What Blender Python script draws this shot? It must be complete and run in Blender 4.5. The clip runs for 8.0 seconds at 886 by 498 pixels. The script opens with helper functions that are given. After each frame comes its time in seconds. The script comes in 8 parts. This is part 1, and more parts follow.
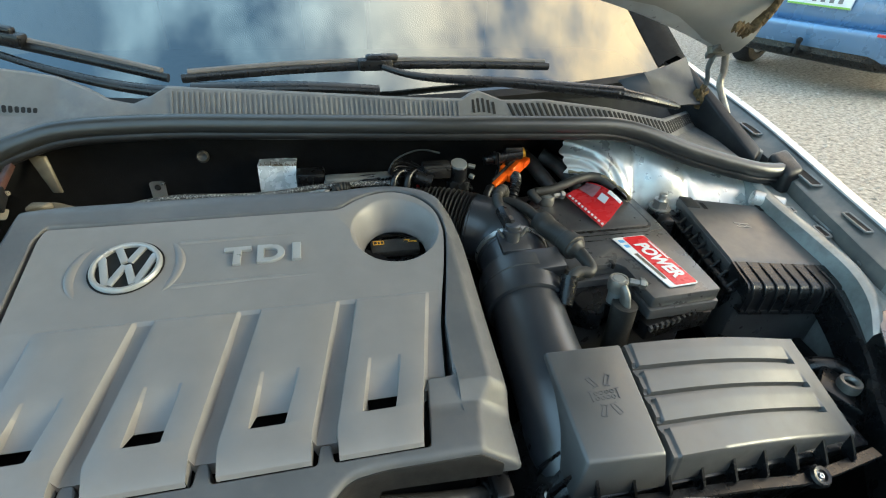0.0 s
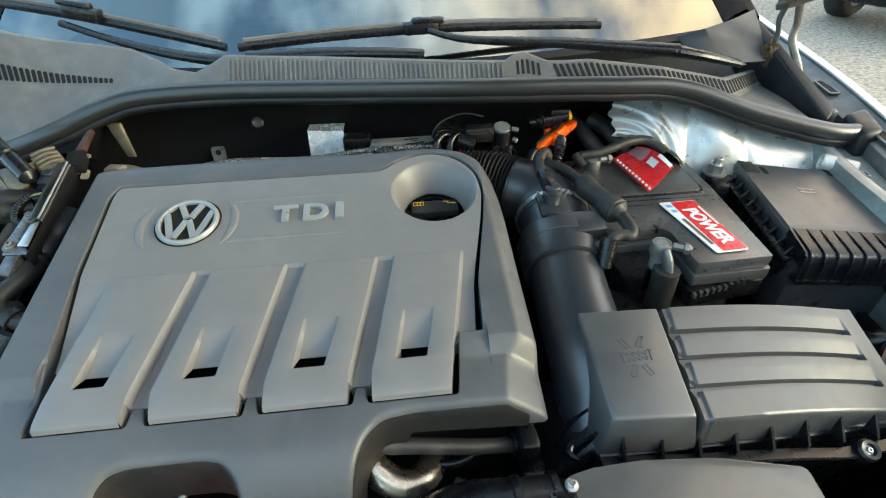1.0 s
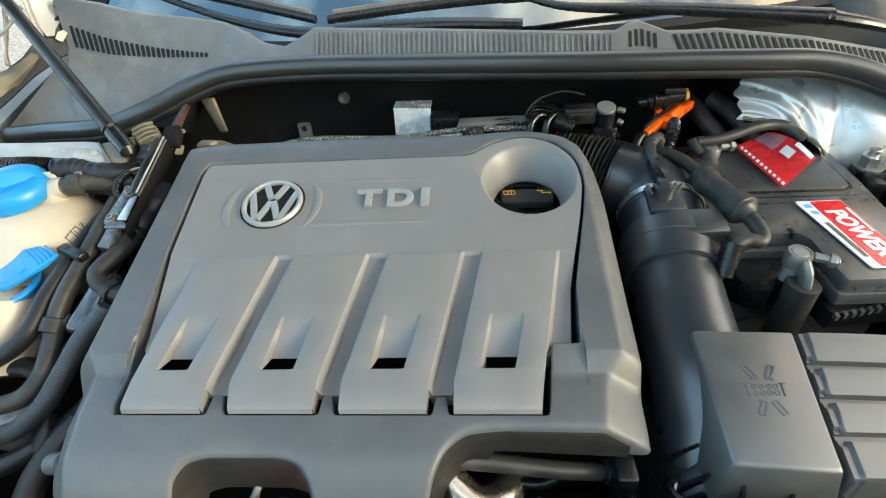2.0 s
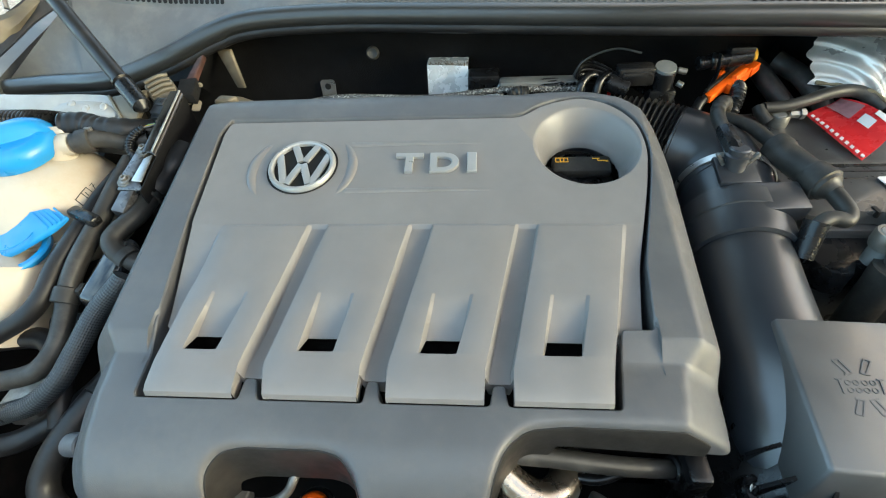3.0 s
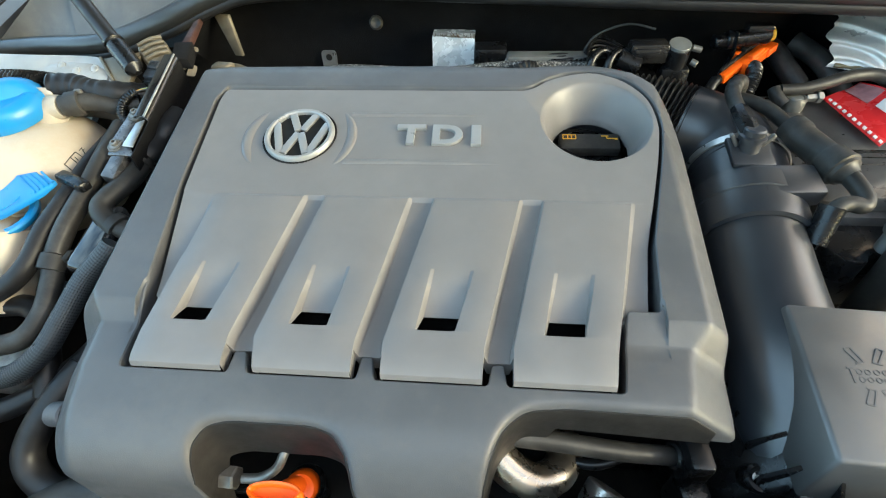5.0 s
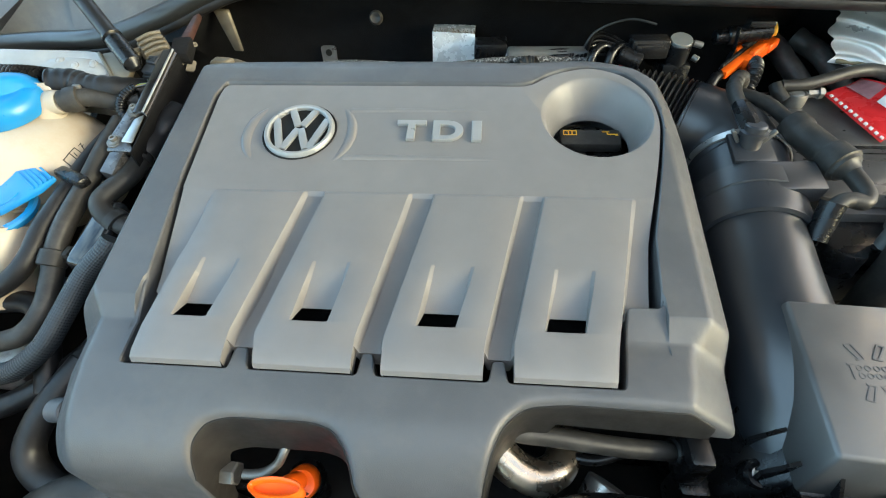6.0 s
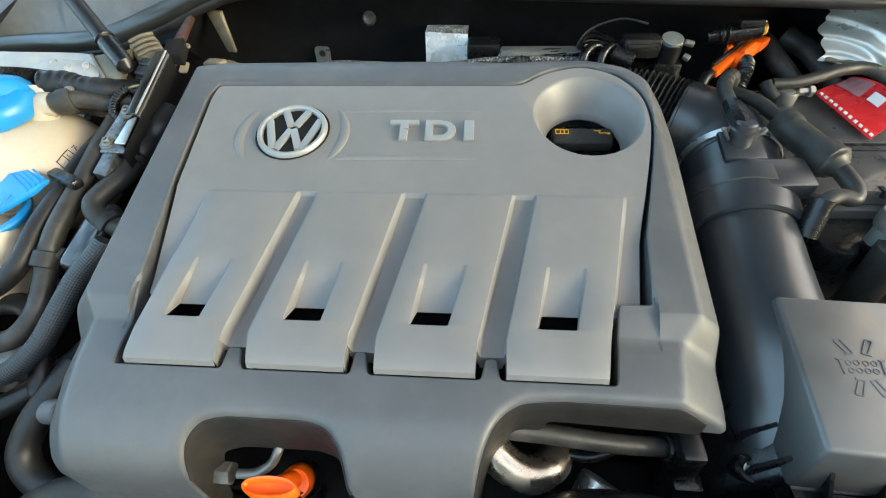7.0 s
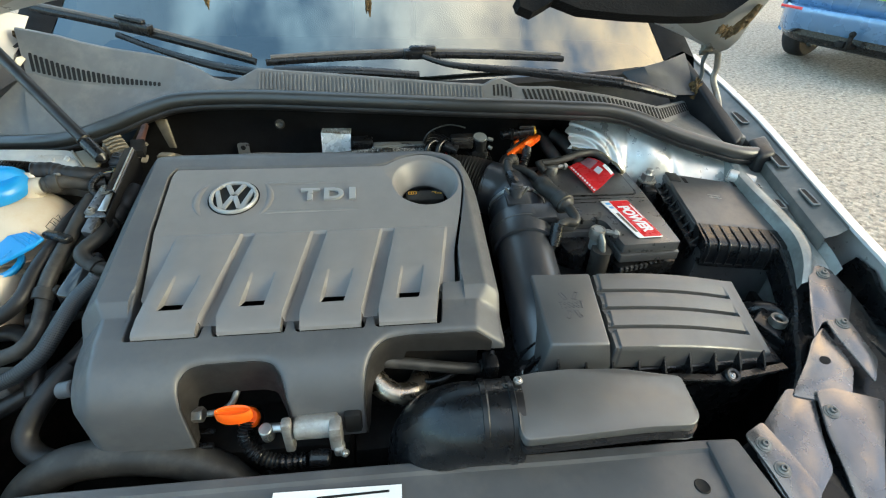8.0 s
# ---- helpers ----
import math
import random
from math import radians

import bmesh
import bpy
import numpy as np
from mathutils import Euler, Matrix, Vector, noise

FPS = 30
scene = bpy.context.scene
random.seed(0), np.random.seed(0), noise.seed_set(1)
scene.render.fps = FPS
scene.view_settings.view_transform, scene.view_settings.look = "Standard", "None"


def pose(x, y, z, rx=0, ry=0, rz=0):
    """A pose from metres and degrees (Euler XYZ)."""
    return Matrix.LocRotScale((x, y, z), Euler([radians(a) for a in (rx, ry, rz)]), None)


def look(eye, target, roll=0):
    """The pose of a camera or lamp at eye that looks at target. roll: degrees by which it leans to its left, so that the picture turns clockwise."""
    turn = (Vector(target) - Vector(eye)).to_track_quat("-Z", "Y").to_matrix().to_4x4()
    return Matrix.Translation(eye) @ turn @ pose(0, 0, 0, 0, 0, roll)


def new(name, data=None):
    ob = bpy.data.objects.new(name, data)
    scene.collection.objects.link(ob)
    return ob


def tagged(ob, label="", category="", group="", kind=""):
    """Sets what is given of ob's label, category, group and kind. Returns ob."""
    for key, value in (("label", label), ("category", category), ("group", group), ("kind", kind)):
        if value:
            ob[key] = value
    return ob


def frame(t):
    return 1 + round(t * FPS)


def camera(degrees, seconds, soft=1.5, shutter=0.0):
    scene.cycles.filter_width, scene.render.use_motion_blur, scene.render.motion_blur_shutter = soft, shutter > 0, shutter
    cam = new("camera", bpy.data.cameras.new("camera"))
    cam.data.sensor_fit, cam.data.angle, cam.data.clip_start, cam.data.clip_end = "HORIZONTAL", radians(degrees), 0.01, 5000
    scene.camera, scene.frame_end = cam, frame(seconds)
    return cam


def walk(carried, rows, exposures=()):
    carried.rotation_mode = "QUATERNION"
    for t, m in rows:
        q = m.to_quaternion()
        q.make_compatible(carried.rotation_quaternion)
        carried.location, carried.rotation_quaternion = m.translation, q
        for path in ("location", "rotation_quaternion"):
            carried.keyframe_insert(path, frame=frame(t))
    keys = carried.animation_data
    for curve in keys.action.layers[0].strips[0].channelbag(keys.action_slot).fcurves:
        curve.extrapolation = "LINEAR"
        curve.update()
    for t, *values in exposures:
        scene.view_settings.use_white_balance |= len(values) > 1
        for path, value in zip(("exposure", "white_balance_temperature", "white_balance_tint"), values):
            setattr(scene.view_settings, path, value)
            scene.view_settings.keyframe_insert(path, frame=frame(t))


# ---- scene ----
import collections

from mathutils import geometry

# A car's open engine bay. x across the bay, y towards the windscreen, z up, ground at 0.
cam = camera(85.4, 8.0, 1.1)
PATH = [
    (0, (0.11, -0.23, 1.185), (0.501, 1.38, 0.065), 2.6),
    (0.2, (0.134, -0.226, 1.199), (0.653, 1.337, 0.064), 2.8),
    (0.5, (0.114, -0.233, 1.199), (0.675, 1.309, 0.056), 2.1),
    (0.8, (0.108, -0.254, 1.198), (0.44, 1.33, 0.022), -0.0),
    (1, (0.128, -0.251, 1.18), (0.281, 1.332, -0.033), -1.2),
    (1.5, (0.143, -0.217, 1.172), (0.052, 1.331, -0.091), -4.1),
    (2, (0.113, -0.203, 1.169), (-0.04, 1.324, -0.114), -5.1),
    (2.2, (0.094, -0.192, 1.175), (-0.064, 1.306, -0.141), -5.7),
    (3.5, (0.067, -0.168, 1.129), (-0.105, 1.264, -0.257), -3.4),
    (4, (0.067, -0.167, 1.129), (-0.101, 1.25, -0.272), -3.1),
    (4.5, (0.067, -0.166, 1.128), (-0.1, 1.242, -0.283), -3.0),
    (6, (0.066, -0.165, 1.127), (-0.097, 1.224, -0.302), -2.9),
    (6.5, (0.068, -0.167, 1.128), (-0.097, 1.22, -0.304), -3.2),
    (7, (0.07, -0.167, 1.127), (-0.083, 1.226, -0.301), -3.0),
    (7.2, (0.096, -0.184, 1.169), (-0.017, 1.241, -0.229), -1.9),
    (7.5, (0.143, -0.247, 1.195), (0.119, 1.253, -0.127), -0.4),
    (7.8, (0.129, -0.342, 1.212), (0.282, 1.222, -0.024), 2.4),
    (8, (0.098, -0.408, 1.236), (0.346, 1.197, 0.069), 2.7),
]
walk(cam, [(t, look(eye, target, roll)) for t, eye, target, roll in PATH], [(0.0, 1.56, 5700, -9), (0.5, 1.32, 5700, -9), (1.0, 1.66, 5700, -9), (2.0, 1.87, 5850, -7), (3.5, 1.97, 5820, -7), (7.0, 1.97, 5820, -7), (7.5, 1.78, 5800, -7), (8.0, 1.58, 5700, -8)])

# ---- world, sun, exposure ----
world = bpy.data.worlds.new("world")
scene.world = world
world.use_nodes = True
wn, wl = world.node_tree.nodes, world.node_tree.links
wn.clear()
sky = wn.new("ShaderNodeTexSky")
sky.sky_type = "NISHITA"
sky.sun_disc = False
sky.sun_elevation = radians(14)
sky.sun_rotation = radians(115)
sky.air_density, sky.dust_density, sky.ozone_density = 1.0, 0.8, 1.9
w_co = wn.new("ShaderNodeTexCoord")
w_map = wn.new("ShaderNodeMapping")
w_map.inputs["Scale"].default_value = (-1.0, 1.0, 1.6)
w_noise = wn.new("ShaderNodeTexNoise")
w_noise.inputs["Scale"].default_value = 3.6
w_noise.inputs["Detail"].default_value = 5
w_noise.inputs["Roughness"].default_value = 0.58
w_ramp = wn.new("ShaderNodeValToRGB")
w_ramp.color_ramp.elements[0].position, w_ramp.color_ramp.elements[0].color = 0.45, (0.10, 0.10, 0.10, 1)
w_ramp.color_ramp.elements[1].position, w_ramp.color_ramp.elements[1].color = 0.68, (1, 1, 1, 1)
w_mix = wn.new("ShaderNodeMix")
w_mix.data_type = "RGBA"
w_sep = wn.new("ShaderNodeSeparateXYZ")
w_side = wn.new("ShaderNodeMapRange")
w_side.inputs["From Min"].default_value, w_side.inputs["From Max"].default_value = -0.15, 0.55
w_warm = wn.new("ShaderNodeMix")
w_warm.data_type = "RGBA"
w_warm.inputs["A"].default_value, w_warm.inputs["B"].default_value = (4.3, 5.0, 5.7, 1), (11.0, 6.9, 4.0, 1)
w_bg = wn.new("ShaderNodeBackground")
w_bg.inputs["Strength"].default_value = 0.20
w_out = wn.new("ShaderNodeOutputWorld")
wl.new(w_co.outputs["Generated"], w_map.inputs["Vector"])
wl.new(w_map.outputs["Vector"], w_noise.inputs["Vector"])
wl.new(w_noise.outputs["Fac"], w_ramp.inputs["Fac"])
wl.new(w_ramp.outputs["Color"], w_mix.inputs["Factor"])
wl.new(w_co.outputs["Generated"], w_sep.inputs["Vector"])
wl.new(w_sep.outputs["X"], w_side.inputs["Value"])
wl.new(w_side.outputs["Result"], w_warm.inputs["Factor"])
wl.new(w_warm.outputs["Result"], w_mix.inputs["B"])
wl.new(sky.outputs["Color"], w_mix.inputs["A"])
wl.new(w_mix.outputs["Result"], w_bg.inputs["Color"])
wl.new(w_bg.outputs["Background"], w_out.inputs["Surface"])

sun_data = bpy.data.lights.new("sun", "SUN")
sun_data.energy, sun_data.angle, sun_data.color = 1.0, radians(18), (1.0, 0.76, 0.48)
sun = new("sun", sun_data)
sun.matrix_world = look((8, -3.0, 3.8), (0, 0, 0.8))


# ---- materials ----
def material(name, col, rough=0.5, metal=0.0, var=0.12, scale=35.0, bump=0.15, bscale=1400.0, tint=None, amount=0.0,
             tscale=14.0, spec=0.5, coat=0.0, rvar=0.1, depth=0.0004):
    """Principled surface: broad blotches, fine grain relief, and a stain colour that comes in patches."""
    m = bpy.data.materials.new(name)
    m.use_nodes = True
    n, l = m.node_tree.nodes, m.node_tree.links
    p = n["Principled BSDF"]
    co = n.new("ShaderNodeTexCoord")

    def noise_at(sc, detail=4.0, rgh=0.55):
        t = n.new("ShaderNodeTexNoise")
        t.inputs["Scale"].default_value, t.inputs["Detail"].default_value, t.inputs["Roughness"].default_value = sc, detail, rgh
        l.new(co.outputs["Object"], t.inputs["Vector"])
        return t.outputs["Fac"]

    def remap(fac, lo, hi, a=0.3, b=0.7):
        r = n.new("ShaderNodeMapRange")
        r.inputs["From Min"].default_value, r.inputs["From Max"].default_value = a, b
        r.inputs["To Min"].default_value, r.inputs["To Max"].default_value = lo, hi
        l.new(fac, r.inputs["Value"])
        return r.outputs["Result"]

    broad, fine = noise_at(scale), noise_at(bscale, 2.0)
    hsv = n.new("ShaderNodeHueSaturation")
    hsv.inputs["Color"].default_value = (*col, 1)
    l.new(remap(broad, 1 - var, 1 + var), hsv.inputs["Value"])
    colour = hsv.outputs["Color"]
    if tint:
        mx = n.new("ShaderNodeMix")
        mx.data_type = "RGBA"
        mx.inputs["B"].default_value = (*tint, 1)
        l.new(remap(noise_at(tscale, 8.0, 0.65), 0.0, amount, 0.48, 0.68), mx.inputs["Factor"])
        l.new(colour, mx.inputs["A"])
        colour = mx.outputs["Result"]
    l.new(colour, p.inputs["Base Color"])
    l.new(remap(noise_at(scale * 1.7, 6.0), max(0.02, rough - rvar), min(1.0, rough + rvar)), p.inputs["Roughness"])
    p.inputs["Metallic"].default_value = metal
    p.inputs["Specular IOR Level"].default_value = spec
    p.inputs["Coat Weight"].default_value = coat
    p.inputs["Coat Roughness"].default_value = 0.08
    if bump:
        b = n.new("ShaderNodeBump")
        b.inputs["Strength"].default_value, b.inputs["Distance"].default_value = bump, depth
        l.new(fine, b.inputs["Height"])
        l.new(b.outputs["Normal"], p.inputs["Normal"])
    return m


DUST = (0.30, 0.27, 0.23)
M_FRAME = material("dark_grey_plastic", (0.075, 0.077, 0.082), 0.44, var=0.07, bump=0.25, tint=DUST, amount=0.10)
M_PANEL = material("mid_grey_plastic", (0.166, 0.159, 0.155), 0.45, var=0.05, bump=0.22, tint=DUST, amount=0.06)
M_BLACK = material("black_plastic", (0.006, 0.0064, 0.0075), 0.29, var=0.2, tint=DUST, amount=0.025, tscale=30, spec=0.42)
M_BOXTOP = material("dusty_black_plastic", (0.058, 0.059, 0.059), 0.44, var=0.08, tint=DUST, amount=0.03, tscale=10, spec=1.0, coat=0.12)
M_BATT = material("battery_plastic", (0.054, 0.054, 0.055), 0.34, var=0.2, tint=DUST, amount=0.10, tscale=25, spec=0.9)
M_COWL = material("weathered_grey_plastic", (0.108, 0.109, 0.109), 0.46, var=0.1, tint=DUST, amount=0.25, tscale=18)
M_RUBBER = material("black_rubber", (0.012, 0.012, 0.013), 0.42, var=0.2, tint=DUST, amount=0.05, tscale=20, spec=0.35)
M_SEAL = material("weatherstrip_rubber", (0.024, 0.025, 0.025), 0.32, var=0.08, scale=12, tint=DUST, amount=0.015, tscale=12, spec=0.7, rvar=0.04)
M_HOSE = material("dusty_hose_rubber", (0.027, 0.026, 0.024), 0.46, var=0.25, tint=DUST, amount=0.10, tscale=34, spec=0.35)
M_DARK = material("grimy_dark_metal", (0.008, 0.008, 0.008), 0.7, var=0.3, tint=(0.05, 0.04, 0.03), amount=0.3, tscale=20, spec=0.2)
M_SILVER = material("silver_paint", (0.56, 0.57, 0.57), 0.35, metal=0.25, var=0.06, bump=0.05, coat=0.4, tint=DUST, amount=0.3, tscale=16)
M_APRON = material("grey_primed_metal", (0.19, 0.20, 0.20), 0.40, metal=0.3, var=0.15, bump=0.05, coat=0.2, tint=(0.30, 0.28, 0.24), amount=0.5, tscale=14)
M_CARRIER = material("dusty_bare_sheet", (0.21, 0.20, 0.20), 0.25, metal=0.75, var=0.2, scale=14, bump=0.08, bscale=300, depth=0.001, coat=0.15, tint=(0.34, 0.31, 0.27), amount=0.45, tscale=10)
M_WING = material("pale_primed_wing", (0.30, 0.32, 0.31), 0.36, metal=0.3, var=0.2, scale=20, bump=0.2, bscale=60, depth=0.003, coat=0.2, tint=(0.12, 0.12, 0.11), amount=0.6, tscale=18)
M_INNER = material("dull_grey_underside", (0.12, 0.125, 0.122), 0.45, metal=0.2, var=0.15, scale=12, bump=0.05, tint=DUST, amount=0.4, tscale=12)
M_BONNET = material("cream_silver_underside", (0.36, 0.35, 0.315), 0.38, metal=0.25, var=0.12, scale=10, bump=0.05, coat=0.2, tint=DUST, amount=0.35, tscale=12)
M_RAILS = material("cream_silver_paint", (0.37, 0.355, 0.325), 0.40, metal=0.25, var=0.1, bump=0.05, coat=0.3, tint=(0.24, 0.20, 0.14), amount=0.5, tscale=18)
M_TOWER = material("bright_silver_sheet", (0.66, 0.645, 0.61), 0.33, metal=0.45, var=0.12, scale=22, bump=0.15, bscale=40, depth=0.004, tint=(0.30, 0.28, 0.24), amount=0.35, tscale=26)
M_LEAD = material("lead_grey_metal", (0.21, 0.205, 0.19), 0.42, metal=0.6, var=0.2, scale=90, bump=0.2, bscale=500, tint=(0.16, 0.14, 0.11), amount=0.4, tscale=70)
M_CREAM = material("dirty_cream_casting", (0.15, 0.13, 0.092), 0.50, metal=0.2, var=0.25, scale=60, bump=0.3, bscale=400, tint=(0.06, 0.05, 0.04), amount=0.6, tscale=30)
M_CAST = material("cast_aluminium", (0.36, 0.35, 0.33), 0.40, metal=0.6, var=0.2, scale=80, bump=0.35, bscale=500, depth=0.0008, tint=(0.10, 0.085, 0.07), amount=0.6, tscale=55)
M_PIPE = material("satin_black_plastic", (0.022, 0.025, 0.031), 0.34, var=0.10, tint=DUST, amount=0.01, tscale=26, spec=1.0, rvar=0.04)
M_FILM = material("silvered_film", (0.50, 0.26, 0.27), 0.16, metal=0.3, var=0.3, scale=60, bump=0.3, bscale=90, depth=0.002)
M_WEDGE = material("smooth_dark_plastic", (0.024, 0.027, 0.033), 0.42, var=0.1, tint=DUST, amount=0.06, tscale=20)
M_FOIL = material("dull_silver_metal", (0.80, 0.80, 0.78), 0.26, metal=0.35, var=0.12, bump=0.3, bscale=120, depth=0.002, tint=DUST, amount=0.35, tscale=22)
M_STEEL = material("bare_steel", (0.56, 0.55, 0.53), 0.34, metal=0.9, var=0.15, bump=0.1, tint=(0.25, 0.22, 0.18), amount=0.3, tscale=60)
M_CHROME = material("satin_chrome", (0.31, 0.315, 0.315), 0.36, metal=0.30, var=0.04, bump=0.0)
M_WARM = material("heat_stained_pipe", (0.38, 0.335, 0.27), 0.28, metal=0.95, var=0.2, bump=0.05, tint=(0.2, 0.14, 0.09), amount=0.5, tscale=30)
M_ORANGE = material("orange_plastic", (0.93, 0.125, 0.004), 0.38, var=0.05, bump=0.05)
M_BLUE = material("blue_plastic", (0.030, 0.235, 0.56), 0.35, var=0.06, bump=0.06, tint=DUST, amount=0.08)
M_TANK = material("cream_translucent_plastic", (0.46, 0.41, 0.325), 0.40, var=0.08, scale=18, bump=0.1, tint=(0.34, 0.23, 0.12), amount=0.6, tscale=9)
M_RED = material("red_label", (0.62, 0.025, 0.03), 0.28, var=0.06, bump=0.0, coat=0.3)
M_WHITE = material("white_print", (0.80, 0.80, 0.79), 0.35, var=0.04, bump=0.0)
M_PALEBLUE = material("blue_print", (0.14, 0.40, 0.72), 0.35, var=0.05, bump=0.0)
# print black, also laid on as the dark inside slots and holes
M_INK_HOLE = material("ink_and_hole_black", (0.012, 0.012, 0.012), 0.6, var=0.05, bump=0.0, spec=0.2)
M_YELLOW = material("amber_print", (0.80, 0.42, 0.03), 0.5, var=0.05, bump=0.0)
M_GREEN = material("green_wire", (0.25, 0.50, 0.06), 0.4, var=0.1, bump=0.0)
M_BRAID = material("woven_sleeve", (0.030, 0.034, 0.038), 0.36, metal=0.2, var=0.1, scale=60, bump=0.2, bscale=2500, depth=0.0003)
M_RUST = material("rusty_brown_paint", (0.045, 0.016, 0.009), 0.6, metal=0.2, var=0.3, scale=70, bump=0.3, bscale=400, tint=(0.03, 0.02, 0.015), amount=0.6, tscale=50)
M_FOAM = material("torn_brown_foam", (0.085, 0.055, 0.020), 0.9, var=0.5, scale=120, bump=0.8, bscale=300, depth=0.003)
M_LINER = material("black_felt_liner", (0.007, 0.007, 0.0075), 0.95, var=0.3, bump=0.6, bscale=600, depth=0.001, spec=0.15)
M_WIPER = material("sun_faded_rubber", (0.115, 0.105, 0.095), 0.5, var=0.25, scale=40, tint=(0.04, 0.04, 0.04), amount=0.5, tscale=20, spec=0.3)
M_PLATE = material("dark_worn_steel", (0.10, 0.10, 0.105), 0.30, metal=0.6, var=0.25, scale=60, tint=(0.30, 0.29, 0.28), amount=0.5, tscale=45)
M_GLOSS = material("gloss_black_paint", (0.012, 0.012, 0.013), 0.13, var=0.1, bump=0.0, coat=0.5, tint=DUST, amount=0.06)
M_BEAD = material("khaki_sealant", (0.16, 0.135, 0.075), 0.6, var=0.3, scale=90, bump=0.4, bscale=500)
# near-black for the shaded walls of the cover's front openings
M_SHADE_LINING = material("wall_shade_dark", (0.018, 0.017, 0.016), 0.55, var=0.25, scale=60, bump=0.3, bscale=700, spec=0.3)
M_CARBLUE = material("blue_metallic_paint", (0.125, 0.225, 0.38), 0.28, metal=0.35, var=0.04, scale=4, bump=0.0, coat=0.8, tint=DUST, amount=0.03, tscale=3)
M_TYRE = material("tyre_rubber", (0.016, 0.016, 0.017), 0.75, var=0.2, bump=0.2)
M_GRAVEL = material("pale_gravel", (0.40, 0.335, 0.265), 0.9, var=0.45, scale=34, bump=1.0, bscale=85, depth=0.014, tint=(0.11, 0.088, 0.066), amount=0.85, tscale=24)
M_STONE = material("gravel_stone", (0.38, 0.325, 0.26), 0.85, var=0.5, scale=25, bump=0.3, bscale=300)
M_INTERIOR = material("dark_cabin_trim", (0.02, 0.022, 0.025), 0.8, var=0.1)

M_GLASS = bpy.data.materials.new("windscreen_glass")
M_GLASS.use_nodes = True
gn, gl = M_GLASS.node_tree.nodes, M_GLASS.node_tree.links
gn.clear()
g_out, g_mix, g_tr, g_gl, g_fr = (gn.new(k) for k in ("ShaderNodeOutputMaterial", "ShaderNodeMixShader", "ShaderNodeBsdfTransparent",
                                                     "ShaderNodeBsdfGlossy", "ShaderNodeFresnel"))
g_tr.inputs["Color"].default_value = (0.16, 0.19, 0.19, 1)
g_gl.inputs["Roughness"].default_value = 0.03
g_gl.inputs["Color"].default_value = (0.88, 0.95, 0.95, 1)
g_fr.inputs["IOR"].default_value = 2.5
gl.new(g_fr.outputs["Fac"], g_mix.inputs["Fac"])
gl.new(g_tr.outputs["BSDF"], g_mix.inputs[1])
gl.new(g_gl.outputs["BSDF"], g_mix.inputs[2])
gl.new(g_mix.outputs["Shader"], g_out.inputs["Surface"])


# ---- building helpers ----
def bake(name, bm, mat, smooth=38):
    bmesh.ops.recalc_face_normals(bm, faces=bm.faces)
    me = bpy.data.meshes.new(name)
    bm.to_mesh(me)
    bm.free()
    me.materials.append(mat)
    me.polygons.foreach_set("use_smooth", [True] * len(me.polygons))
    me.set_sharp_from_angle(angle=radians(smooth))
    return me


def thing(name, loc, label, category, group="", kind=""):
    ob = new(name)
    ob.location = loc
    ob.empty_display_size = 0.02
    return tagged(ob, label, category, group, kind)


def part(name, bm, mat, parent, label="", smooth=38):
    """One mesh, its points given in world metres, under a thing or under one of its parts."""
    ob = new(name, bake(name, bm, mat, smooth))
    ob.parent = parent
    if parent.type == "EMPTY":
        ob.matrix_parent_inverse = Matrix.Translation(-parent.location)
    return tagged(ob, label)


def single(name, bm, mat, label, category, group="", kind="", smooth=38):
    return tagged(new(name, bake(name, bm, mat, smooth)), label, category, group, kind)


def bm_new():
    return bmesh.new()


def bevel(bm, w, seg=2, angle=30):
    bm.normal_update()
    es = [e for e in bm.edges if len(e.link_faces) == 2 and e.calc_face_angle(0) > radians(angle)]
    bmesh.ops.bevel(bm, geom=es, offset=w, segments=seg, affect="EDGES", profile=0.5, clamp_overlap=True)
    return bm


def box(bm, lo, hi, m=None, w=0.0, seg=2):
    """A block between two corners, turned by m, its edges rounded by w."""
    t = bmesh.new()
    bmesh.ops.create_cube(t, size=1)
    for v in t.verts:
        v.co = Vector([(a + b) / 2 + c * (b - a) for a, b, c in zip(lo, hi, v.co)])
    if w:
        bevel(t, w, seg)
    if m is not None:
        bmesh.ops.transform(t, matrix=m, verts=t.verts)
    return join(bm, t)


def join(bm, t):
    me = bpy.data.meshes.new("tmp")
    t.to_mesh(me)
    t.free()
    bm.from_mesh(me)
    bpy.data.meshes.remove(me)
    return bm


def hexa(bm, top, down, w=0.0, seg=2):
    """A block under a four-cornered top (corners in turn); down: a vector or four bottom corners."""
    t = bmesh.new()
    a = [t.verts.new(p) for p in top]
    low = [Vector(p) + Vector(down) for p in top] if len(down) == 3 and not hasattr(down[0], "__len__") else down
    b = [t.verts.new(p) for p in low]
    t.faces.new(a)
    t.faces.new(b[::-1])
    for i in range(4):
        t.faces.new((a[i], b[i], b[(i + 1) % 4], a[(i + 1) % 4]))
    bmesh.ops.recalc_face_normals(t, faces=t.faces)
    if w:
        bevel(t, w, seg)
    return join(bm, t)


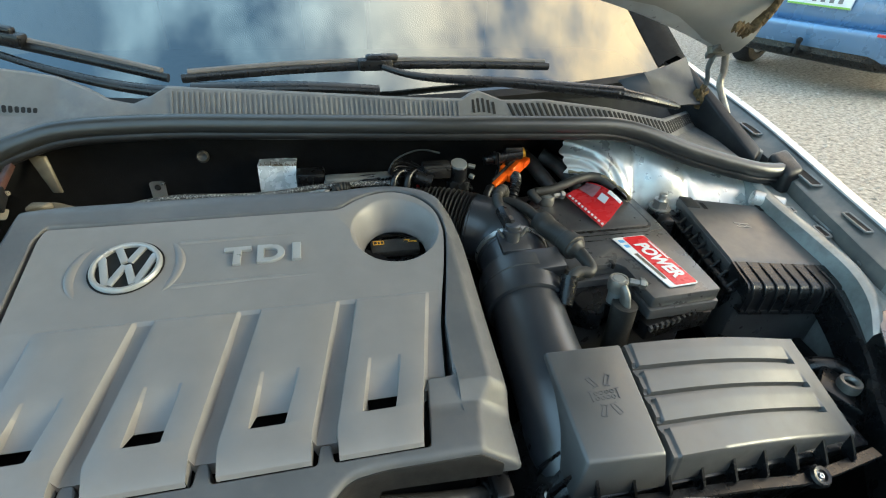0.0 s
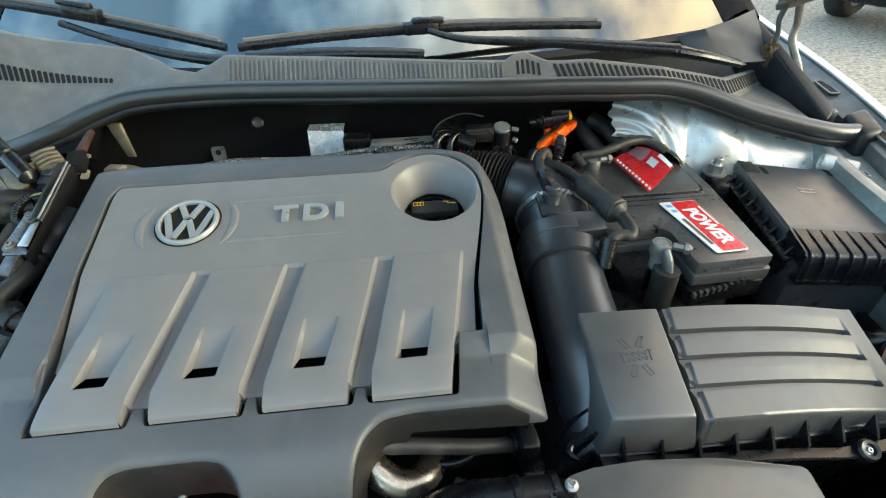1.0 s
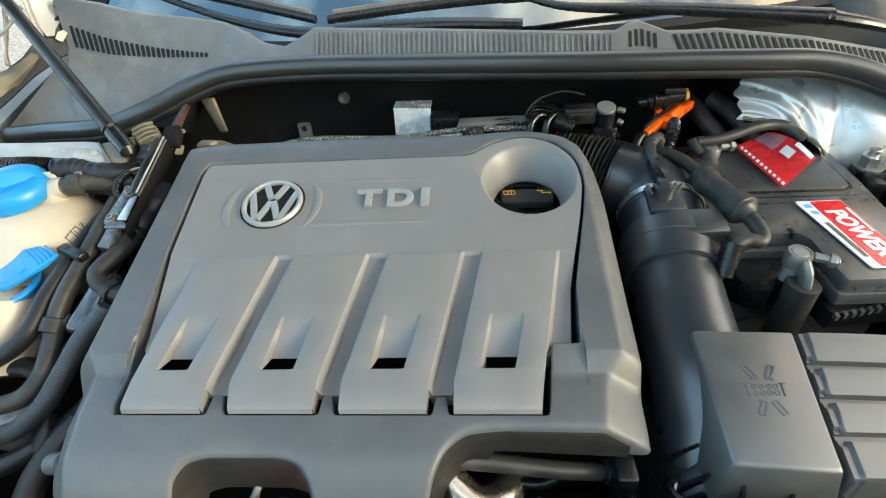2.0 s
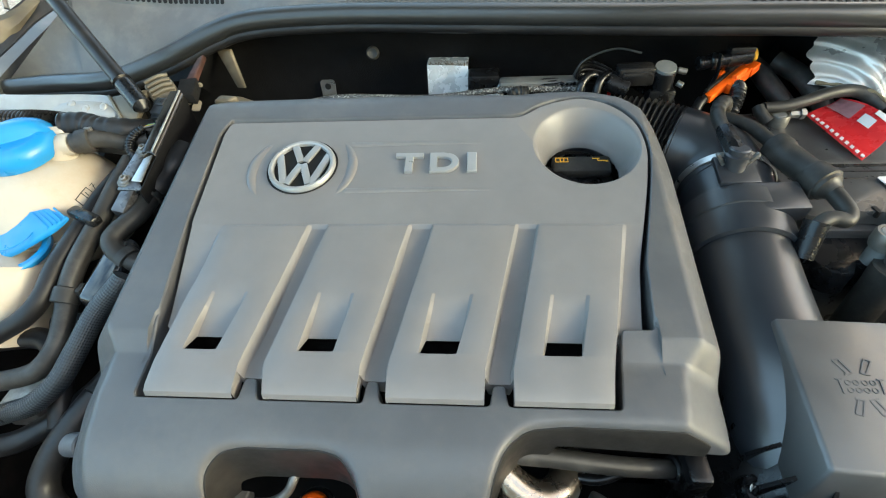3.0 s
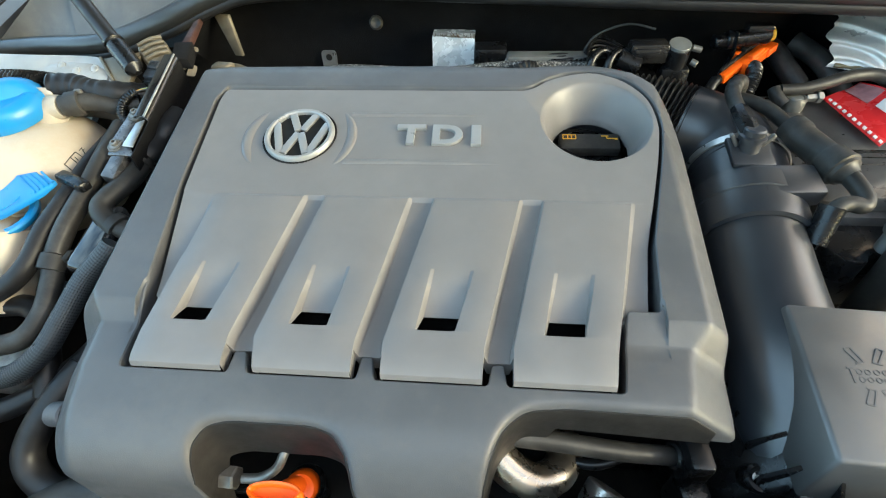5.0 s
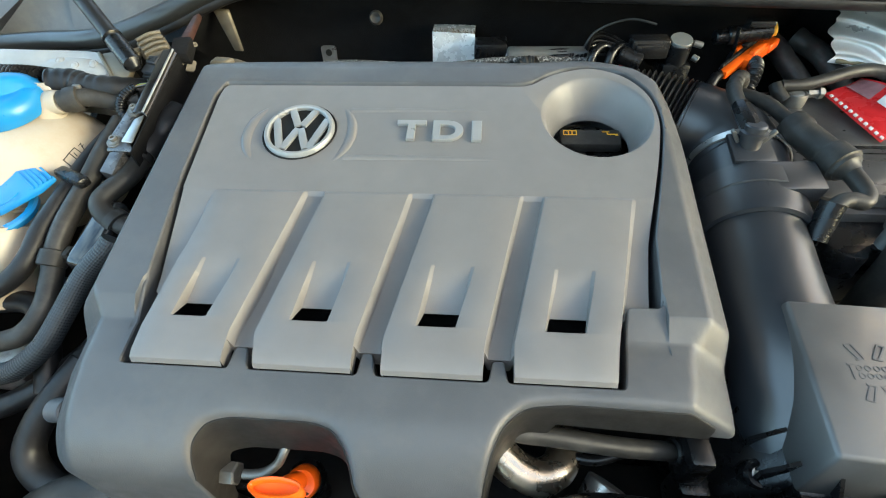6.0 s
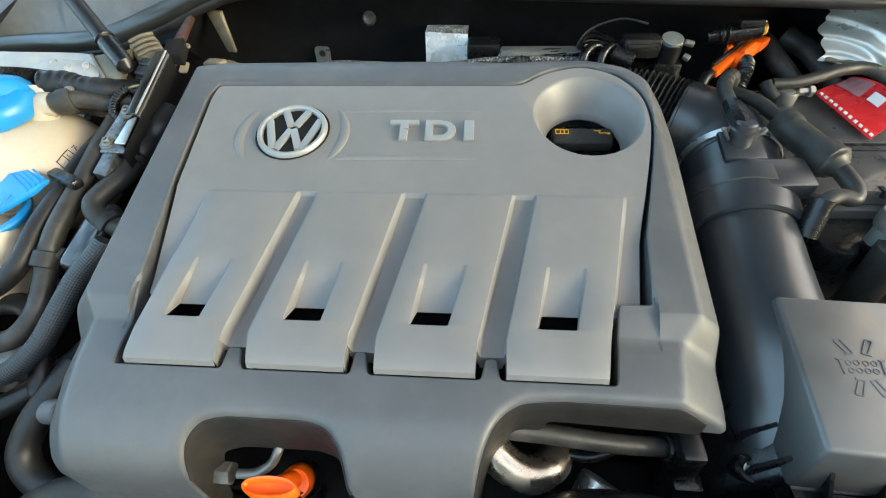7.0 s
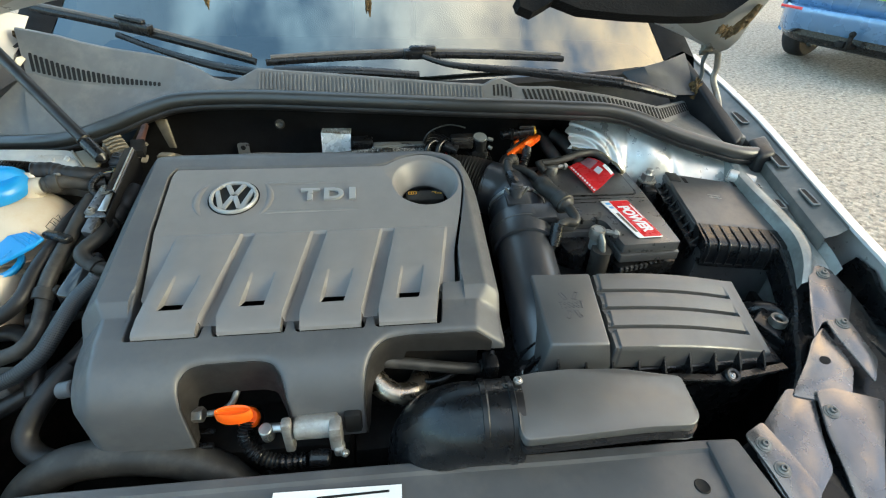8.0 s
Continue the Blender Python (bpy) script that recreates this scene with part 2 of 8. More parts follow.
def prism(bm, pts, z0, z1, m=None, w=0.0):
    """An outline in x, y pulled up from z0 to z1 (numbers, or functions of x, y)."""
    t = bmesh.new()
    za = z0 if callable(z0) else lambda x, y: z0
    zb = z1 if callable(z1) else lambda x, y: z1
    a = [t.verts.new((x, y, za(x, y))) for x, y in pts]
    b = [t.verts.new((x, y, zb(x, y))) for x, y in pts]
    t.faces.new(a[::-1])
    t.faces.new(b)
    for i in range(len(pts)):
        j = (i + 1) % len(pts)
        t.faces.new((a[i], a[j], b[j], b[i]))
    bmesh.ops.recalc_face_normals(t, faces=t.faces)
    if w:
        bevel(t, w, 2)
    if m is not None:
        bmesh.ops.transform(t, matrix=m, verts=t.verts)
    return join(bm, t)


def spline(pts, steps=8):
    """Points along a smooth curve through pts."""
    p = [Vector(q) for q in pts]
    if len(p) < 3:
        return [p[0].lerp(p[-1], i / steps) for i in range(steps + 1)]
    out = []
    for i in range(len(p) - 1):
        a, b, c, d = p[max(0, i - 1)], p[i], p[i + 1], p[min(len(p) - 1, i + 2)]
        for k in range(steps):
            t = k / steps
            out.append(0.5 * (2 * b + (c - a) * t + (2 * a - 5 * b + 4 * c - d) * t * t + (3 * b - a - 3 * c + d) * t ** 3))
    out.append(p[-1])
    return out


def tube(bm, pts, r, n=14, steps=8, flat=1.0, raw=False):
    """A round hose along pts; r: a number or a function of 0..1 along it."""
    line = [Vector(q) for q in pts] if raw else spline(pts, steps)
    rad = r if callable(r) else lambda t: r
    side = None
    rings = []
    for i, c in enumerate(line):
        way = (line[min(i + 1, len(line) - 1)] - line[max(i - 1, 0)]).normalized()
        if side is None:
            side = way.cross(Vector((0, 0, 1)) if abs(way.z) < 0.9 else Vector((1, 0, 0)))
        side = (side - way * side.dot(way)).normalized()
        up = side.cross(way)
        q = rad(i / (len(line) - 1))
        rings.append([bm.verts.new(c + side * q * math.cos(k * math.tau / n) + up * q * flat * math.sin(k * math.tau / n)) for k in range(n)])
    for a, b in zip(rings, rings[1:]):
        for k in range(n):
            bm.faces.new((a[k], a[(k + 1) % n], b[(k + 1) % n], b[k]))
    bm.faces.new(rings[0][::-1])
    bm.faces.new(rings[-1])
    return bm


def lathe(bm, at, axis, profile, n=32, start=0.0, sweep=math.tau):
    """Turns (radius, height) pairs round an axis through at."""
    z = Vector(axis).normalized()
    x = z.orthogonal().normalized()
    y = z.cross(x)
    closed = abs(sweep - math.tau) < 1e-6
    cols = []
    for k in range(n if closed else n + 1):
        a = start + sweep * k / n
        way = x * math.cos(a) + y * math.sin(a)
        cols.append([bm.verts.new(Vector(at) + way * max(r, 1e-5) + z * h) for r, h in profile])
    for k in range(len(cols) if closed else len(cols) - 1):
        a, b = cols[k], cols[(k + 1) % len(cols)]
        for i in range(len(profile) - 1):
            bm.faces.new((a[i], a[i + 1], b[i + 1], b[i]))
    bmesh.ops.remove_doubles(bm, verts=bm.verts, dist=2e-5)
    return bm


def rod(bm, a, b, r, n=20, chamfer=0.15):
    """A cylinder from a to b with eased ends."""
    a, b = Vector(a), Vector(b)
    h = (b - a).length
    c = min(r, h / 2) * chamfer
    return lathe(bm, a, b - a, [(0, 0), (r - c, 0), (r, c), (r, h - c), (r - c, h), (0, h)], n)


def screw(at, axis, r, parent, mat=M_STEEL, name="screw"):
    """A screw with a washer flange and a socket in its head."""
    b = bm_new()
    lathe(b, at, axis, [(0, 0), (r, 0), (r, r * 0.2), (r * 0.62, r * 0.3), (r * 0.6, r * 0.75), (r * 0.5, r * 0.85), (r * 0.3, r * 0.85), (r * 0.28, r * 0.4), (0, r * 0.4)], 16)
    return part(name, b, mat, parent)


def grid(bm, rows):
    """A sheet through rows of points."""
    vs = [[bm.verts.new(p) for p in row] for row in rows]
    for a, b in zip(vs, vs[1:]):
        for i in range(len(a) - 1):
            bm.faces.new((a[i], a[i + 1], b[i + 1], b[i]))
    return bm


def thicken(bm, d):
    """Gives a sheet a thickness d below it."""
    bmesh.ops.recalc_face_normals(bm, faces=bm.faces)
    bmesh.ops.solidify(bm, geom=bm.faces[:], thickness=d)
    return bm


def letters(name, body, size, extrude, m, mat, parent, label="", stretch=1.0, offset=0.0, rim=0.0):
    """Writing in the built-in font as a solid mesh, centred on m."""
    cu = bpy.data.curves.new(name, "FONT")
    cu.body, cu.size, cu.extrude, cu.align_x, cu.align_y, cu.offset = body, size, extrude, "CENTER", "CENTER", offset
    cu.bevel_depth, cu.bevel_resolution = rim, 1
    tmp = new("tmp_text", cu)
    me = bpy.data.meshes.new_from_object(tmp.evaluated_get(bpy.context.evaluated_depsgraph_get()))
    bpy.data.objects.remove(tmp)
    b = bm_new()
    b.from_mesh(me)
    bpy.data.meshes.remove(me)
    bmesh.ops.transform(b, matrix=m @ Matrix.Diagonal((stretch, 1, 1, 1)), verts=b.verts)
    return part(name, b, mat, parent, label)


def rounded(pts, r, seg=5):
    """An outline with its corners rounded; r: one radius, or one for each corner."""
    out = []
    for i, q in enumerate(pts):
        p = Vector((*q, 0))
        a, b = Vector((*pts[i - 1], 0)) - p, Vector((*pts[(i + 1) % len(pts)], 0)) - p
        rad = r[i] if hasattr(r, "__len__") else r
        rad = min(rad, a.length * 0.45, b.length * 0.45)
        if rad < 1e-5:
            out.append(q)
            continue
        p0, p1 = p + a.normalized() * rad, p + b.normalized() * rad
        for k in range(seg + 1):
            t = k / seg
            v = p0 * (1 - t) ** 2 + p * 2 * t * (1 - t) + p1 * t * t
            out.append((v.x, v.y))
    return out


# ---- ground ----
b = bm_new()
R_OUT = 400.0
rng = random.Random(3)
rings = [0.0, 2, 4, 7, 12, 25, 60, 150, R_OUT]
grid(b, [[(r * math.cos(k * math.tau / 32), r * math.sin(k * math.tau / 32), 0.0) for k in range(33)] for r in rings])
bmesh.ops.remove_doubles(b, verts=b.verts, dist=1e-4)
single("ground", b, M_GRAVEL, "pale compacted gravel yard under the cars", "ground", kind="structure")

b = bm_new()
verts, faces = [], []
for i in range(9000):
    d, a = 1.3 + 7.0 * rng.random() ** 1.3, radians(rng.uniform(-35, 75))
    x, y, s = 0.3 + d * math.cos(a), d * math.sin(a), rng.uniform(0.006, 0.020)
    k = len(verts)
    t0 = rng.uniform(0, 6.28)
    for j in range(5):
        q = t0 + j * 1.2566
        rr = s * rng.uniform(0.7, 1.2)
        verts.append((x + rr * math.cos(q), y + rr * math.sin(q), 0.0))
    verts.append((x + s * rng.uniform(-0.4, 0.4), y + s * rng.uniform(-0.4, 0.4), s * rng.uniform(0.4, 0.8)))
    faces += [(k + j, k + (j + 1) % 5, k + 5) for j in range(5)]
me = bpy.data.meshes.new("loose_stones")
me.from_pydata(verts, [], faces)
me.materials.append(M_STONE)
tagged(new("loose_stones", me), "loose pale stones strewn over the gravel yard", "gravel", kind="stuff")

# ---- engine cover ----
SLOPE = 0.23


def plane(y):
    return 0.84 + SLOPE * y


TILT_COVER = Matrix.Rotation(math.atan(SLOPE), 4, "X")


def on_cover(x, y, h=0.0):
    """The pose of something that lies on the cover's face, h above it."""
    return Matrix.Translation((x, y, plane(y))) @ TILT_COVER @ Matrix.Translation((0, 0, h))


def lerp_at(y, *knots):
    """A value between (y, value) knots."""
    for (a, va), (c, vc) in zip(knots, knots[1:]):
        if y <= c:
            return va if y <= a else va + (vc - va) * (y - a) / (c - a)
    return knots[-1][1]


def frame_top(x, y):
    off = lerp_at(y, (-0.03, -0.004), (0.0, -0.004), (0.031, -0.008), (0.045, 0.001), (0.3, 0.001), (0.33, -0.006))
    xr, xl = lerp_at(y, (-0.017, 0.203), (0.026, 0.211), (0.042, 0.2245)), lerp_at(y, (-0.05, -0.209), (0.0, -0.217), (0.033, -0.221), (0.050, -0.231))
    off -= 0.85 * max(0.0, x - xr) + 1.05 * max(0.0, xl - x)
    if 0.024 < y < 0.060 and (0.15 < x < 0.1965 or -0.1945 < x < -0.15):
        off = min(off, lerp_at(y, (0.031, -0.008), (0.0525, -0.0012)))
    s = min(max(0.0, -0.029 - y), 0.0369)
    return plane(y) + off - (0.037 - math.sqrt(0.037 ** 2 - s * s))


cover = thing("engine_cover", (0, 0.1, 0.80), "two-tone grey plastic engine cover with four slotted ribs", "engine cover")
def frame_low(x, y):
    """The underside: deep in the front apron, shallow further back."""
    z = lerp_at(y, (-0.052, 0.722), (-0.038, 0.776), (0.0, 0.790), (0.33, 0.850))
    if x < -0.20:
        z = min(z, 0.742)
    return max(z, lerp_at(x, (0.09, 0.70), (0.12, 0.803), (0.25, 0.795)))


OUTER = [(-0.240, -0.040), (-0.249, -0.012), (-0.2555, 0.010), (-0.257, 0.060), (-0.256, 0.110), (-0.2545, 0.22), (-0.249, 0.292), (-0.233, 0.309), (-0.204, 0.315), (-0.09, 0.317),
         (0.03, 0.317), (0.105, 0.313), (0.131, 0.318), (0.174, 0.319), (0.213, 0.300), (0.237, 0.270), (0.2445, 0.224), (0.244, 0.172),
         (0.2435, 0.119), (0.2435, 0.06), (0.2425, -0.012), (0.238, -0.0145), (0.125, -0.013), (0.098, -0.016), (0.083, -0.028), (0.075, -0.045),
         (0.0715, -0.058), (0.070, -0.0659), (-0.012, -0.0659), (-0.0140, -0.056), (-0.018, -0.047), (-0.027, -0.037), (-0.042, -0.033),
         (-0.100, -0.033), (-0.115, -0.037), (-0.123, -0.048), (-0.1235, -0.057), (-0.122, -0.0659), (-0.190, -0.0659), (-0.222, -0.0635), (-0.233, -0.055)]


soft = lambda pts: [0.03 if p[0] > 0.09 and p[1] > 0.16 or p[1] > 0.28 or p[0] < -0.185 and p[1] < -0.04 else 0.008 for p in pts]
EDGE_LINE = rounded(OUTER, soft(OUTER), 5)
EA = np.array(EDGE_LINE)
EB = np.roll(EA, -1, axis=0)


def inset(x, y):
    """How far a place lies from the cover's outline."""
    p = np.array((x, y))
    d = EB - EA
    k = np.clip(((p - EA) * d).sum(1) / (d * d).sum(1), 0, 1)
    return float(np.sqrt((((EA + d * k[:, None]) - p) ** 2).sum(1).min()))


def eased(x, y, r=0.0055):
    """The face of the frame with its outer rim rounded off."""
    d = min(r, inset(x, y))
    return frame_top(x, y) - (r - math.sqrt(max(0.0, r * r - (r - d) ** 2))) * 0.8


POCKET = [(-0.1885, -0.0034), (-0.1090, -0.0034), (-0.1082, 0.0125), (-0.0990, 0.0125), (-0.0945, -0.0034), (-0.0170, -0.0034), (-0.0158, 0.0125),
          (-0.0078, 0.0125), (-0.0045, -0.0034), (0.0730, -0.0034), (0.0755, 0.0115), (0.0838, 0.0115), (0.0860, -0.0034), (0.1628, -0.0034),
          (0.1665, 0.020), (0.1700, 0.0525), (0.1935, 0.0525), (0.1975, 0.108), (0.2165, 0.190), (0.2240, 0.231), (0.2195, 0.266), (0.199, 0.293),
          (0.166, 0.305), (0.128, 0.295), (0.105, 0.277), (-0.1975, 0.2785), (-0.2045, 0.260), (-0.2012, 0.159), (-0.1915, 0.054), (-0.1905, 0.030)]
POCKET_LINE = rounded(POCKET, [0.03 if p[0] > 0.09 and p[1] > 0.16 else 0.003 for p in POCKET], 4)


def resampled(pts, step):
    """A closed outline cut into even short pieces, its corners kept."""
    out = []
    for (x0, y0), (x1, y1) in zip(pts, pts[1:] + pts[:1]):
        n = max(1, int(math.hypot(x1 - x0, y1 - y0) / step))
        out += [(x0 + (x1 - x0) * k / n, y0 + (y1 - y0) * k / n) for k in range(n)]
    return out


def inside(pts, q):
    """Which of the points q lie within an outline."""
    p = np.array(pts)
    r = np.roll(p, -1, axis=0)
    x, y = q[:, :1], q[:, 1:]
    with np.errstate(divide="ignore", invalid="ignore"):
        hit = ((p[:, 1] > y) != (r[:, 1] > y)) & (x < (r[:, 0] - p[:, 0]) * (y - p[:, 1]) / (r[:, 1] - p[:, 1]) + p[:, 0])
    return hit.sum(1) % 2 == 1


def away(pts, q):
    """The distance of the points q from an outline."""
    p = np.array(pts)
    d = np.roll(p, -1, axis=0) - p
    out = np.full(len(q), 9.0)
    for a, e in zip(p, d):
        k = np.clip(((q - a) @ e) / max(1e-12, e @ e), 0, 1)
        out = np.minimum(out, np.hypot(*(q - a - k[:, None] * e).T))
    return out


RIM_LOOP, POCKET_LOOP = resampled(EDGE_LINE, 0.003), resampled(POCKET_LINE, 0.003)
field = [(x, y) for x in [-0.262 + 0.0035 * i for i in range(150)] + [0.1960, 0.1970, -0.1940, -0.1950] for y in [-0.066 + 0.0035 * j for j in range(114)] + [0.031, 0.045]]
bands = []
for loop, side in ((RIM_LOOP, 1), (POCKET_LOOP, -1)):
    area = sum(p[0] * q[1] - q[0] * p[1] for p, q in zip(loop, loop[1:] + loop[:1]))
    for depth in (0.0012, 0.0028, 0.0050) if side > 0 else (0.0010,):
        for k, (x, y) in enumerate(loop):
            (xa, ya), (xb, yb) = loop[k - 1], loop[(k + 1) % len(loop)]
            n = Vector((ya - yb, xb - xa)).normalized() * depth * side * (1 if area > 0 else -1)
            bands.append((x + n.x, y + n.y))
field, bands = np.array(field), np.array(bands)
keep = lambda q, rim, pocket: q[inside(EDGE_LINE, q) & ~inside(POCKET_LINE, q) & (away(EDGE_LINE, q) > rim) & (away(POCKET_LINE, q) > pocket)]
cloud = [tuple(q) for q in keep(bands, 0.0010, 0.0008)] + [tuple(q) for q in keep(field, 0.0064, 0.0022)]
plan = RIM_LOOP + POCKET_LOOP + cloud
n1, n2 = len(RIM_LOOP), len(RIM_LOOP) + len(POCKET_LOOP)
links = [(k, (k + 1) % n1) for k in range(n1)] + [(k, k + 1 if k + 1 < n2 else n1) for k in range(n1, n2)]
flat_v, _, flat_f = geometry.delaunay_2d_cdt([Vector(p) for p in plan], links, [], 0, 1e-6)[:3]
spots = np.array([tuple(v) for v in flat_v])
tris = np.array([tuple(f) for f in flat_f if len(f) == 3])
mids = spots[tris].mean(1)
tris = tris[inside(EDGE_LINE, mids) & ~inside(POCKET_LINE, mids)]
lip = away(POCKET_LINE, spots)
verts = [(x, y, eased(x, y) - 0.0010 * max(0.0, 1 - d / 0.0010)) for (x, y), d in zip(spots, lip)] + [(x, y, frame_low(x, y)) for x, y in spots]
count = len(spots)
faces = [tuple(int(i) for i in t) for t in tris] + [tuple(int(i) + count for i in t[::-1]) for t in tris]
sides = collections.Counter(tuple(sorted((int(t[i]), int(t[(i + 1) % 3])))) for t in tris for i in range(3))
faces += [(i, j, j + count, i + count) for (i, j), c in sides.items() if c == 1]
b = bm_new()
loose = bpy.data.meshes.new("tmp")
loose.from_pydata(verts, [], faces)
b.from_mesh(loose)
bpy.data.meshes.remove(loose)
part("frame", b, M_FRAME, cover, "dark grey matt outer frame", 40)

# dark strips painting shade on the walls of the two front openings, below their rims
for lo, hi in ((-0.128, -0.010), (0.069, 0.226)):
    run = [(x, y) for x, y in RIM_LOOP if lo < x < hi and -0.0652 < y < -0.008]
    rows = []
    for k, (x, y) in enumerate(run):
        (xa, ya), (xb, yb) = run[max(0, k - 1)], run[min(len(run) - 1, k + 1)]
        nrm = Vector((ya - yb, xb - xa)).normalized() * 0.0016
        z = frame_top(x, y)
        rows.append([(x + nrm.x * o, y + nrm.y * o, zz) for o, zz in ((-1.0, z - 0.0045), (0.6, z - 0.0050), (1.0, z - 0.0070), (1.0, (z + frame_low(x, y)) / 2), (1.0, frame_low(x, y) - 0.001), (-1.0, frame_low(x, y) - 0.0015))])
    part("shade_lining", grid(bm_new(), rows), M_SHADE_LINING, cover, "dark strip standing in for shade on the opening's wall")
# black sheet added under the panel, stands in for the shade inside the slots
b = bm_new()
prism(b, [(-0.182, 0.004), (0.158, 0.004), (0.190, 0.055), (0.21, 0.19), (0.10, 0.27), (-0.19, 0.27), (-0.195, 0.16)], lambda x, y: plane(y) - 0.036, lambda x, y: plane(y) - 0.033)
part("slot_darkener", b, M_LINER, cover, "black sheet added behind the slots to darken them")

# ribbed panel: four ribs between deepening valleys, a scoop and a slot in each rib
RIB = [((-0.180, -0.180, -0.164), (-0.113, -0.113, -0.086)), ((-0.090, -0.094, -0.067), (-0.021, -0.021, 0.004)),
       ((0.000, -0.001, 0.026), (0.069, 0.070, 0.096)), ((0.090, 0.090, 0.116), (0.157, 0.160, 0.185))]
RIM = [((-0.161, -0.153), (-0.134, -0.122)), ((-0.071, -0.064), (-0.043, -0.034)), ((0.021, 0.028), (0.049, 0.061)), ((0.111, 0.120), (0.139, 0.150))]
FLOOR = [(-0.1592, -0.1335), (-0.0682, -0.0415), (0.0248, 0.0518), (0.1160, 0.1420)]
PY = [-0.0030, -0.0016, 0.003, 0.0135, 0.02, 0.0297, 0.0303, 0.046, 0.0539, 0.056, 0.066, 0.078, 0.09, 0.105, 0.12, 0.135, 0.1425, 0.1440, 0.1452, 0.146]


def panel_row(y):
    yy = max(y, 0.0)
    lip = -0.0056 if y < -0.002 else (-0.0014 if y < 0 else 0.0)
    deep = lerp_at(yy, (0.0135, -0.008), (0.05, -0.0115), (0.066, -0.0115), (0.1425, -0.0030), (0.1452, 0.0), (0.146, 0.0))
    proud = lerp_at(yy, (0.1425, 0.0013), (0.1452, 0.0), (0.146, 0.0))
    side = -0.010 if yy < 0.0539 else lerp_at(yy, (0.0539, -0.009), (0.066, -0.009), (0.146, 0.0))
    scoop = lerp_at(yy, (0.0303, -0.0015), (0.046, -0.011)) if 0.0300 < y <= 0.0461 else (lerp_at(yy, (0.046, -0.011), (0.077, 0.0)) if y > 0.046 else 0.0)
    lip += proud
    edge_l = lerp_at(yy, (0.0539, -0.1868), (0.159, -0.196)) if yy > 0.0538 else None
    edge_r = lerp_at(yy, (0.0539, 0.1868), (0.108, 0.1930), (0.146, 0.2025)) if yy > 0.0538 else None
    row = []
    for i, (lft, rgt) in enumerate(RIB):
        at = lambda q: lerp_at(yy, (0.0, q[0]), (0.02, q[1]), (0.146, q[2]))
        a, c = at(lft), at(rgt)
        if i == 0:
            row += [(edge_l if edge_l is not None else a - 0.0009, side), (min(a - 0.003, a) if edge_l is not None else a - 0.0006, side)]
        (r0, r1), (q0, q1) = RIM[i]
        s0, s1 = lerp_at(yy, (0.030, r0), (0.077, r1)), lerp_at(yy, (0.030, q0), (0.077, q1))
        f0, f1 = (lerp_at(yy, (0.030, (r0 + 0.0008, q0 - 0.0004)[k]), (0.046, FLOOR[i][k]), (0.077, (r1 + 0.003, q1 - 0.003)[k])) for k in (0, 1))
        if scoop == 0:
            f0, f1 = s0 + 0.003, s1 - 0.003
        row += [(a, lip if i else (0.0 if yy > 0.08 else lip)), (s0, lip), (f0, scoop + lip), (f1, scoop + lip), (s1, lip), (c, lip)]
        if i < 3:
            nxt = lerp_at(yy, (0.0, RIB[i + 1][0][0]), (0.02, RIB[i + 1][0][1]), (0.146, RIB[i + 1][0][2]))
            row += [(c + 0.0028, deep), (nxt - 0.002, deep)]
        else:
            row += [(c + (0.0035 if edge_r is not None else 0.0006), side), (edge_r if edge_r is not None else c + 0.0009, side)]
    return [Vector((x, y, plane(y) + z)) for x, z in row]


b = bm_new()
rows = [[b.verts.new(p) for p in panel_row(y)] for y in PY]
for j, (r0, r1) in enumerate(zip(rows, rows[1:])):
    for i in range(len(r0) - 1):
        k = (i - 2) % 8
        if PY[j] < 0.013 and k in (5, 6, 7) and 2 < i < len(r0) - 3:
            continue
        if k == 2 and abs(PY[j] - 0.0303) < 1e-6 and 1 < i < len(r0) - 2:
            continue
        b.faces.new((r0[i], r0[i + 1], r1[i + 1], r1[i]))
bmesh.ops.remove_doubles(b, verts=b.verts, dist=1e-4)
bmesh.ops.recalc_face_normals(b, faces=b.faces)
if sum(f.normal.z for f in b.faces) < 0:
    bmesh.ops.reverse_faces(b, faces=b.faces)
bevel(b, 0.0013, 2, 24)
# rim hangs down all round
edge = [e for e in b.edges if e.is_boundary and (e.verts[0].co.y > 0.001 or e.verts[1].co.y > 0.001) and max(v.co.y for v in e.verts) < 0.1459
        and not all(0.0285 < v.co.y < 0.048 and any(a - 0.003 < v.co.x < c + 0.003 for a, c in FLOOR) for v in e.verts)]
ext = bmesh.ops.extrude_edge_only(b, edges=edge)
for v in ext["geom"]:
    if isinstance(v, bmesh.types.BMVert):
        v.co.z -= 0.014
part("ribbed_panel", b, M_PANEL, cover, "lighter grey ribbed lower panel", 30)

HOLE = Vector((0.166, 0.238, 0))
UP = rounded([(-0.1955, 0.146), (0.2025, 0.146), (0.2135, 0.190), (0.2212, 0.231), (0.2165, 0.265), (0.1965, 0.290), (0.166, 0.302), (0.1295, 0.292),
              (0.106, 0.2742), (-0.1975, 0.2742), (-0.2000, 0.258), (-0.1962, 0.159)], [0, 0, 0.02, 0.02, 0.02, 0.02, 0.02, 0.015, 0.01, 0.006, 0.004, 0.0], 6)
b = bm_new()
o = [b.verts.new((x, y, plane(y))) for x, y in UP]
rim_r = 0.0505
h = [b.verts.new((HOLE.x + rim_r * math.cos(k * math.tau / 48), HOLE.y + rim_r * math.sin(k * math.tau / 48), 0)) for k in range(48)]
for v in h:
    v.co.z = plane(v.co.y)
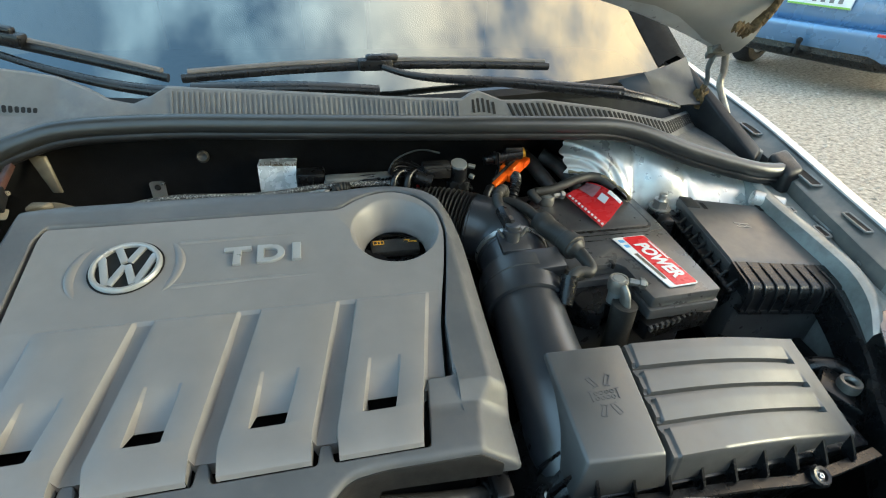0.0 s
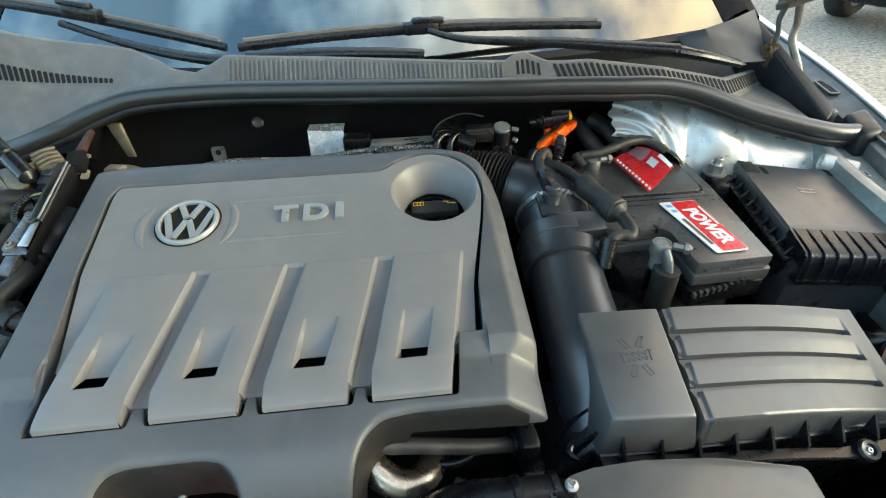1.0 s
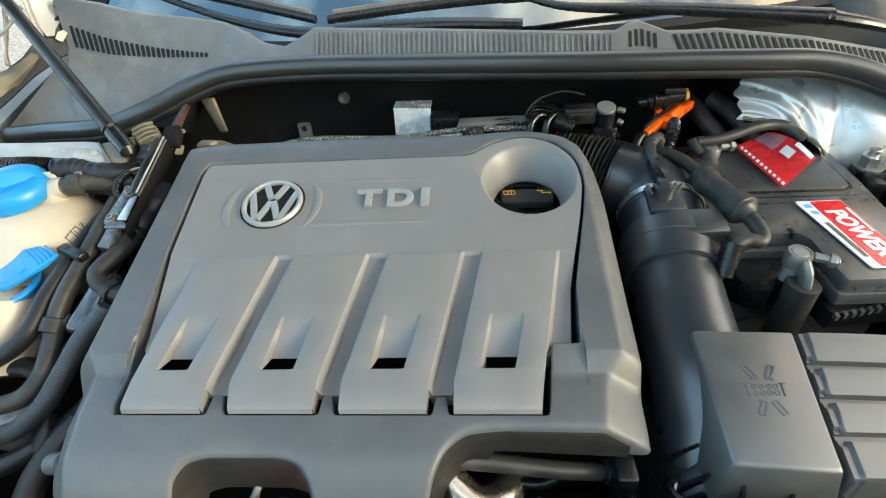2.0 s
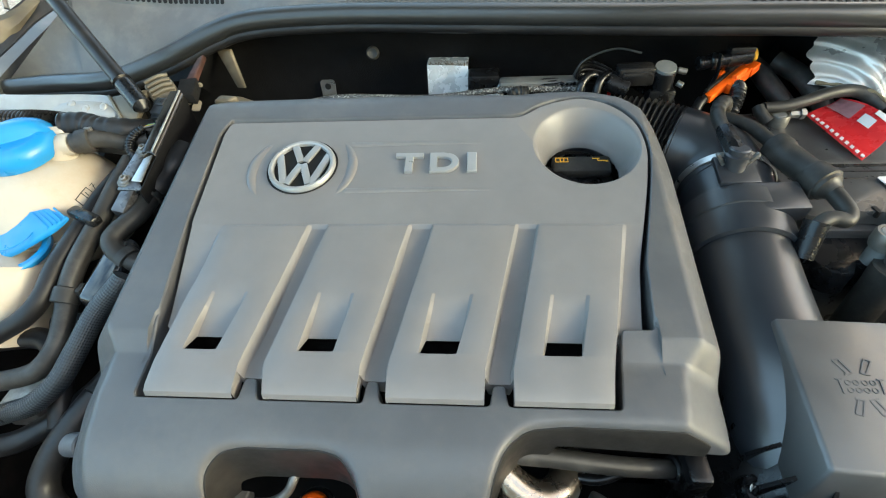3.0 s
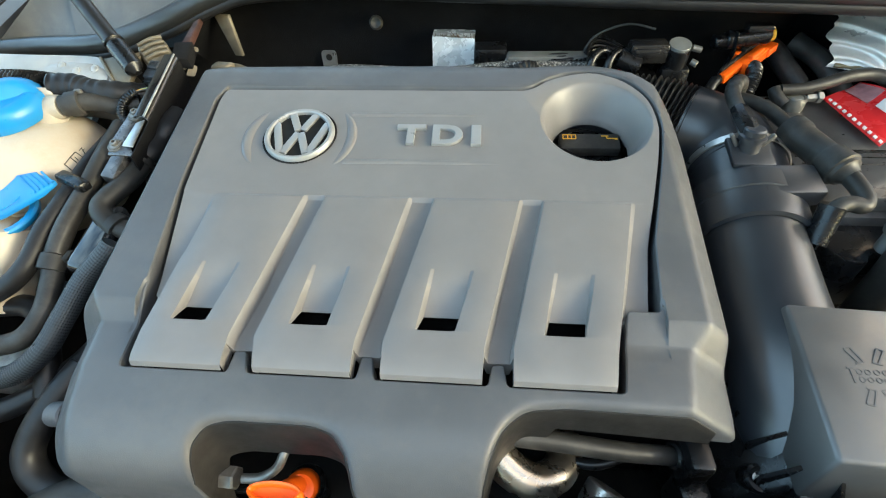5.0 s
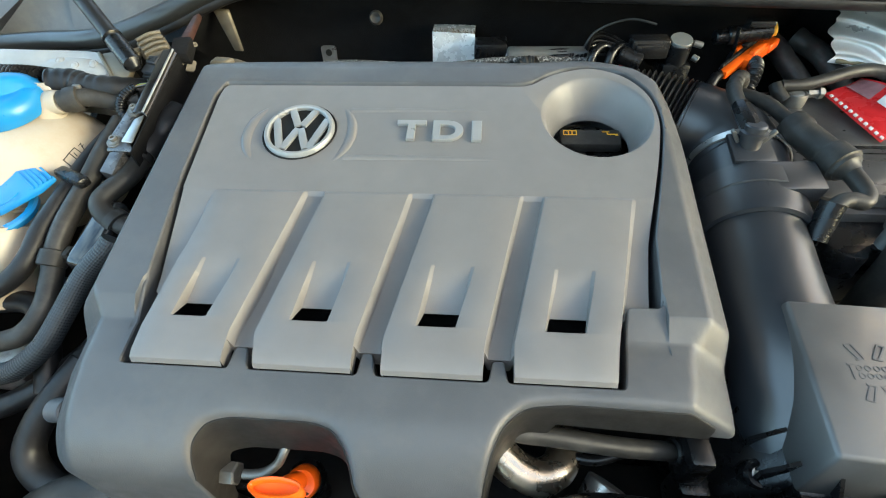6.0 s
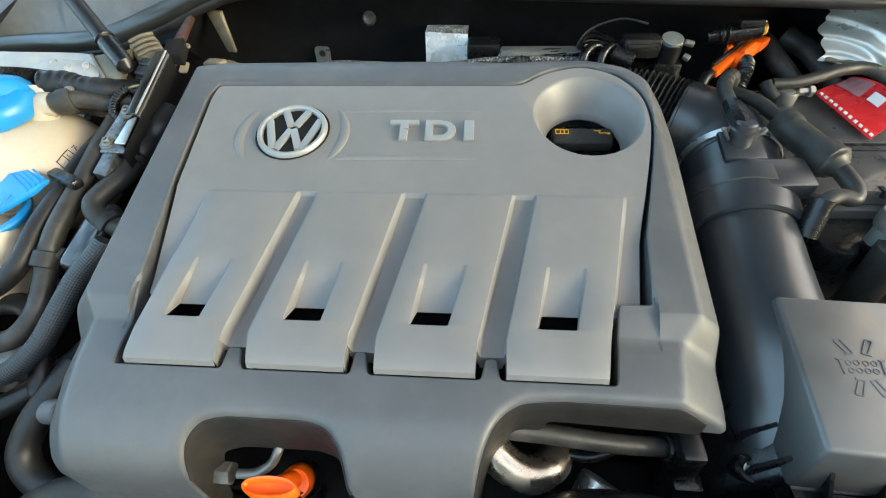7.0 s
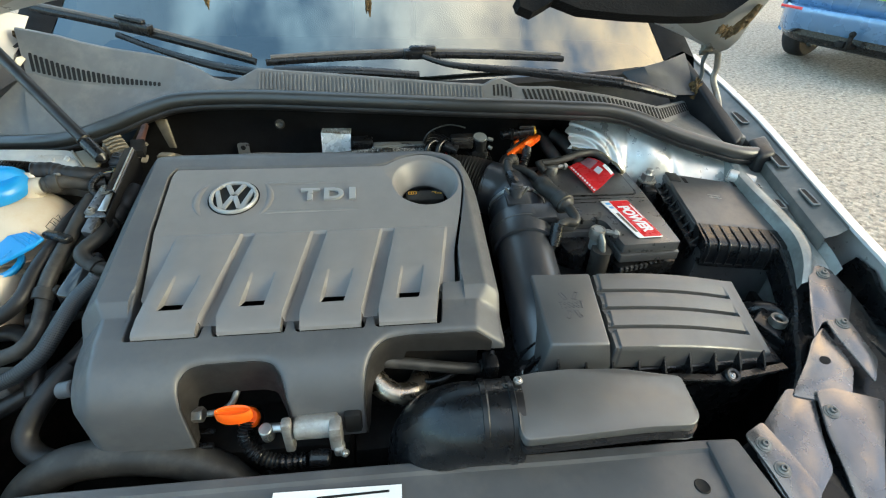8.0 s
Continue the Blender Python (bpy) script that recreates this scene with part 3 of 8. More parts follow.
es = [b.edges.new((o[i], o[(i + 1) % len(o)])) for i in range(len(o))] + [b.edges.new((h[i], h[(i + 1) % 48])) for i in range(48)]
bmesh.ops.triangle_fill(b, use_beauty=True, use_dissolve=False, edges=es)
outer = [e for e in es[:len(o)] if max(v.co.y for v in e.verts) > 0.147]
ext = bmesh.ops.extrude_edge_only(b, edges=outer)
for v in ext["geom"]:
    if isinstance(v, bmesh.types.BMVert):
        v.co.z -= 0.012
# funnel down to the oil filler
prev = h
for rr, dz in ((0.0495, -0.0006), (0.0482, -0.002), (0.046, -0.006), (0.0425, -0.015), (0.0395, -0.024), (0.0375, -0.029), (0.0365, -0.031), (0.0362, -0.036)):
    cur = [b.verts.new((HOLE.x + rr * math.cos(k * math.tau / 48), HOLE.y + rr * math.sin(k * math.tau / 48), 0)) for k in range(48)]
    for v in cur:
        v.co.z = plane(v.co.y) + dz
    for k in range(48):
        b.faces.new((prev[k], prev[(k + 1) % 48], cur[(k + 1) % 48], cur[k]))
    prev = cur
part("upper_panel", b, M_PANEL, cover, "lighter grey smooth panel with the oil funnel", 30)

# badge, its brackets and the embossed band
EMB = (-0.1065, 0.2125)
b = bm_new()
lathe(b, on_cover(*EMB, 0.0002).translation, TILT_COVER @ Vector((0, 0, 1)), [(0, 0), (0.0335, 0), (0.0345, 0.0008), (0.0350, 0.0003)], 48)
badge = part("badge_recess", b, M_INK_HOLE, cover, "black recess behind the round badge")
b = bm_new()
lathe(b, on_cover(*EMB, 0.0004).translation, TILT_COVER @ Vector((0, 0, 1)), [(0.0275, 0), (0.0278, 0.0030), (0.0290, 0.0042), (0.0312, 0.0042), (0.0325, 0.0028), (0.0330, 0)], 56)
part("badge_ring", b, M_CHROME, badge, "satin silver ring")
for x0, y0, x1, y1 in ((-0.0245, 0.0130, -0.0135, -0.0225), (-0.0105, -0.0225, -0.0015, 0.0005), (0.0015, 0.0005, 0.0105, -0.0225), (0.0135, -0.0225, 0.0245, 0.0130), (-0.0115, 0.0255, -0.0025, 0.0060), (0.0025, 0.0060, 0.0115, 0.0255)):
    ln, an = math.hypot(x1 - x0, y1 - y0), math.atan2(y1 - y0, x1 - x0)
    m = on_cover(*EMB, 0.0004) @ Matrix.Translation(((x0 + x1) / 2, (y0 + y1) / 2, 0)) @ Matrix.Rotation(an, 4, "Z")
    part("badge_bar", box(bm_new(), (-ln / 2 - 0.001, -0.0035, 0), (ln / 2 + 0.001, 0.0035, 0.0028), m, 0.0006), M_CHROME, badge, "slanted satin silver bar")
for sgn in (-1, 1):
    b = bm_new()
    pts = [on_cover(EMB[0] + sgn * 0.049 * math.cos(q), EMB[1] - 0.002 + 0.049 * math.sin(q), -0.0008).translation for q in [radians(-42 + 7 * i) for i in range(13)]]
    tube(b, pts, lambda t: 0.0052 * math.sin(math.pi * min(0.97, max(0.03, t))) ** 0.5, 12, 2, 0.5)
    part("embossed_arc", b, M_PANEL, cover)
b = bm_new()
for y0, xa, xb in ((0.2415, -0.062, 0.105), (0.1835, -0.060, 0.118)):
    tube(b, [on_cover(xa, y0, -0.0009).translation, on_cover((xa + xb) / 2, y0 + 0.0005, -0.0006).translation, on_cover(xb, y0, -0.0016).translation], lambda t: 0.0040 * (1 - 0.5 * t), 12, 10, 0.42)
part("embossed_band", b, M_PANEL, cover)
for ch, xc, wd in (("T", -0.0020, 1.30), ("D", 0.0310, 1.24), ("I", 0.0575, 1.60)):
    letters("letter", ch, 0.0315, 0.0012, on_cover(xc, 0.2125, 0.0018), M_CHROME, cover, "raised satin silver letter", wd, 0.0006, 0.0007)
b = bm_new()
rod(b, (-0.246, -0.020, 0.786), (-0.264, -0.018, 0.780), 0.0095)
part("side_stud", b, M_FRAME, cover)

# oil filler cap under the funnel
cap = thing("oil_filler_cap", (0.167, 0.245, 0.80), "black round oil filler cap with amber symbols", "cap")
b = bm_new()
ax = TILT_COVER @ Vector((0, 0, 1))
lathe(b, (0.167, 0.250, 0.840), ax, [(0, 0.0), (0.034, 0.0), (0.0345, 0.004), (0.033, 0.010), (0.030, 0.012), (0.0, 0.012)], 40)
body_cap = part("disc", b, M_BLACK, cap)
b = bm_new()
m = Matrix.Translation((0.167, 0.2505, 0.854)) @ TILT_COVER
box(b, (-0.029, -0.0105, 0), (0.029, 0.0105, 0.012), m, 0.003)
part("grip_bar", b, M_HOSE, cap, "dusty brownish grip bar")
b = bm_new()
m = m @ Matrix.Translation((0, 0, 0.0124))
for lo, hi in (((-0.026, 0.001), (-0.013, 0.0018)), ((-0.026, 0.0062), (-0.013, 0.007)), ((-0.026, 0.001), (-0.0252, 0.007)), ((-0.0138, 0.001), (-0.013, 0.007)),
               ((-0.0215, 0.002), (-0.0205, 0.006)), ((-0.0180, 0.002), (-0.0170, 0.006)), ((0.011, 0.005), (0.018, 0.0062)), ((0.016, 0.002), (0.026, 0.0032)),
               ((0.0155, 0.0025), (0.0168, 0.006)), ((0.0235, 0.001), (0.0262, 0.0022))):
    part("symbol_stroke", box(bm_new(), (*lo, 0), (*hi, 0.0003), m), M_YELLOW, body_cap, "amber printed stroke")
b.free()

# ---- car body round the bay ----
car = thing("car_body", (0.145, 0.1, 0.2), "silver-painted car front with open engine bay, dusty inside", "car")
EDGE = [(0.922, 0.8, 0.945), (0.884, 0.53, 0.92), (0.867, 0.4, 0.903), (0.834, 0.244, 0.885), (0.807, 0.11, 0.87), (0.787, 0.0, 0.857), (0.746, -0.16, 0.828), (0.676, -0.32, 0.79)]
INNER = [(0.868, 0.80, 0.930), (0.836, 0.53, 0.900), (0.818, 0.40, 0.882), (0.786, 0.244, 0.866), (0.760, 0.11, 0.850), (0.742, 0.0, 0.838), (0.712, -0.16, 0.812), (0.645, -0.32, 0.775)]
MID = 0.105


def fender_rows(flip):
    f = lambda p: (2 * MID - p[0], p[1], p[2]) if flip else p
    e, i = spline(EDGE, 6), spline(INNER, 6)
    rows = []
    for a, c in zip(e, i):
        rows.append([f(q) for q in ((a.x - 0.0165, a.y, a.z - 0.005), (a.x - 0.015, a.y, a.z - 0.0010), (a.x - 0.006, a.y, a.z), (a.x, a.y, a.z - 0.0004),
                                    (a.x + 0.004, a.y, a.z - 0.004), (a.x + 0.012, a.y, a.z - 0.04), (a.x + 0.03, a.y, a.z - 0.2), (a.x + 0.02, a.y, a.z - 0.5), (a.x - 0.02, a.y, 0.2))])
    return rows


def gutter_rows(flip):
    f = lambda p: (2 * MID - p[0], p[1], p[2]) if flip else p
    return [[f(q) for q in ((c.x, c.y, c.z - 0.03), (c.x, c.y, c.z - 0.002), (c.x + 0.003, c.y, c.z), (c.x * 0.6 + a.x * 0.4, c.y, c.z + 0.004), (a.x - 0.019, a.y, a.z - 0.009), (a.x - 0.0167, a.y, a.z - 0.007), (a.x - 0.0164, a.y, a.z - 0.003))]
            for a, c in zip(spline(EDGE, 6), spline(INNER, 6)) if a.y > 0.10]


for flip in (False, True):
    part("fender", grid(bm_new(), fender_rows(flip)), M_SILVER, car, "white-silver painted fender edge")
    part("fender_gutter", grid(bm_new(), gutter_rows(flip)), M_INNER, car, "dull grey gutter inside the fender edge")

# inner wing on the battery side: shelf, wall and slots
RAIL = [(0.760, 0.40, 0.872), (0.745, 0.296, 0.860), (0.741, 0.20, 0.850), (0.739, 0.137, 0.840), (0.724, 0.092, 0.828), (0.706, 0.060, 0.808)]
INW = [(0.818, 0.40, 0.862), (0.797, 0.296, 0.853), (0.779, 0.20, 0.842), (0.765, 0.137, 0.832), (0.757, 0.092, 0.826), (0.750, 0.060, 0.818)]
rows = []
for a, c in zip(spline(RAIL, 5), spline(INW, 5)):
    rows.append([(a.x - 0.008, a.y, 0.62), (a.x - 0.006, a.y, a.z - 0.020), (a.x - 0.003, a.y, a.z - 0.003), (a.x + 0.004, a.y, a.z), (a.x + 0.012, a.y, a.z - 0.001),
                 (a.x + 0.016, a.y, a.z - 0.006), ((a.x + c.x) / 2 + 0.008, a.y, (a.z + c.z) / 2 - 0.006), (c.x, c.y, c.z - 0.004), (c.x + 0.006, c.y, c.z + 0.012)])
part("inner_wing", grid(bm_new(), rows), M_WING, car, "grey inner wing with pressed slots")
# no cut-outs: black patches paint the dark inside each slot
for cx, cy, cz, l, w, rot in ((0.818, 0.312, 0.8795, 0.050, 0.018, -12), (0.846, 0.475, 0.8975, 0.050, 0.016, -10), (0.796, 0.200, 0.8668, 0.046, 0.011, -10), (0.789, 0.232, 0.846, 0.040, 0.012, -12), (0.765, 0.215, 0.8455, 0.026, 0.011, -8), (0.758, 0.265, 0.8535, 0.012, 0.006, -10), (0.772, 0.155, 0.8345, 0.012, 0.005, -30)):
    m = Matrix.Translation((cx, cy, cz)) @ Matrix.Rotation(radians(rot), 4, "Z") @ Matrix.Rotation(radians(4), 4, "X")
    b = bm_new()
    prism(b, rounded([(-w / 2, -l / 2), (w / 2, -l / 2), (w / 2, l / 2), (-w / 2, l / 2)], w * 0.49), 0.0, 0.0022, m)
    part("slot", b, M_INK_HOLE, car, "black patch standing in for the dark of a pressed slot")
    b = bm_new()
    tube(b, [m @ Vector((x, y, 0.0015)) for x, y in rounded([(-w / 2, -l / 2), (w / 2, -l / 2), (w / 2, l / 2), (-w / 2, l / 2), (-w / 2, -l / 2)], w * 0.3, 3)], 0.0018, 8, raw=True)
    part("slot_rim", b, M_APRON, car)

# black sheet added for the dark of the gap between inner wing and headlamp
rows = []
for k in range(15):
    y = 0.100 - 0.012 * k
    ex = lerp_at(y, (-0.16, 0.746), (0.0, 0.787), (0.11, 0.807))
    top = lerp_at(y, (-0.07, 0.772), (0.0, 0.806), (0.05, 0.826), (0.085, 0.828), (0.10, 0.800)) + 0.002 * math.sin(k * 1.9)
    rows.append([(ex - 0.006, y, 0.60), (ex + 0.002, y, 0.72), (ex + 0.006, y, top - 0.02), (ex + 0.0045, y, top - 0.003), (ex + 0.007, y, top)])
part("dark_gap_sheet", thicken(grid(bm_new(), rows), 0.003), M_BLACK, car, "black sheet standing in for the dark gap inside the fender")

# strut tower and wing top: dull silver sheet metal behind the battery
rows = []
for i in range(96):
    u = i / 95
    x = 0.468 + 0.294 * u
    top_z = lerp_at(x, (0.50, 0.925), (0.56, 0.925), (0.66, 0.900), (0.76, 0.868))
    low_y = lerp_at(x, (0.468, 0.410), (0.50, 0.395), (0.545, 0.368), (0.60, 0.350), (0.68, 0.322), (0.76, 0.300))
    row = []
    for j in range(73):
        v = j / 72
        y = low_y + 0.105 * v
        swell = 0.024 * math.exp(-((x - 0.605) / 0.045) ** 2) + 0.012 * math.exp(-((x - 0.508) / 0.024) ** 2)
        foot_z = lerp_at(x, (0.468, 0.866), (0.520, 0.862), (0.548, 0.840), (0.575, 0.800))
        z = foot_z + (top_z - foot_z) * math.sin(v * math.pi / 2) ** 0.8
        far = math.hypot(x - 0.478, (z - 0.845) * 1.1)
        fold = 0.0034 * math.sin((far - 0.030) * 390) * max(0.0, min(1.0, (far - 0.024) * 90)) * max(0.0, min(1.0, (0.080 - far) * 90))
        crease = -0.004 * math.exp(-((x - 0.562 - 0.01 * v) / 0.005) ** 2) - 0.003 * math.exp(-((x - 0.655 + 0.03 * v) / 0.006) ** 2)
        rough = 0.0028 * noise.noise(Vector((x * 22, y * 24, 3))) + 0.0006 * noise.noise(Vector((x * 70, y * 70, 8)))
        edge = (1 - u) ** 12 * (0.020 * v - 0.012 + 0.004 * math.sin(21 * v) + 0.003 * math.sin(47 * v))
        row.append((x + edge, y - swell * math.sin(math.pi * min(1, v * 1.2)) - fold - crease - rough, z + rough))
    rows.append(row)
part("strut_tower", grid(bm_new(), rows), M_TOWER, car, "crumpled bright silver strut tower with weld marks", 70)
part("sealant_bead", tube(bm_new(), [(lambda r: Vector(r) + Vector((0, -0.002, 0.0)))(rows[k][1]) for k in range(1, 30, 3)], lambda t: 0.0022 + 0.0006 * math.sin(t * 40), 8, 6), M_BEAD, car, "khaki sealant bead along the tower foot")
b = bm_new()
rod(b, (0.735, 0.318, 0.850), (0.772, 0.292, 0.846), 0.012)
part("wing_stay", b, M_TOWER, car)

# wing rail on the coolant side, cream-silver with welds
RAIL_TOP = [(-0.62, 0.318, 0.926), (-0.464, 0.3150, 0.9205), (-0.380, 0.3200, 0.9160), (-0.352, 0.3140, 0.9145), (-0.330, 0.300, 0.906)]
RAIL_LOW = [(-0.62, 0.296, 0.902), (-0.465, 0.2950, 0.9020), (-0.400, 0.2940, 0.9065), (-0.364, 0.2935, 0.9030), (-0.336, 0.288, 0.8975)]


def rail_face(u, v, h=0.0):
    """A point of the rail's sloping face: u along it, v down it."""
    a, c = spline(RAIL_TOP, 8), spline(RAIL_LOW, 8)
    k = min(31.999, u * 32)
    i, f = int(k), k - int(k)
    p, q = a[i].lerp(a[i + 1], f), c[i].lerp(c[i + 1], f)
    return p.lerp(q, v) + Vector((0.02, -0.56, 0.83)) * h


rows = []
for k in range(49):
    u = k / 48
    p, q = rail_face(u, 0), rail_face(u, 1)
    step = 0.0012 if u < 0.36 else 0.0
    rows.append([p + Vector((0, 0.012, -0.05)), p + Vector((0, 0.006, -0.004)), p + Vector((0, 0.003, 0.0010))] + [rail_face(u, v, step) for v in (0.08, 0.3, 0.6, 0.92)] + [q + Vector((0, -0.001, -0.003)), q + Vector((0, 0.004, -0.05))])
part("wing_rail", grid(bm_new(), rows), M_RAILS, car, "silver wing rail with pressed dimples", 50)
rows = [[rail_face(u, v, h) for v, h in ((0.24 + 0.1 * e, 0.0), (0.30 + 0.1 * e, 0.0014), (0.86 - 0.1 * e, 0.0014), (0.93 - 0.1 * e, 0.0))] for u, e in [(0.41 + 0.056 * i, 1.0 if i in (0, 9) else 0.0) for i in range(10)]]
part("pressed_field", grid(bm_new(), rows), M_RAILS, car, "", 50)
for u, v in ((0.47, 0.45), (0.60, 0.66), (0.75, 0.42)):
    b = bm_new()
    lathe(b, rail_face(u, v, 0.0014), (0.02, -0.56, 0.83), [(0.0, 0.0010), (0.0022, 0.0009), (0.0036, 0.0003), (0.0044, 0.0006), (0.0054, -0.0006)], 22)
    part("dimple", b, M_RAILS, car)
b = bm_new()
hexa(b, [(-0.3500, 0.3130, 0.9185), (-0.3080, 0.3250, 0.9215), (-0.3120, 0.2900, 0.9040), (-0.3290, 0.2890, 0.9010)], (0, 0.004, -0.006), 0.002)
hexa(b, [(-0.3525, 0.3125, 0.9205), (-0.3490, 0.3135, 0.9215), (-0.3270, 0.2885, 0.9035), (-0.3305, 0.2870, 0.9020)], (0, 0.002, -0.006), 0.0014)
hexa(b, [(-0.3300, 0.2885, 0.9020), (-0.3110, 0.2895, 0.9045), (-0.3110, 0.2870, 0.9030), (-0.3300, 0.2862, 0.9005)], (0.002, 0.003, -0.030), 0.0012)
part("strut_bracket", b, M_CREAM, car, "cream zinc-plated bracket")
b = bm_new()
hexa(b, [(-0.318, 0.330, 0.9255), (-0.292, 0.345, 0.9300), (-0.276, 0.326, 0.9190), (-0.302, 0.312, 0.9150)], (0.004, 0.004, -0.035), 0.005, 3)
for k in range(4):
    a = k / 3
    p, q = Vector((-0.312, 0.328, 0.9262)).lerp(Vector((-0.300, 0.315, 0.917)), a), Vector((-0.290, 0.341, 0.9300)).lerp(Vector((-0.279, 0.327, 0.9205)), a)
    tube(b, [p, p.lerp(q, 0.5) + Vector((0.001, 0, 0.002)), q], 0.0022, 8, 5)
part("ribbed_stay", b, M_CREAM, car, "ribbed cream zinc stay")

# dark walls and floor that close the bay
b = bm_new()
rows = []
for i in range(25):
    x = -0.56 + 1.36 * i / 24
    row = []
    for z, y in ((0.30, 0.50), (0.62, 0.50), (0.80, 0.492), (0.87, 0.485), (0.905, 0.47), (0.945, 0.435)):
        row.append((x, y + 0.05 * min(1.0, max(0.0, (x - 0.40) / 0.06)) - 0.035 * (x - 0.05) * (1 if z > 0.8 else 0.4) + 0.006 * noise.noise(Vector((x * 9, z * 14, 0))), z if abs(x - MID) < 0.40 else z - 0.07))
    rows.append(row)
part("firewall", grid(b, rows), M_LINER, car, "black felt-lined firewall")
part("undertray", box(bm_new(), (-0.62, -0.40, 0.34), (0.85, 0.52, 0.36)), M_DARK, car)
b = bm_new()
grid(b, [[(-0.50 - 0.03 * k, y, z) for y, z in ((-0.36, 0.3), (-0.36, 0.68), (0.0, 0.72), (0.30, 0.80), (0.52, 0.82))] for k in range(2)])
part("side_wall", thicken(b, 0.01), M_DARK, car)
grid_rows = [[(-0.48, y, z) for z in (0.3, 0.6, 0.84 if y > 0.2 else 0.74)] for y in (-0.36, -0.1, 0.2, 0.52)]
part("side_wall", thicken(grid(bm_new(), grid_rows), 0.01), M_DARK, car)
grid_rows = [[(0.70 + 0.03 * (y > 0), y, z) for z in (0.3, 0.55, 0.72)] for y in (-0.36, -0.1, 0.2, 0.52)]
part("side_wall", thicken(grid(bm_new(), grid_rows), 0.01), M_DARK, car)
b = bm_new()
rows = [[(MID + 0.80 * math.sin(q) * (1 if z > 0.3 else 0.97), -0.30 - 0.13 * math.cos(q * 0.95) + 0.03 * (z > 0.6), z) for z in (0.18, 0.35, 0.5, 0.62, 0.70)] for q in [radians(-75 + 10 * i) for i in range(16)]]
part("bumper", grid(b, rows), M_SILVER, car, "silver front bumper")
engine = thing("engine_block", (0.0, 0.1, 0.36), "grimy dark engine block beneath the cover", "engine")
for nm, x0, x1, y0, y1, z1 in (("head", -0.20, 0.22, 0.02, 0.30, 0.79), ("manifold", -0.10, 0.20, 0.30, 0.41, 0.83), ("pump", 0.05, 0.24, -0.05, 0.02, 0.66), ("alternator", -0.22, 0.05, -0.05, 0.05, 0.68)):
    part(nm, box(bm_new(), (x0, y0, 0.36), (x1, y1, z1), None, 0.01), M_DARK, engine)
for sx in (-1, 1):
    b = bm_new()
    c = Vector((MID + sx * 0.76, 0.05, 0.315))
    lathe(b, c - Vector((0.10, 0, 0)), (1, 0, 0), [(0.20, 0.0), (0.290, 0.005), (0.312, 0.03), (0.316, 0.06), (0.316, 0.14), (0.312, 0.17), (0.290, 0.195), (0.20, 0.20)], 36)
    tyre = part("tyre", b, M_TYRE, car)
    part("rim", lathe(bm_new(), c - Vector((0.09, 0, 0)), (1, 0, 0), [(0.0, 0.06), (0.19, 0.05), (0.205, 0.0), (0.205, 0.18), (0.19, 0.13), (0.0, 0.12)], 30), M_APRON, tyre)


# unseen wall added behind the camera, cuts sky light on faces turned to it
b = bm_new()
box(b, (-0.8, -3.2, 0.0), (4.5, -2.9, 2.6), None, 0.02)
single("light_block_wall", b, M_GRAVEL, "plain unseen wall added to cut light from the front", "wall", kind="structure")

# ---- slam panel along the front ----
slam = thing("slam_panel", (0.1, -0.2, 0.72), "dark grey plastic cover over the front crossmember", "panel")


def slam_back(x):
    return lerp_at(x, (-0.6, -0.135), (-0.45, -0.118), (-0.25, -0.110), (0.10, -0.115), (0.30, -0.120), (0.45, -0.122), (0.52, -0.126))


rows = []
for i in range(60):
    x = -0.60 + 1.10 * i / 59
    y = slam_back(x)
    end = max(0.0, (x - 0.40) / 0.10)
    rows.append([(x, y + 0.004, 0.68), (x, y, 0.733), (x, y - 0.003, 0.737), (x, y - 0.013, 0.738), (x, y - 0.016, 0.734), (x, y - 0.020, 0.7335), (x, y - 0.05, 0.735 - 0.004 * end),
                 (x, y - 0.12, 0.732 - 0.004 * end), (x, y - 0.19, 0.722), (x, y - 0.22, 0.70), (x, y - 0.225, 0.64)])
part("cover_sheet", grid(bm_new(), rows), M_FRAME, slam)
b = bm_new()
hexa(b, [(0.462, -0.127, 0.741), (0.500, -0.130, 0.741), (0.520, -0.30, 0.733), (0.452, -0.25, 0.735)], (0, 0, -0.03), 0.003)
part("end_step", b, M_FRAME, slam)
# black disc on the sheet for the dark inside the hole
b = bm_new()
lathe(b, (0.4306, -0.1751, 0.7335), (0, 0.05, 1), [(0, 0.001), (0.0066, 0.001), (0.0076, 0.0016), (0.0090, 0.0002)], 24)
part("hole", b, M_INK_HOLE, slam, "black disc standing in for the dark of a round fixing hole")
sticker = box(bm_new(), (-0.026, -0.205, 0.7362), (0.106, -0.138, 0.7368), Matrix.Translation((0.04, -0.17, 0.736)) @ Matrix.Rotation(radians(-2), 4, "Z") @ Matrix.Translation((-0.04, 0.17, -0.736)))
sticker = part("sticker", sticker, M_WHITE, slam, "white printed sticker")
BARS = [(-0.018, 0.0, -0.160, -0.145), (0.006, 0.010, -0.155, -0.145), (0.020, 0.094, -0.1475, -0.1450)]
BARS += [(0.020 + 0.004 * (k % 2), 0.070 + 0.006 * ((k * 7) % 4), -0.1530 - 0.0042 * k, -0.1514 - 0.0042 * k) for k in range(5)] + [(-0.020, 0.060 + 0.008 * (k % 3), -0.1790 - 0.005 * k, -0.1772 - 0.005 * k) for k in range(4)]
for x0, x1, y0, y1 in BARS:
    part("print_bar", box(bm_new(), (x0, y0, 0.7371), (x1, y1, 0.7374)), M_INK_HOLE, sticker)

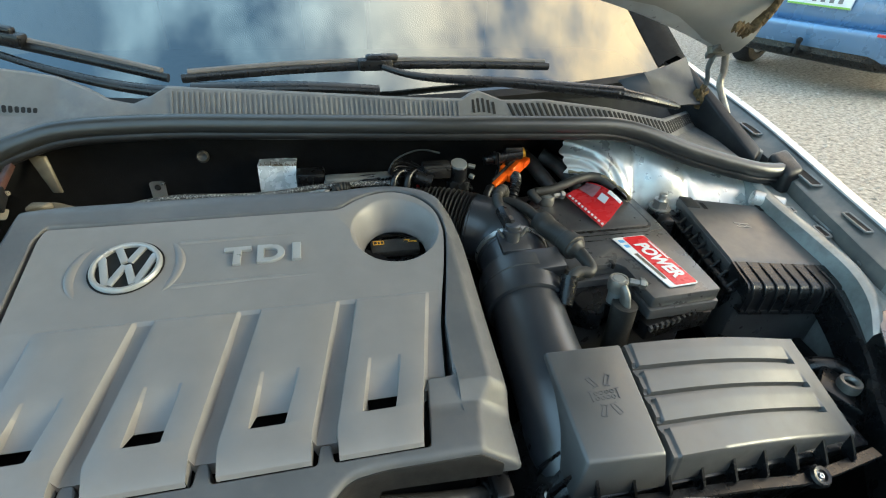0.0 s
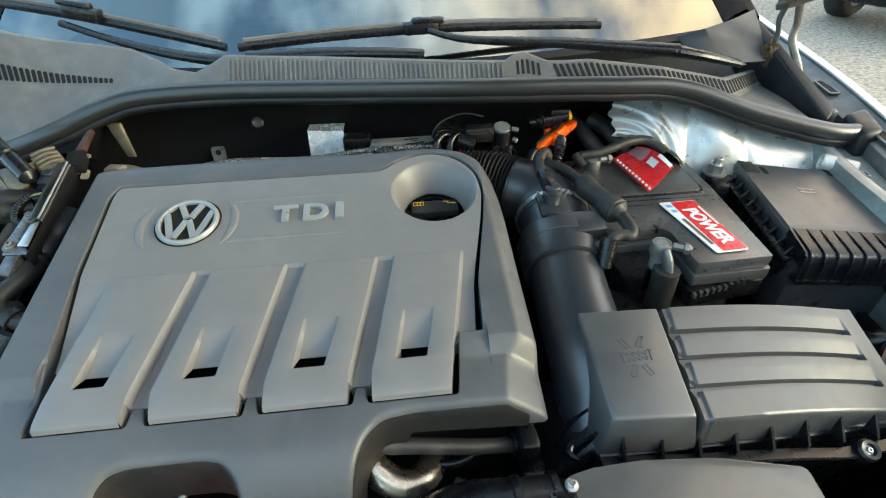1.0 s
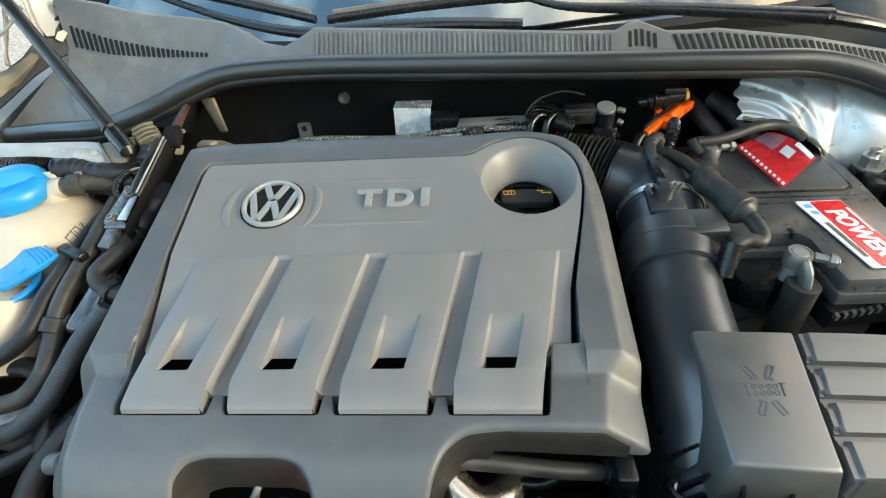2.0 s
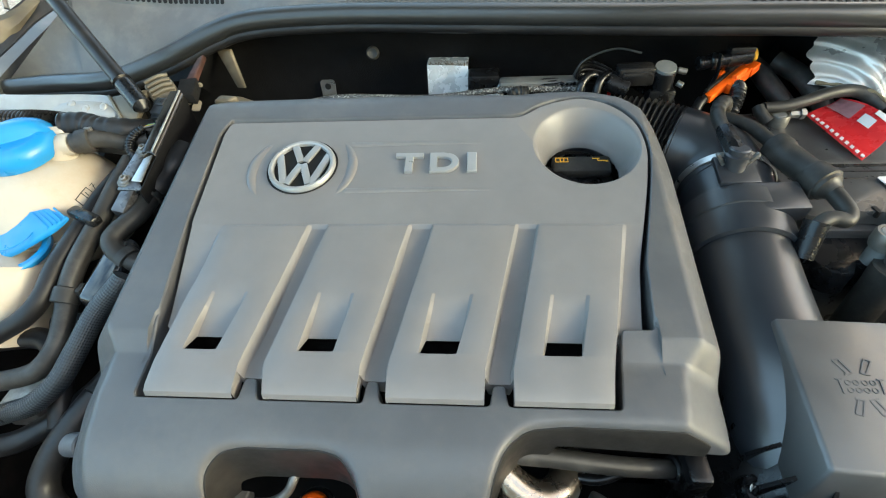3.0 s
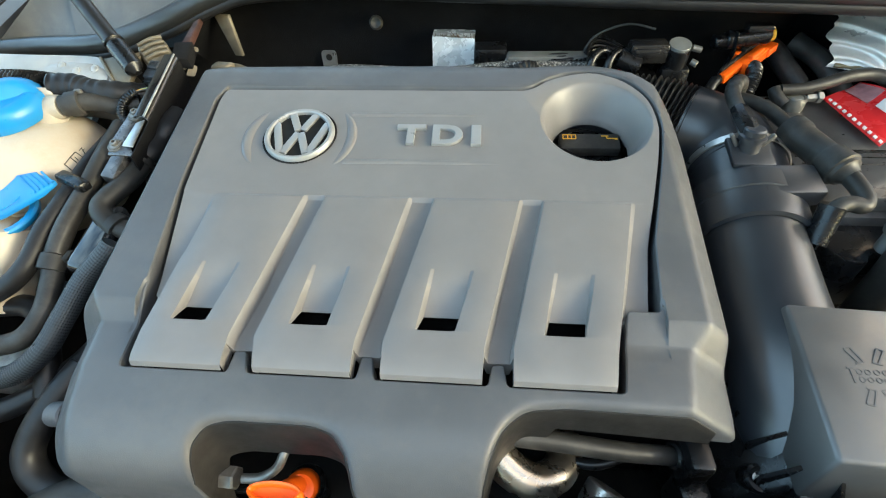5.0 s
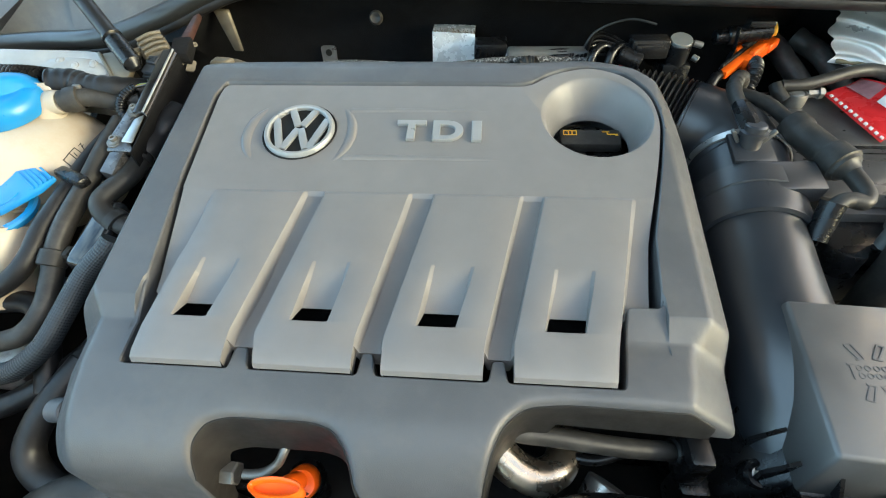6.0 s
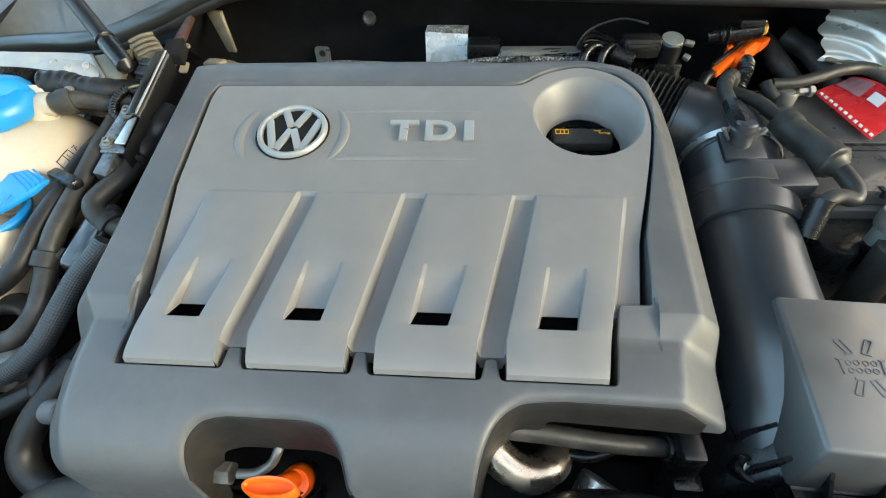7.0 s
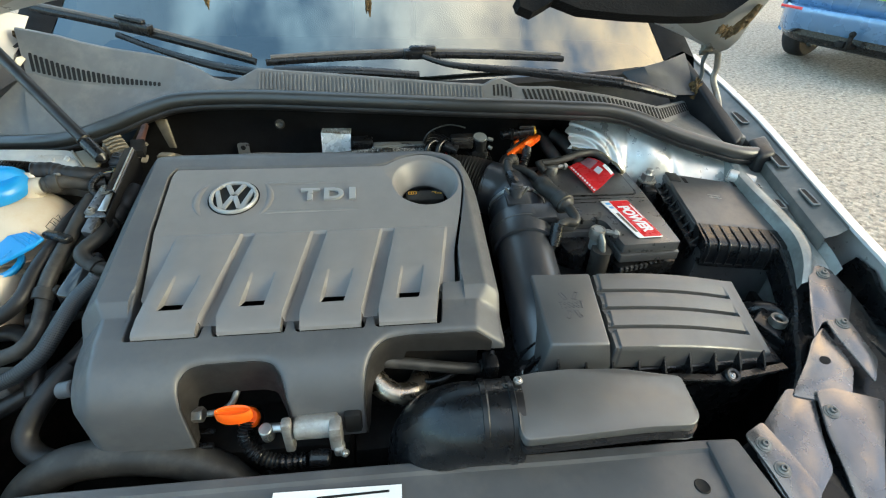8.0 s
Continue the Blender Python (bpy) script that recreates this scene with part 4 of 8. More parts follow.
# ---- headlamp carrier ----
carrier = thing("headlamp_carrier", (0.62, -0.08, 0.72), "bare grey sheet-metal headlamp carrier with bolted straps", "bracket")
IN_C = [(0.490, -0.142, 0.738), (0.545, -0.116, 0.748), (0.596, -0.088, 0.763), (0.628, -0.052, 0.776), (0.655, -0.005, 0.788), (0.685, 0.040, 0.800), (0.704, 0.085, 0.814), (0.715, 0.13, 0.83)]
OUT_C = [(0.545, -0.225, 0.738), (0.605, -0.195, 0.750), (0.672, -0.150, 0.766), (0.722, -0.100, 0.780), (0.755, -0.040, 0.794), (0.772, 0.020, 0.806), (0.776, 0.085, 0.817), (0.772, 0.13, 0.83)]
rows = []
for a, c in zip(spline(IN_C, 6), spline(OUT_C, 6)):
    rows.append([a + Vector((0.004, 0.008, -0.05)), a + Vector((0, 0, -0.003)), a.lerp(c, 0.04)] + [a.lerp(c, k / 8) - Vector((0, 0, 0.006 * math.sin(math.pi * k / 8))) for k in range(1, 8)] + [c, c + Vector((0.002, -0.002, -0.02))])
part("sheet", grid(bm_new(), [[Vector(p) - Vector((0, 0, 0.012)) for p in r] for r in rows]), M_BLACK, carrier, "dark lower sheet of the carrier")


def plate_z(x, y):
    return 0.749 + 0.1458 * (x - 0.545) + 0.2025 * (y + 0.116)


PLATES = (([(0.7226, 0.0773), (0.7405, 0.0845), (0.7530, 0.0710), (0.7536, 0.0277), (0.7161, -0.0164), (0.6892, -0.0049), (0.6622, -0.0261), (0.6893, 0.0231), (0.7081, 0.0540)], 0.0020),
          ([(0.6893, -0.0058), (0.7178, -0.0140), (0.7143, -0.0707), (0.6909, -0.0984), (0.6891, -0.0539), (0.6871, -0.0240)], 0.0060),
          ([(0.6586, -0.0280), (0.6848, -0.0112), (0.6859, -0.0573), (0.6828, -0.0750), (0.6485, -0.1180), (0.6286, -0.1082), (0.5908, -0.0920), (0.6079, -0.0765), (0.6338, -0.0540)], 0.0000),
          ([(0.6174, -0.0932), (0.6376, -0.0932), (0.6611, -0.1047), (0.6867, -0.1179), (0.6096, -0.2199), (0.5832, -0.2155), (0.5926, -0.1807), (0.6007, -0.1406)], 0.0045),
          ([(0.5901, -0.0816), (0.6196, -0.0899), (0.5974, -0.1414), (0.5856, -0.1777), (0.5592, -0.1963), (0.5459, -0.2095), (0.5184, -0.1941), (0.5147, -0.1463), (0.5395, -0.1180)], -0.0015),
          ([(0.5096, -0.1268), (0.5371, -0.1162), (0.5489, -0.1558), (0.5569, -0.1903), (0.5466, -0.2176), (0.5216, -0.2135), (0.5172, -0.1698)], 0.0030))
for outline, up in PLATES:
    b = bm_new()
    prism(b, rounded(outline, 0.006, 3), lambda x, y: plate_z(x, y) + up - 0.003, lambda x, y: plate_z(x, y) + up, None, 0.0008)
    part("plate", b, M_CARRIER, carrier)
for x, y, up in ((0.7372, 0.0668, 0.0020), (0.7065, -0.0154, 0.0060), (0.6188, -0.1204, 0.0045), (0.5242, -0.1416, 0.0030), (0.5292, -0.1694, 0.0030)):
    c = Vector((x, y, plate_z(x, y) + up))
    part("washer", lathe(bm_new(), c, (-0.14, -0.2, 0.97), [(0, 0.0014), (0.0085, 0.0014), (0.0090, 0.0), (0.0088, -0.002)], 24), M_LEAD, carrier)
    screw(c + Vector((0, 0, 0.0013)), (-0.14, -0.2, 0.97), 0.0066, carrier, M_LEAD)
# the hole's dark inside is a black oval on the plate
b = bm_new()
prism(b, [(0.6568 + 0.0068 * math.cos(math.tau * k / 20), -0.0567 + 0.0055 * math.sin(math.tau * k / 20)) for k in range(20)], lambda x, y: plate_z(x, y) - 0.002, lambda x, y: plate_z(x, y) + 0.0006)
part("hole", b, M_INK_HOLE, carrier, "black patch standing in for the dark of an oval hole")
b = bm_new()
for lo, hi in (((0.60, -0.34, 0.55), (0.80, -0.12, 0.735)), ((0.74, -0.14, 0.60), (0.80, 0.06, 0.785))):
    box(b, lo, hi, None, 0.015)
single("headlamp_housing", b, M_BLACK, "black plastic back of the headlamp under its carrier", "headlamp")
lamp_back = thing("headlamp_plug", (0.675, 0.02, 0.70), "black headlamp adjuster with a grey round socket", "connector")
b = bm_new()
m = Matrix.Translation((0.672, 0.018, 0.74)) @ Matrix.Rotation(radians(-52), 4, "Z") @ Matrix.Rotation(radians(12), 4, "Y")
box(b, (-0.045, -0.022, -0.03), (0.045, 0.022, 0.012), m, 0.004)
box(b, (-0.05, -0.027, -0.03), (0.05, 0.027, -0.004), m, 0.003)
part("housing", b, M_BLACK, lamp_back)
b = bm_new()
lathe(b, m @ Vector((-0.018, 0.002, 0.012)), (0, 0, 1), [(0.006, 0.008), (0.008, 0.012), (0.0115, 0.012), (0.0125, 0.006), (0.012, 0.0)], 24)
part("socket", b, M_LEAD, lamp_back)
b = bm_new()
tube(b, [(0.64, 0.09, 0.72), (0.66, 0.075, 0.745), (0.69, 0.06, 0.75), (0.70, 0.03, 0.74)], 0.012)
part("duct", b, M_BLACK, lamp_back)

def tuft(c, size, seed):
    """One ragged lump of torn foam."""
    t = bmesh.new()
    bmesh.ops.create_icosphere(t, subdivisions=3, radius=1.0)
    for v in t.verts:
        k = 1 + 0.75 * noise.noise(v.co * 1.7 + Vector((seed * 3.1, 0, 0))) + 0.45 * noise.noise(v.co * 5 + Vector((0, seed, 0)))
        v.co = Vector(c) + Vector([a * s * k for a, s in zip(v.co, size)])
    return t


# ---- scuttle: seal, cowl, grilles ----
SEAL = [(-0.62, 0.452, 0.870), (-0.545, 0.450, 0.876), (-0.430, 0.428, 0.889), (-0.343, 0.430, 0.914), (-0.278, 0.440, 0.938), (-0.222, 0.446, 0.951), (-0.110, 0.444, 0.955),
        (0.034, 0.428, 0.955), (0.227, 0.403, 0.955), (0.425, 0.386, 0.953), (0.530, 0.383, 0.945), (0.640, 0.360, 0.911), (0.745, 0.340, 0.886), (0.800, 0.342, 0.880)]
line = spline(SEAL, 10)
seal = thing("scuttle_seal", (0.1, 0.43, 0.94), "thick black rubber weatherstrip along the scuttle edge", "seal")
part("bulb", tube(bm_new(), line, 0.0125, 16, raw=True), M_SEAL, seal)
part("lip", tube(bm_new(), [p + Vector((0, 0.016, -0.001)) for p in line], 0.0075, 12, raw=True), M_SEAL, seal)
part("carrier_strip", tube(bm_new(), [p + Vector((0, -0.002, -0.014)) for p in line], 0.007, 10, raw=True), M_RUBBER, seal)
b = bm_new()
hexa(b, [(0.785, 0.318, 0.888), (0.822, 0.322, 0.892), (0.838, 0.385, 0.902), (0.792, 0.372, 0.900)], (0, 0, -0.045), 0.010, 3)
part("end_cap", b, M_RUBBER, seal)

COWL = [(-0.62, 0.530, 0.990, 0.560, 1.056), (-0.50, 0.524, 0.9725, 0.545, 1.040), (-0.437, 0.520, 0.957, 0.543, 1.028), (-0.407, 0.518, 0.954, 0.542, 1.019), (-0.36, 0.516, 0.9500, 0.541, 1.009), (-0.30, 0.509, 0.9495, 0.538, 1.001), (-0.255, 0.498, 0.951, 0.535, 0.993),
        (-0.215, 0.480, 0.953, 0.515, 0.982), (-0.185, 0.474, 0.954, 0.494, 0.972), (-0.155, 0.470, 0.955, 0.486, 0.968), (-0.130, 0.466, 0.955, 0.490, 0.978), (-0.110, 0.464, 0.955, 0.497, 0.988),
        (0.033, 0.450, 0.955, 0.478, 0.984), (0.230, 0.424, 0.955, 0.444, 0.979), (0.290, 0.420, 0.955, 0.438, 0.978), (0.304, 0.419, 0.955, 0.444, 0.984), (0.318, 0.418, 0.955, 0.450, 0.986),
        (0.333, 0.416, 0.954, 0.444, 0.981), (0.352, 0.412, 0.953, 0.436, 0.975), (0.380, 0.410, 0.952, 0.433, 0.975), (0.410, 0.408, 0.950, 0.432, 0.976), (0.520, 0.402, 0.940, 0.424, 0.962),
        (0.640, 0.425, 0.912, 0.448, 0.932), (0.770, 0.525, 0.898, 0.545, 0.912)]


def cowl_at(x):
    for a, c in zip(COWL, COWL[1:]):
        if x <= c[0]:
            t = (x - a[0]) / (c[0] - a[0])
            return [p + (q - p) * t for p, q in zip(a[1:], c[1:])]
    return COWL[-1][1:]


def seal_at(x):
    for a, c in zip(line, line[1:]):
        if a.x <= x <= c.x:
            return a.lerp(c, (x - a.x) / (c.x - a.x))
    return line[-1]


cowl = thing("cowl_panel", (0.1, 0.47, 0.92), "weathered grey plastic scuttle panel with slotted grilles", "panel")
rows = []
x_list = sorted({round(-0.60 + 0.0125 * i, 4) for i in range(8, 110)} | {c[0] for c in COWL[1:-1]})
for x in x_list:
    yb, zb, yt, zt = cowl_at(x)
    s = seal_at(min(x, 0.795))
    rows.append([(x, s.y + 0.018, s.z - 0.006), (x, s.y + (yb - s.y) * 0.6, s.z + (zb - s.z) * 0.6 - 0.004), (x, yb - 0.006, zb - 0.004), (x, yb, zb), (x, yb + (yt - yb) * 0.5, zb + (zt - zb) * 0.5),
                 (x, yt - 0.001, zt - 0.0012), (x, yt + 0.002, zt), (x, yt + 0.008, zt - 0.001), (x, yt + 0.012, zt - 0.006), (x, yt + 0.055, zt - 0.035), (x, yt + 0.10, zt - 0.05)])
part("moulding", grid(bm_new(), rows), M_COWL, cowl, smooth=22)


def grille(x0, x1, n, lo, hi, wide, name, proud, mat, lean=0.0):
    """A row of upright fins, or of black patches painting dark openings, on the face of the cowl."""
    for i in range(n):
        x = x0 + (x1 - x0) * i / (n - 1)
        yb, zb, yt, zt = cowl_at(x)
        q = Vector((0, yt - yb, zt - zb))
        nrm = Vector((0, -q.z, q.y)).normalized() * proud
        w = wide * (x1 - x0) / (n - 1) / 2
        yc, zc, yd, zd = cowl_at(x + lean)
        top = Vector((x + lean, yc, zc)) + Vector((0, yd - yc, zd - zc)) * hi
        p = [Vector((x - w, yb, zb)) + q * lo, Vector((x + w, yb, zb)) + q * lo, top + Vector((w, 0, 0)), top - Vector((w, 0, 0))]
        part(name, hexa(bm_new(), [v + nrm for v in p], [v - nrm for v in p]), mat, cowl)


rows = []
for i in range(13):
    x = -0.62 + 0.1225 * i / 12
    s, e = seal_at(x), Vector((-0.4975, 0.5235, 0.9720)).lerp(Vector((-0.62, 0.440, 0.870)), (1 - i / 12) ** 1.0)
    rows.append([Vector((x, s.y + 0.018, s.z - 0.006)).lerp(e, k / 4) - Vector((0, 0, 0.004 * math.sin(math.pi * k / 4))) for k in range(5)])
part("end_shelf", grid(bm_new(), rows), M_COWL, cowl)
grille(-0.104, 0.284, 58, 0.10, 0.86, 0.42, "fin", 0.0016, M_COWL)
# slots are black patches on the face, their inner dark put in as colour
for i in range(27):
    t = i / 26
    x = -0.487 + 0.203 * t
    yb, zb, yt, zt = cowl_at(x)
    up = Vector((0, yt - yb, zt - zb))
    tall, q = (0.0235 * (1 - t) ** 1.25 + 0.0068), up.normalized()
    m = Matrix.Translation(Vector((x + 0.0006, yb, zb)) + q * (0.0045 + tall / 2)) @ Matrix(((1, 0, 0), (0, q.y, -q.z), (0, q.z, q.y))).to_4x4()
    part("slot", prism(bm_new(), rounded([(-0.0025, -tall / 2), (0.0025, -tall / 2), (0.0030, tall / 2), (-0.0020, tall / 2)], 0.0024, 4), -0.001, 0.0007, m), M_INK_HOLE, cowl)
grille(0.366, 0.745, 44, 0.12, 0.86, 0.46, "slot", 0.0011, M_INK_HOLE, -0.007)
grille(0.306, 0.336, 5, 0.25, 0.75, 0.5, "slot", 0.0007, M_INK_HOLE)
b = bm_new()
grid(b, [[(0.5885, 0.5288, 0.9751), (0.6244, 0.5128, 0.9905), (0.6869, 0.5431, 0.9949), (0.7328, 0.5606, 1.0052)], [(0.6046, 0.5166, 0.9619), (0.6359, 0.5008, 0.9722), (0.6985, 0.5285, 0.9665), (0.7435, 0.5360, 0.9713)], [(0.6179, 0.4892, 0.9536), (0.6489, 0.4875, 0.9474), (0.7000, 0.4966, 0.9398), (0.7467, 0.5030, 0.9376)]])
part("corner_wedge", thicken(b, 0.004), M_WEDGE, cowl, "smooth dark corner piece by the screen")
b = bm_new()
hexa(b, [(0.732, 0.575, 0.994), (0.746, 0.560, 0.992), (0.806, 0.400, 0.893), (0.780, 0.380, 0.884)], (0.004, 0, -0.09), 0.004)
part("end_wall", b, M_RUBBER, cowl, "black torn end wall")
b = bm_new()
hexa(b, [(0.790, 0.50, 0.905), (0.815, 0.50, 0.905), (0.815, 0.40, 0.888), (0.797, 0.40, 0.885)], (0, 0, -0.03), 0.004)
part("drain_ledge", b, M_APRON, cowl)
b = tuft((0.748, 0.512, 0.949), (0.010, 0.008, 0.016), 20)
part("foam_plug", b, M_FOAM, cowl, "crumbling brown foam plug")

# ---- windscreen and cabin ----
def screen(x, s):
    """A point on the glass, s metres up it."""
    w = ((x - MID) / 0.66) ** 2
    return Vector((x, 0.545 + 0.10 * w + s * 0.885 * (1 - 0.05 * s), 0.945 + 0.012 * w + s * 0.466))


wind = thing("windscreen", (0.145, 0.8, 0.95), "curved windscreen glass reflecting a cloudy evening sky", "windscreen")
b = bm_new()
grid(b, [[screen(-0.555 + 1.325 * i / 32, 0.95 * j / 12) for i in range(33)] for j in range(13)])
ob = part("glass", b, M_GLASS, wind, smooth=80)
ob.visible_shadow = False
for sgn in (-1, 1):
    b = bm_new()
    xe = MID + sgn * 0.66
    rows = [[screen(xe, 0.95 * j / 12 + 0.01) + Vector((sgn * d, 0.01 * k, h)) for k, (d, h) in enumerate(((-0.014, 0.003), (0.006, 0.012), (0.035, 0.020), (0.075, 0.004), (0.10, -0.05), (0.11, -0.30)))] for j in range(13)]
    part("pillar", grid(b, rows), M_LINER, wind, "black pillar trim")
b = bm_new()
grid(b, [[screen(-0.555 + 1.325 * i / 32, s) + Vector((0, 0, 0.0025)) for i in range(33)] for s in (-0.01, 0.006)])
part("frit_band", b, M_INK_HOLE, wind)
cabin = thing("cabin", (0.145, 1.4, 0.5), "dark car cabin behind the windscreen", "car interior")
b = bm_new()
grid(b, [[(-0.55 + 1.4 * i / 10, y, z) for i in range(11)] for y, z in ((0.60, 0.80), (0.66, 0.905), (0.95, 0.93), (1.15, 0.90), (1.2, 0.60))])
part("dashboard", b, M_INTERIOR, cabin)
b = bm_new()
grid(b, [[(-0.62 + 1.47 * i / 6, y, z) for i in range(7)] for y, z in ((1.30, 1.40), (1.8, 1.46), (2.6, 1.42), (3.1, 1.1), (3.1, 0.4))])
part("roof", thicken(b, 0.03), M_SILVER, cabin)
for x, out in ((-0.62, -1), (0.85, 1)):
    m = Matrix.Translation((x, 0, 0)) @ Matrix(((0, 0, 1, 0), (1, 0, 0, 0), (0, 1, 0, 0), (0, 0, 0, 1)))
    side = part("side", prism(bm_new(), rounded([(0.74, 0.24), (0.74, 0.93), (0.92, 0.97), (1.34, 1.38), (2.5, 1.42), (3.08, 1.10), (3.12, 0.30)], 0.04, 4), -0.02, 0.02, m, 0.004), M_SILVER, cabin)
    for outline in ([(1.02, 1.00), (1.38, 1.33), (1.84, 1.35), (1.84, 1.00)], [(1.90, 1.00), (1.90, 1.35), (2.42, 1.35), (2.80, 1.05), (2.70, 1.00)]):
        part("side_window", prism(bm_new(), rounded(outline, 0.03, 4), 0.017 * out, 0.023 * out, m), M_INK_HOLE, side, "dark side window")
b = bm_new()
for x in (-0.22, 0.5):
    box(b, (x - 0.24, 1.75, 0.4), (x + 0.24, 1.9, 1.25), None, 0.05)
part("seats", b, M_INTERIOR, cabin)


# ---- wipers ----
def wiper(pts, clip, arm, spoiler_to, base=None):
    """A blade along pts, a clip on it and the arm that holds it."""
    w = thing("wiper", Vector(pts[0]), "worn grey and black wiper resting low on the windscreen", "wiper", "windscreen wipers")
    lo = spline(pts, 10)
    blade = part("blade", tube(bm_new(), [p + Vector((0, 0, 0.003)) for p in lo], 0.0046, 10, raw=True, flat=1.4), M_BLACK, w)
    part("spoiler", tube(bm_new(), [p + Vector((0, 0.003, 0.0105)) for p in lo[1:-1]], 0.0052, 8, raw=True, flat=0.9), M_WIPER, blade, "sun-faded grey spoiler")
    b = bm_new()
    q = (lo[-1] - lo[0]).normalized()
    m = Matrix.Translation(Vector(clip)) @ Matrix.Rotation(math.atan2(q.y, q.x), 4, "Z") @ Matrix.Rotation(-math.asin(q.z), 4, "Y")
    box(b, (-0.030, -0.010, -0.004), (0.024, 0.010, 0.013), m, 0.003)
    box(b, (-0.018, -0.008, 0.010), (0.034, 0.006, 0.020), m, 0.004)
    part("clip", b, M_BLACK, w)
    part("arm", tube(bm_new(), arm, lambda t: 0.0062 + 0.0085 * max(0, t - 0.2), 12, 8, 0.8), M_BLACK, w)
    if base:
        b = bm_new()
        tube(b, base, lambda t: 0.0135 - 0.004 * t, 12, 8, 0.7)
        part("base", b, M_BLACK, w, "faded grey arm base")
    return w


wiper([(-0.100, 0.540, 0.984), (0.05, 0.557, 0.990), (0.20, 0.572, 0.991), (0.35, 0.588, 0.986), (0.490, 0.603, 0.978)], (0.182, 0.566, 0.993),
      [(0.19, 0.556, 0.996), (0.25, 0.535, 0.985), (0.40, 0.515, 0.978), (0.57, 0.480, 0.968)], None, [(0.56, 0.482, 0.969), (0.62, 0.482, 0.957), (0.70, 0.505, 0.935)])
wiper([(-0.120, 0.549, 0.983), (-0.25, 0.580, 1.008), (-0.36, 0.605, 1.028), (-0.52, 0.645, 1.050)], (-0.330, 0.592, 1.030),
      [(-0.36, 0.585, 1.022), (-0.28, 0.560, 1.000), (-0.19, 0.535, 0.982), (-0.10, 0.515, 0.974), (0.0, 0.505, 0.972)], None, [(-0.08, 0.505, 0.981), (0.06, 0.500, 0.983), (0.178, 0.497, 0.977)])

# ---- bonnet, raised on its hinges ----
UPW = Vector((0, -math.cos(radians(55)), math.sin(radians(55))))
OUTW = Vector((0, math.sin(radians(55)), math.cos(radians(55))))


def bonnet_at(x, u, d=0.0):
    """A point u up the raised bonnet from its rear edge line, d metres below its skin."""
    w = (x - MID) / 0.73
    rear = 0.560 - 0.100 * (1 - w * w)
    lift = 0.012 if w > 0 else 0.012 + 0.035 * w * w
    return Vector((x, 0, 0)) + Vector((0, rear, 1.0 + lift + (0.560 - rear) * 1.43)) + UPW * (u * (1 - 0.02 * w * w)) - OUTW * (d + 0.03 * w * w)


bonnet = thing("bonnet", (0.145, 0.5, 1.0), "silver bonnet propped open, black torn felt liner beneath", "bonnet")
N = 28
rows = [[bonnet_at(MID - 0.66 + 1.32 * i / N, u, d) for i in range(N + 1)] for u, d in ((0.03, 0.022), (0.012, 0.016), (0.0, 0.010), (0.0, 0.002), (0.006, 0.0), (0.3, -0.02), (0.7, -0.02), (1.02, 0.0), (1.03, 0.02))]
part("outer_panel", grid(bm_new(), rows), M_SILVER, bonnet)
rows = [[bonnet_at(MID - 0.66 + 1.32 * i / N, u, d + 0.004 * math.cos(i * 0.9)) for i in range(N + 1)] for u, d in ((0.010, 0.014), (0.03, 0.026), (0.06, 0.030), (0.10, 0.022), (0.5, 0.012), (0.95, 0.02), (1.02, 0.01))]
part("inner_panel", grid(bm_new(), rows), M_BONNET, bonnet, "unpainted-looking silver inner panel")
rows = []
for i in range(41):
    x = MID - 0.60 + 1.20 * i / 40
    start = 0.15 + 0.010 * math.sin(i * 0.9) + 0.006 * rng.random()
    rows.append([bonnet_at(x, start + u, d) for u, d in ((0.003, 0.020), (0.0, 0.032), (0.012, 0.042), (0.08, 0.045), (0.4, 0.040), (0.70, 0.040), (0.73, 0.025))])
part("liner", grid(bm_new(), rows), M_LINER, bonnet, "black felt liner")
# part of the liner has come loose and droops beside the windscreen
DROOP = [(0.238, 1.150), (0.252, 1.145), (0.266, 1.153), (0.272, 1.157), (0.300, 1.1485), (0.349, 1.145), (0.400, 1.1435), (0.435, 1.1445), (0.462, 1.150), (0.482, 1.166), (0.496, 1.185), (0.510, 1.22)]
HEM = Vector((0.098, -0.408, 1.236))
rows = []
for k, (x, z) in enumerate(DROOP):
    e = HEM + (Vector((x, 0.10, z)) - HEM) * 0.66
    top = bonnet_at(e.x + 0.02, 0.40, 0.04)
    rows.append([e + Vector((0, 0.010, 0.003)), e, e + Vector((0, -0.008, 0.006)), e.lerp(top, 0.12) + Vector((0, -0.02, -0.004)), e.lerp(top, 0.5) + Vector((0, -0.01, 0)), top])
part("drooping_liner", thicken(grid(bm_new(), rows), 0.006), M_LINER, bonnet, "loose black felt liner drooping from the bonnet")
for n, (x, z, ln) in enumerate(((-0.049, 1.166, 0.012), (0.020, 1.171, 0.007), (0.094, 1.163, 0.014), (0.124, 1.169, 0.007))):
    c = HEM + (Vector((x, 0.095, z)) - HEM) * 0.7
    t = tuft(c, (0.002, 0.002, ln * 0.7), n)
    tube(t, [c, c + Vector((0.002, 0.03, 0.09)), c + Vector((0, 0.10, 0.32))], 0.0009, 5, 4)
    part("torn_scrap", t, M_FOAM, bonnet, "dangling brown foam scrap")
ring = [(0.6967, 0.430, 1.0780), (0.7115, 0.430, 1.0723), (0.7247, 0.430, 1.0743), (0.7345, 0.428, 1.0838), (0.7444, 0.426, 1.0967), (0.7531, 0.424, 1.1155)]
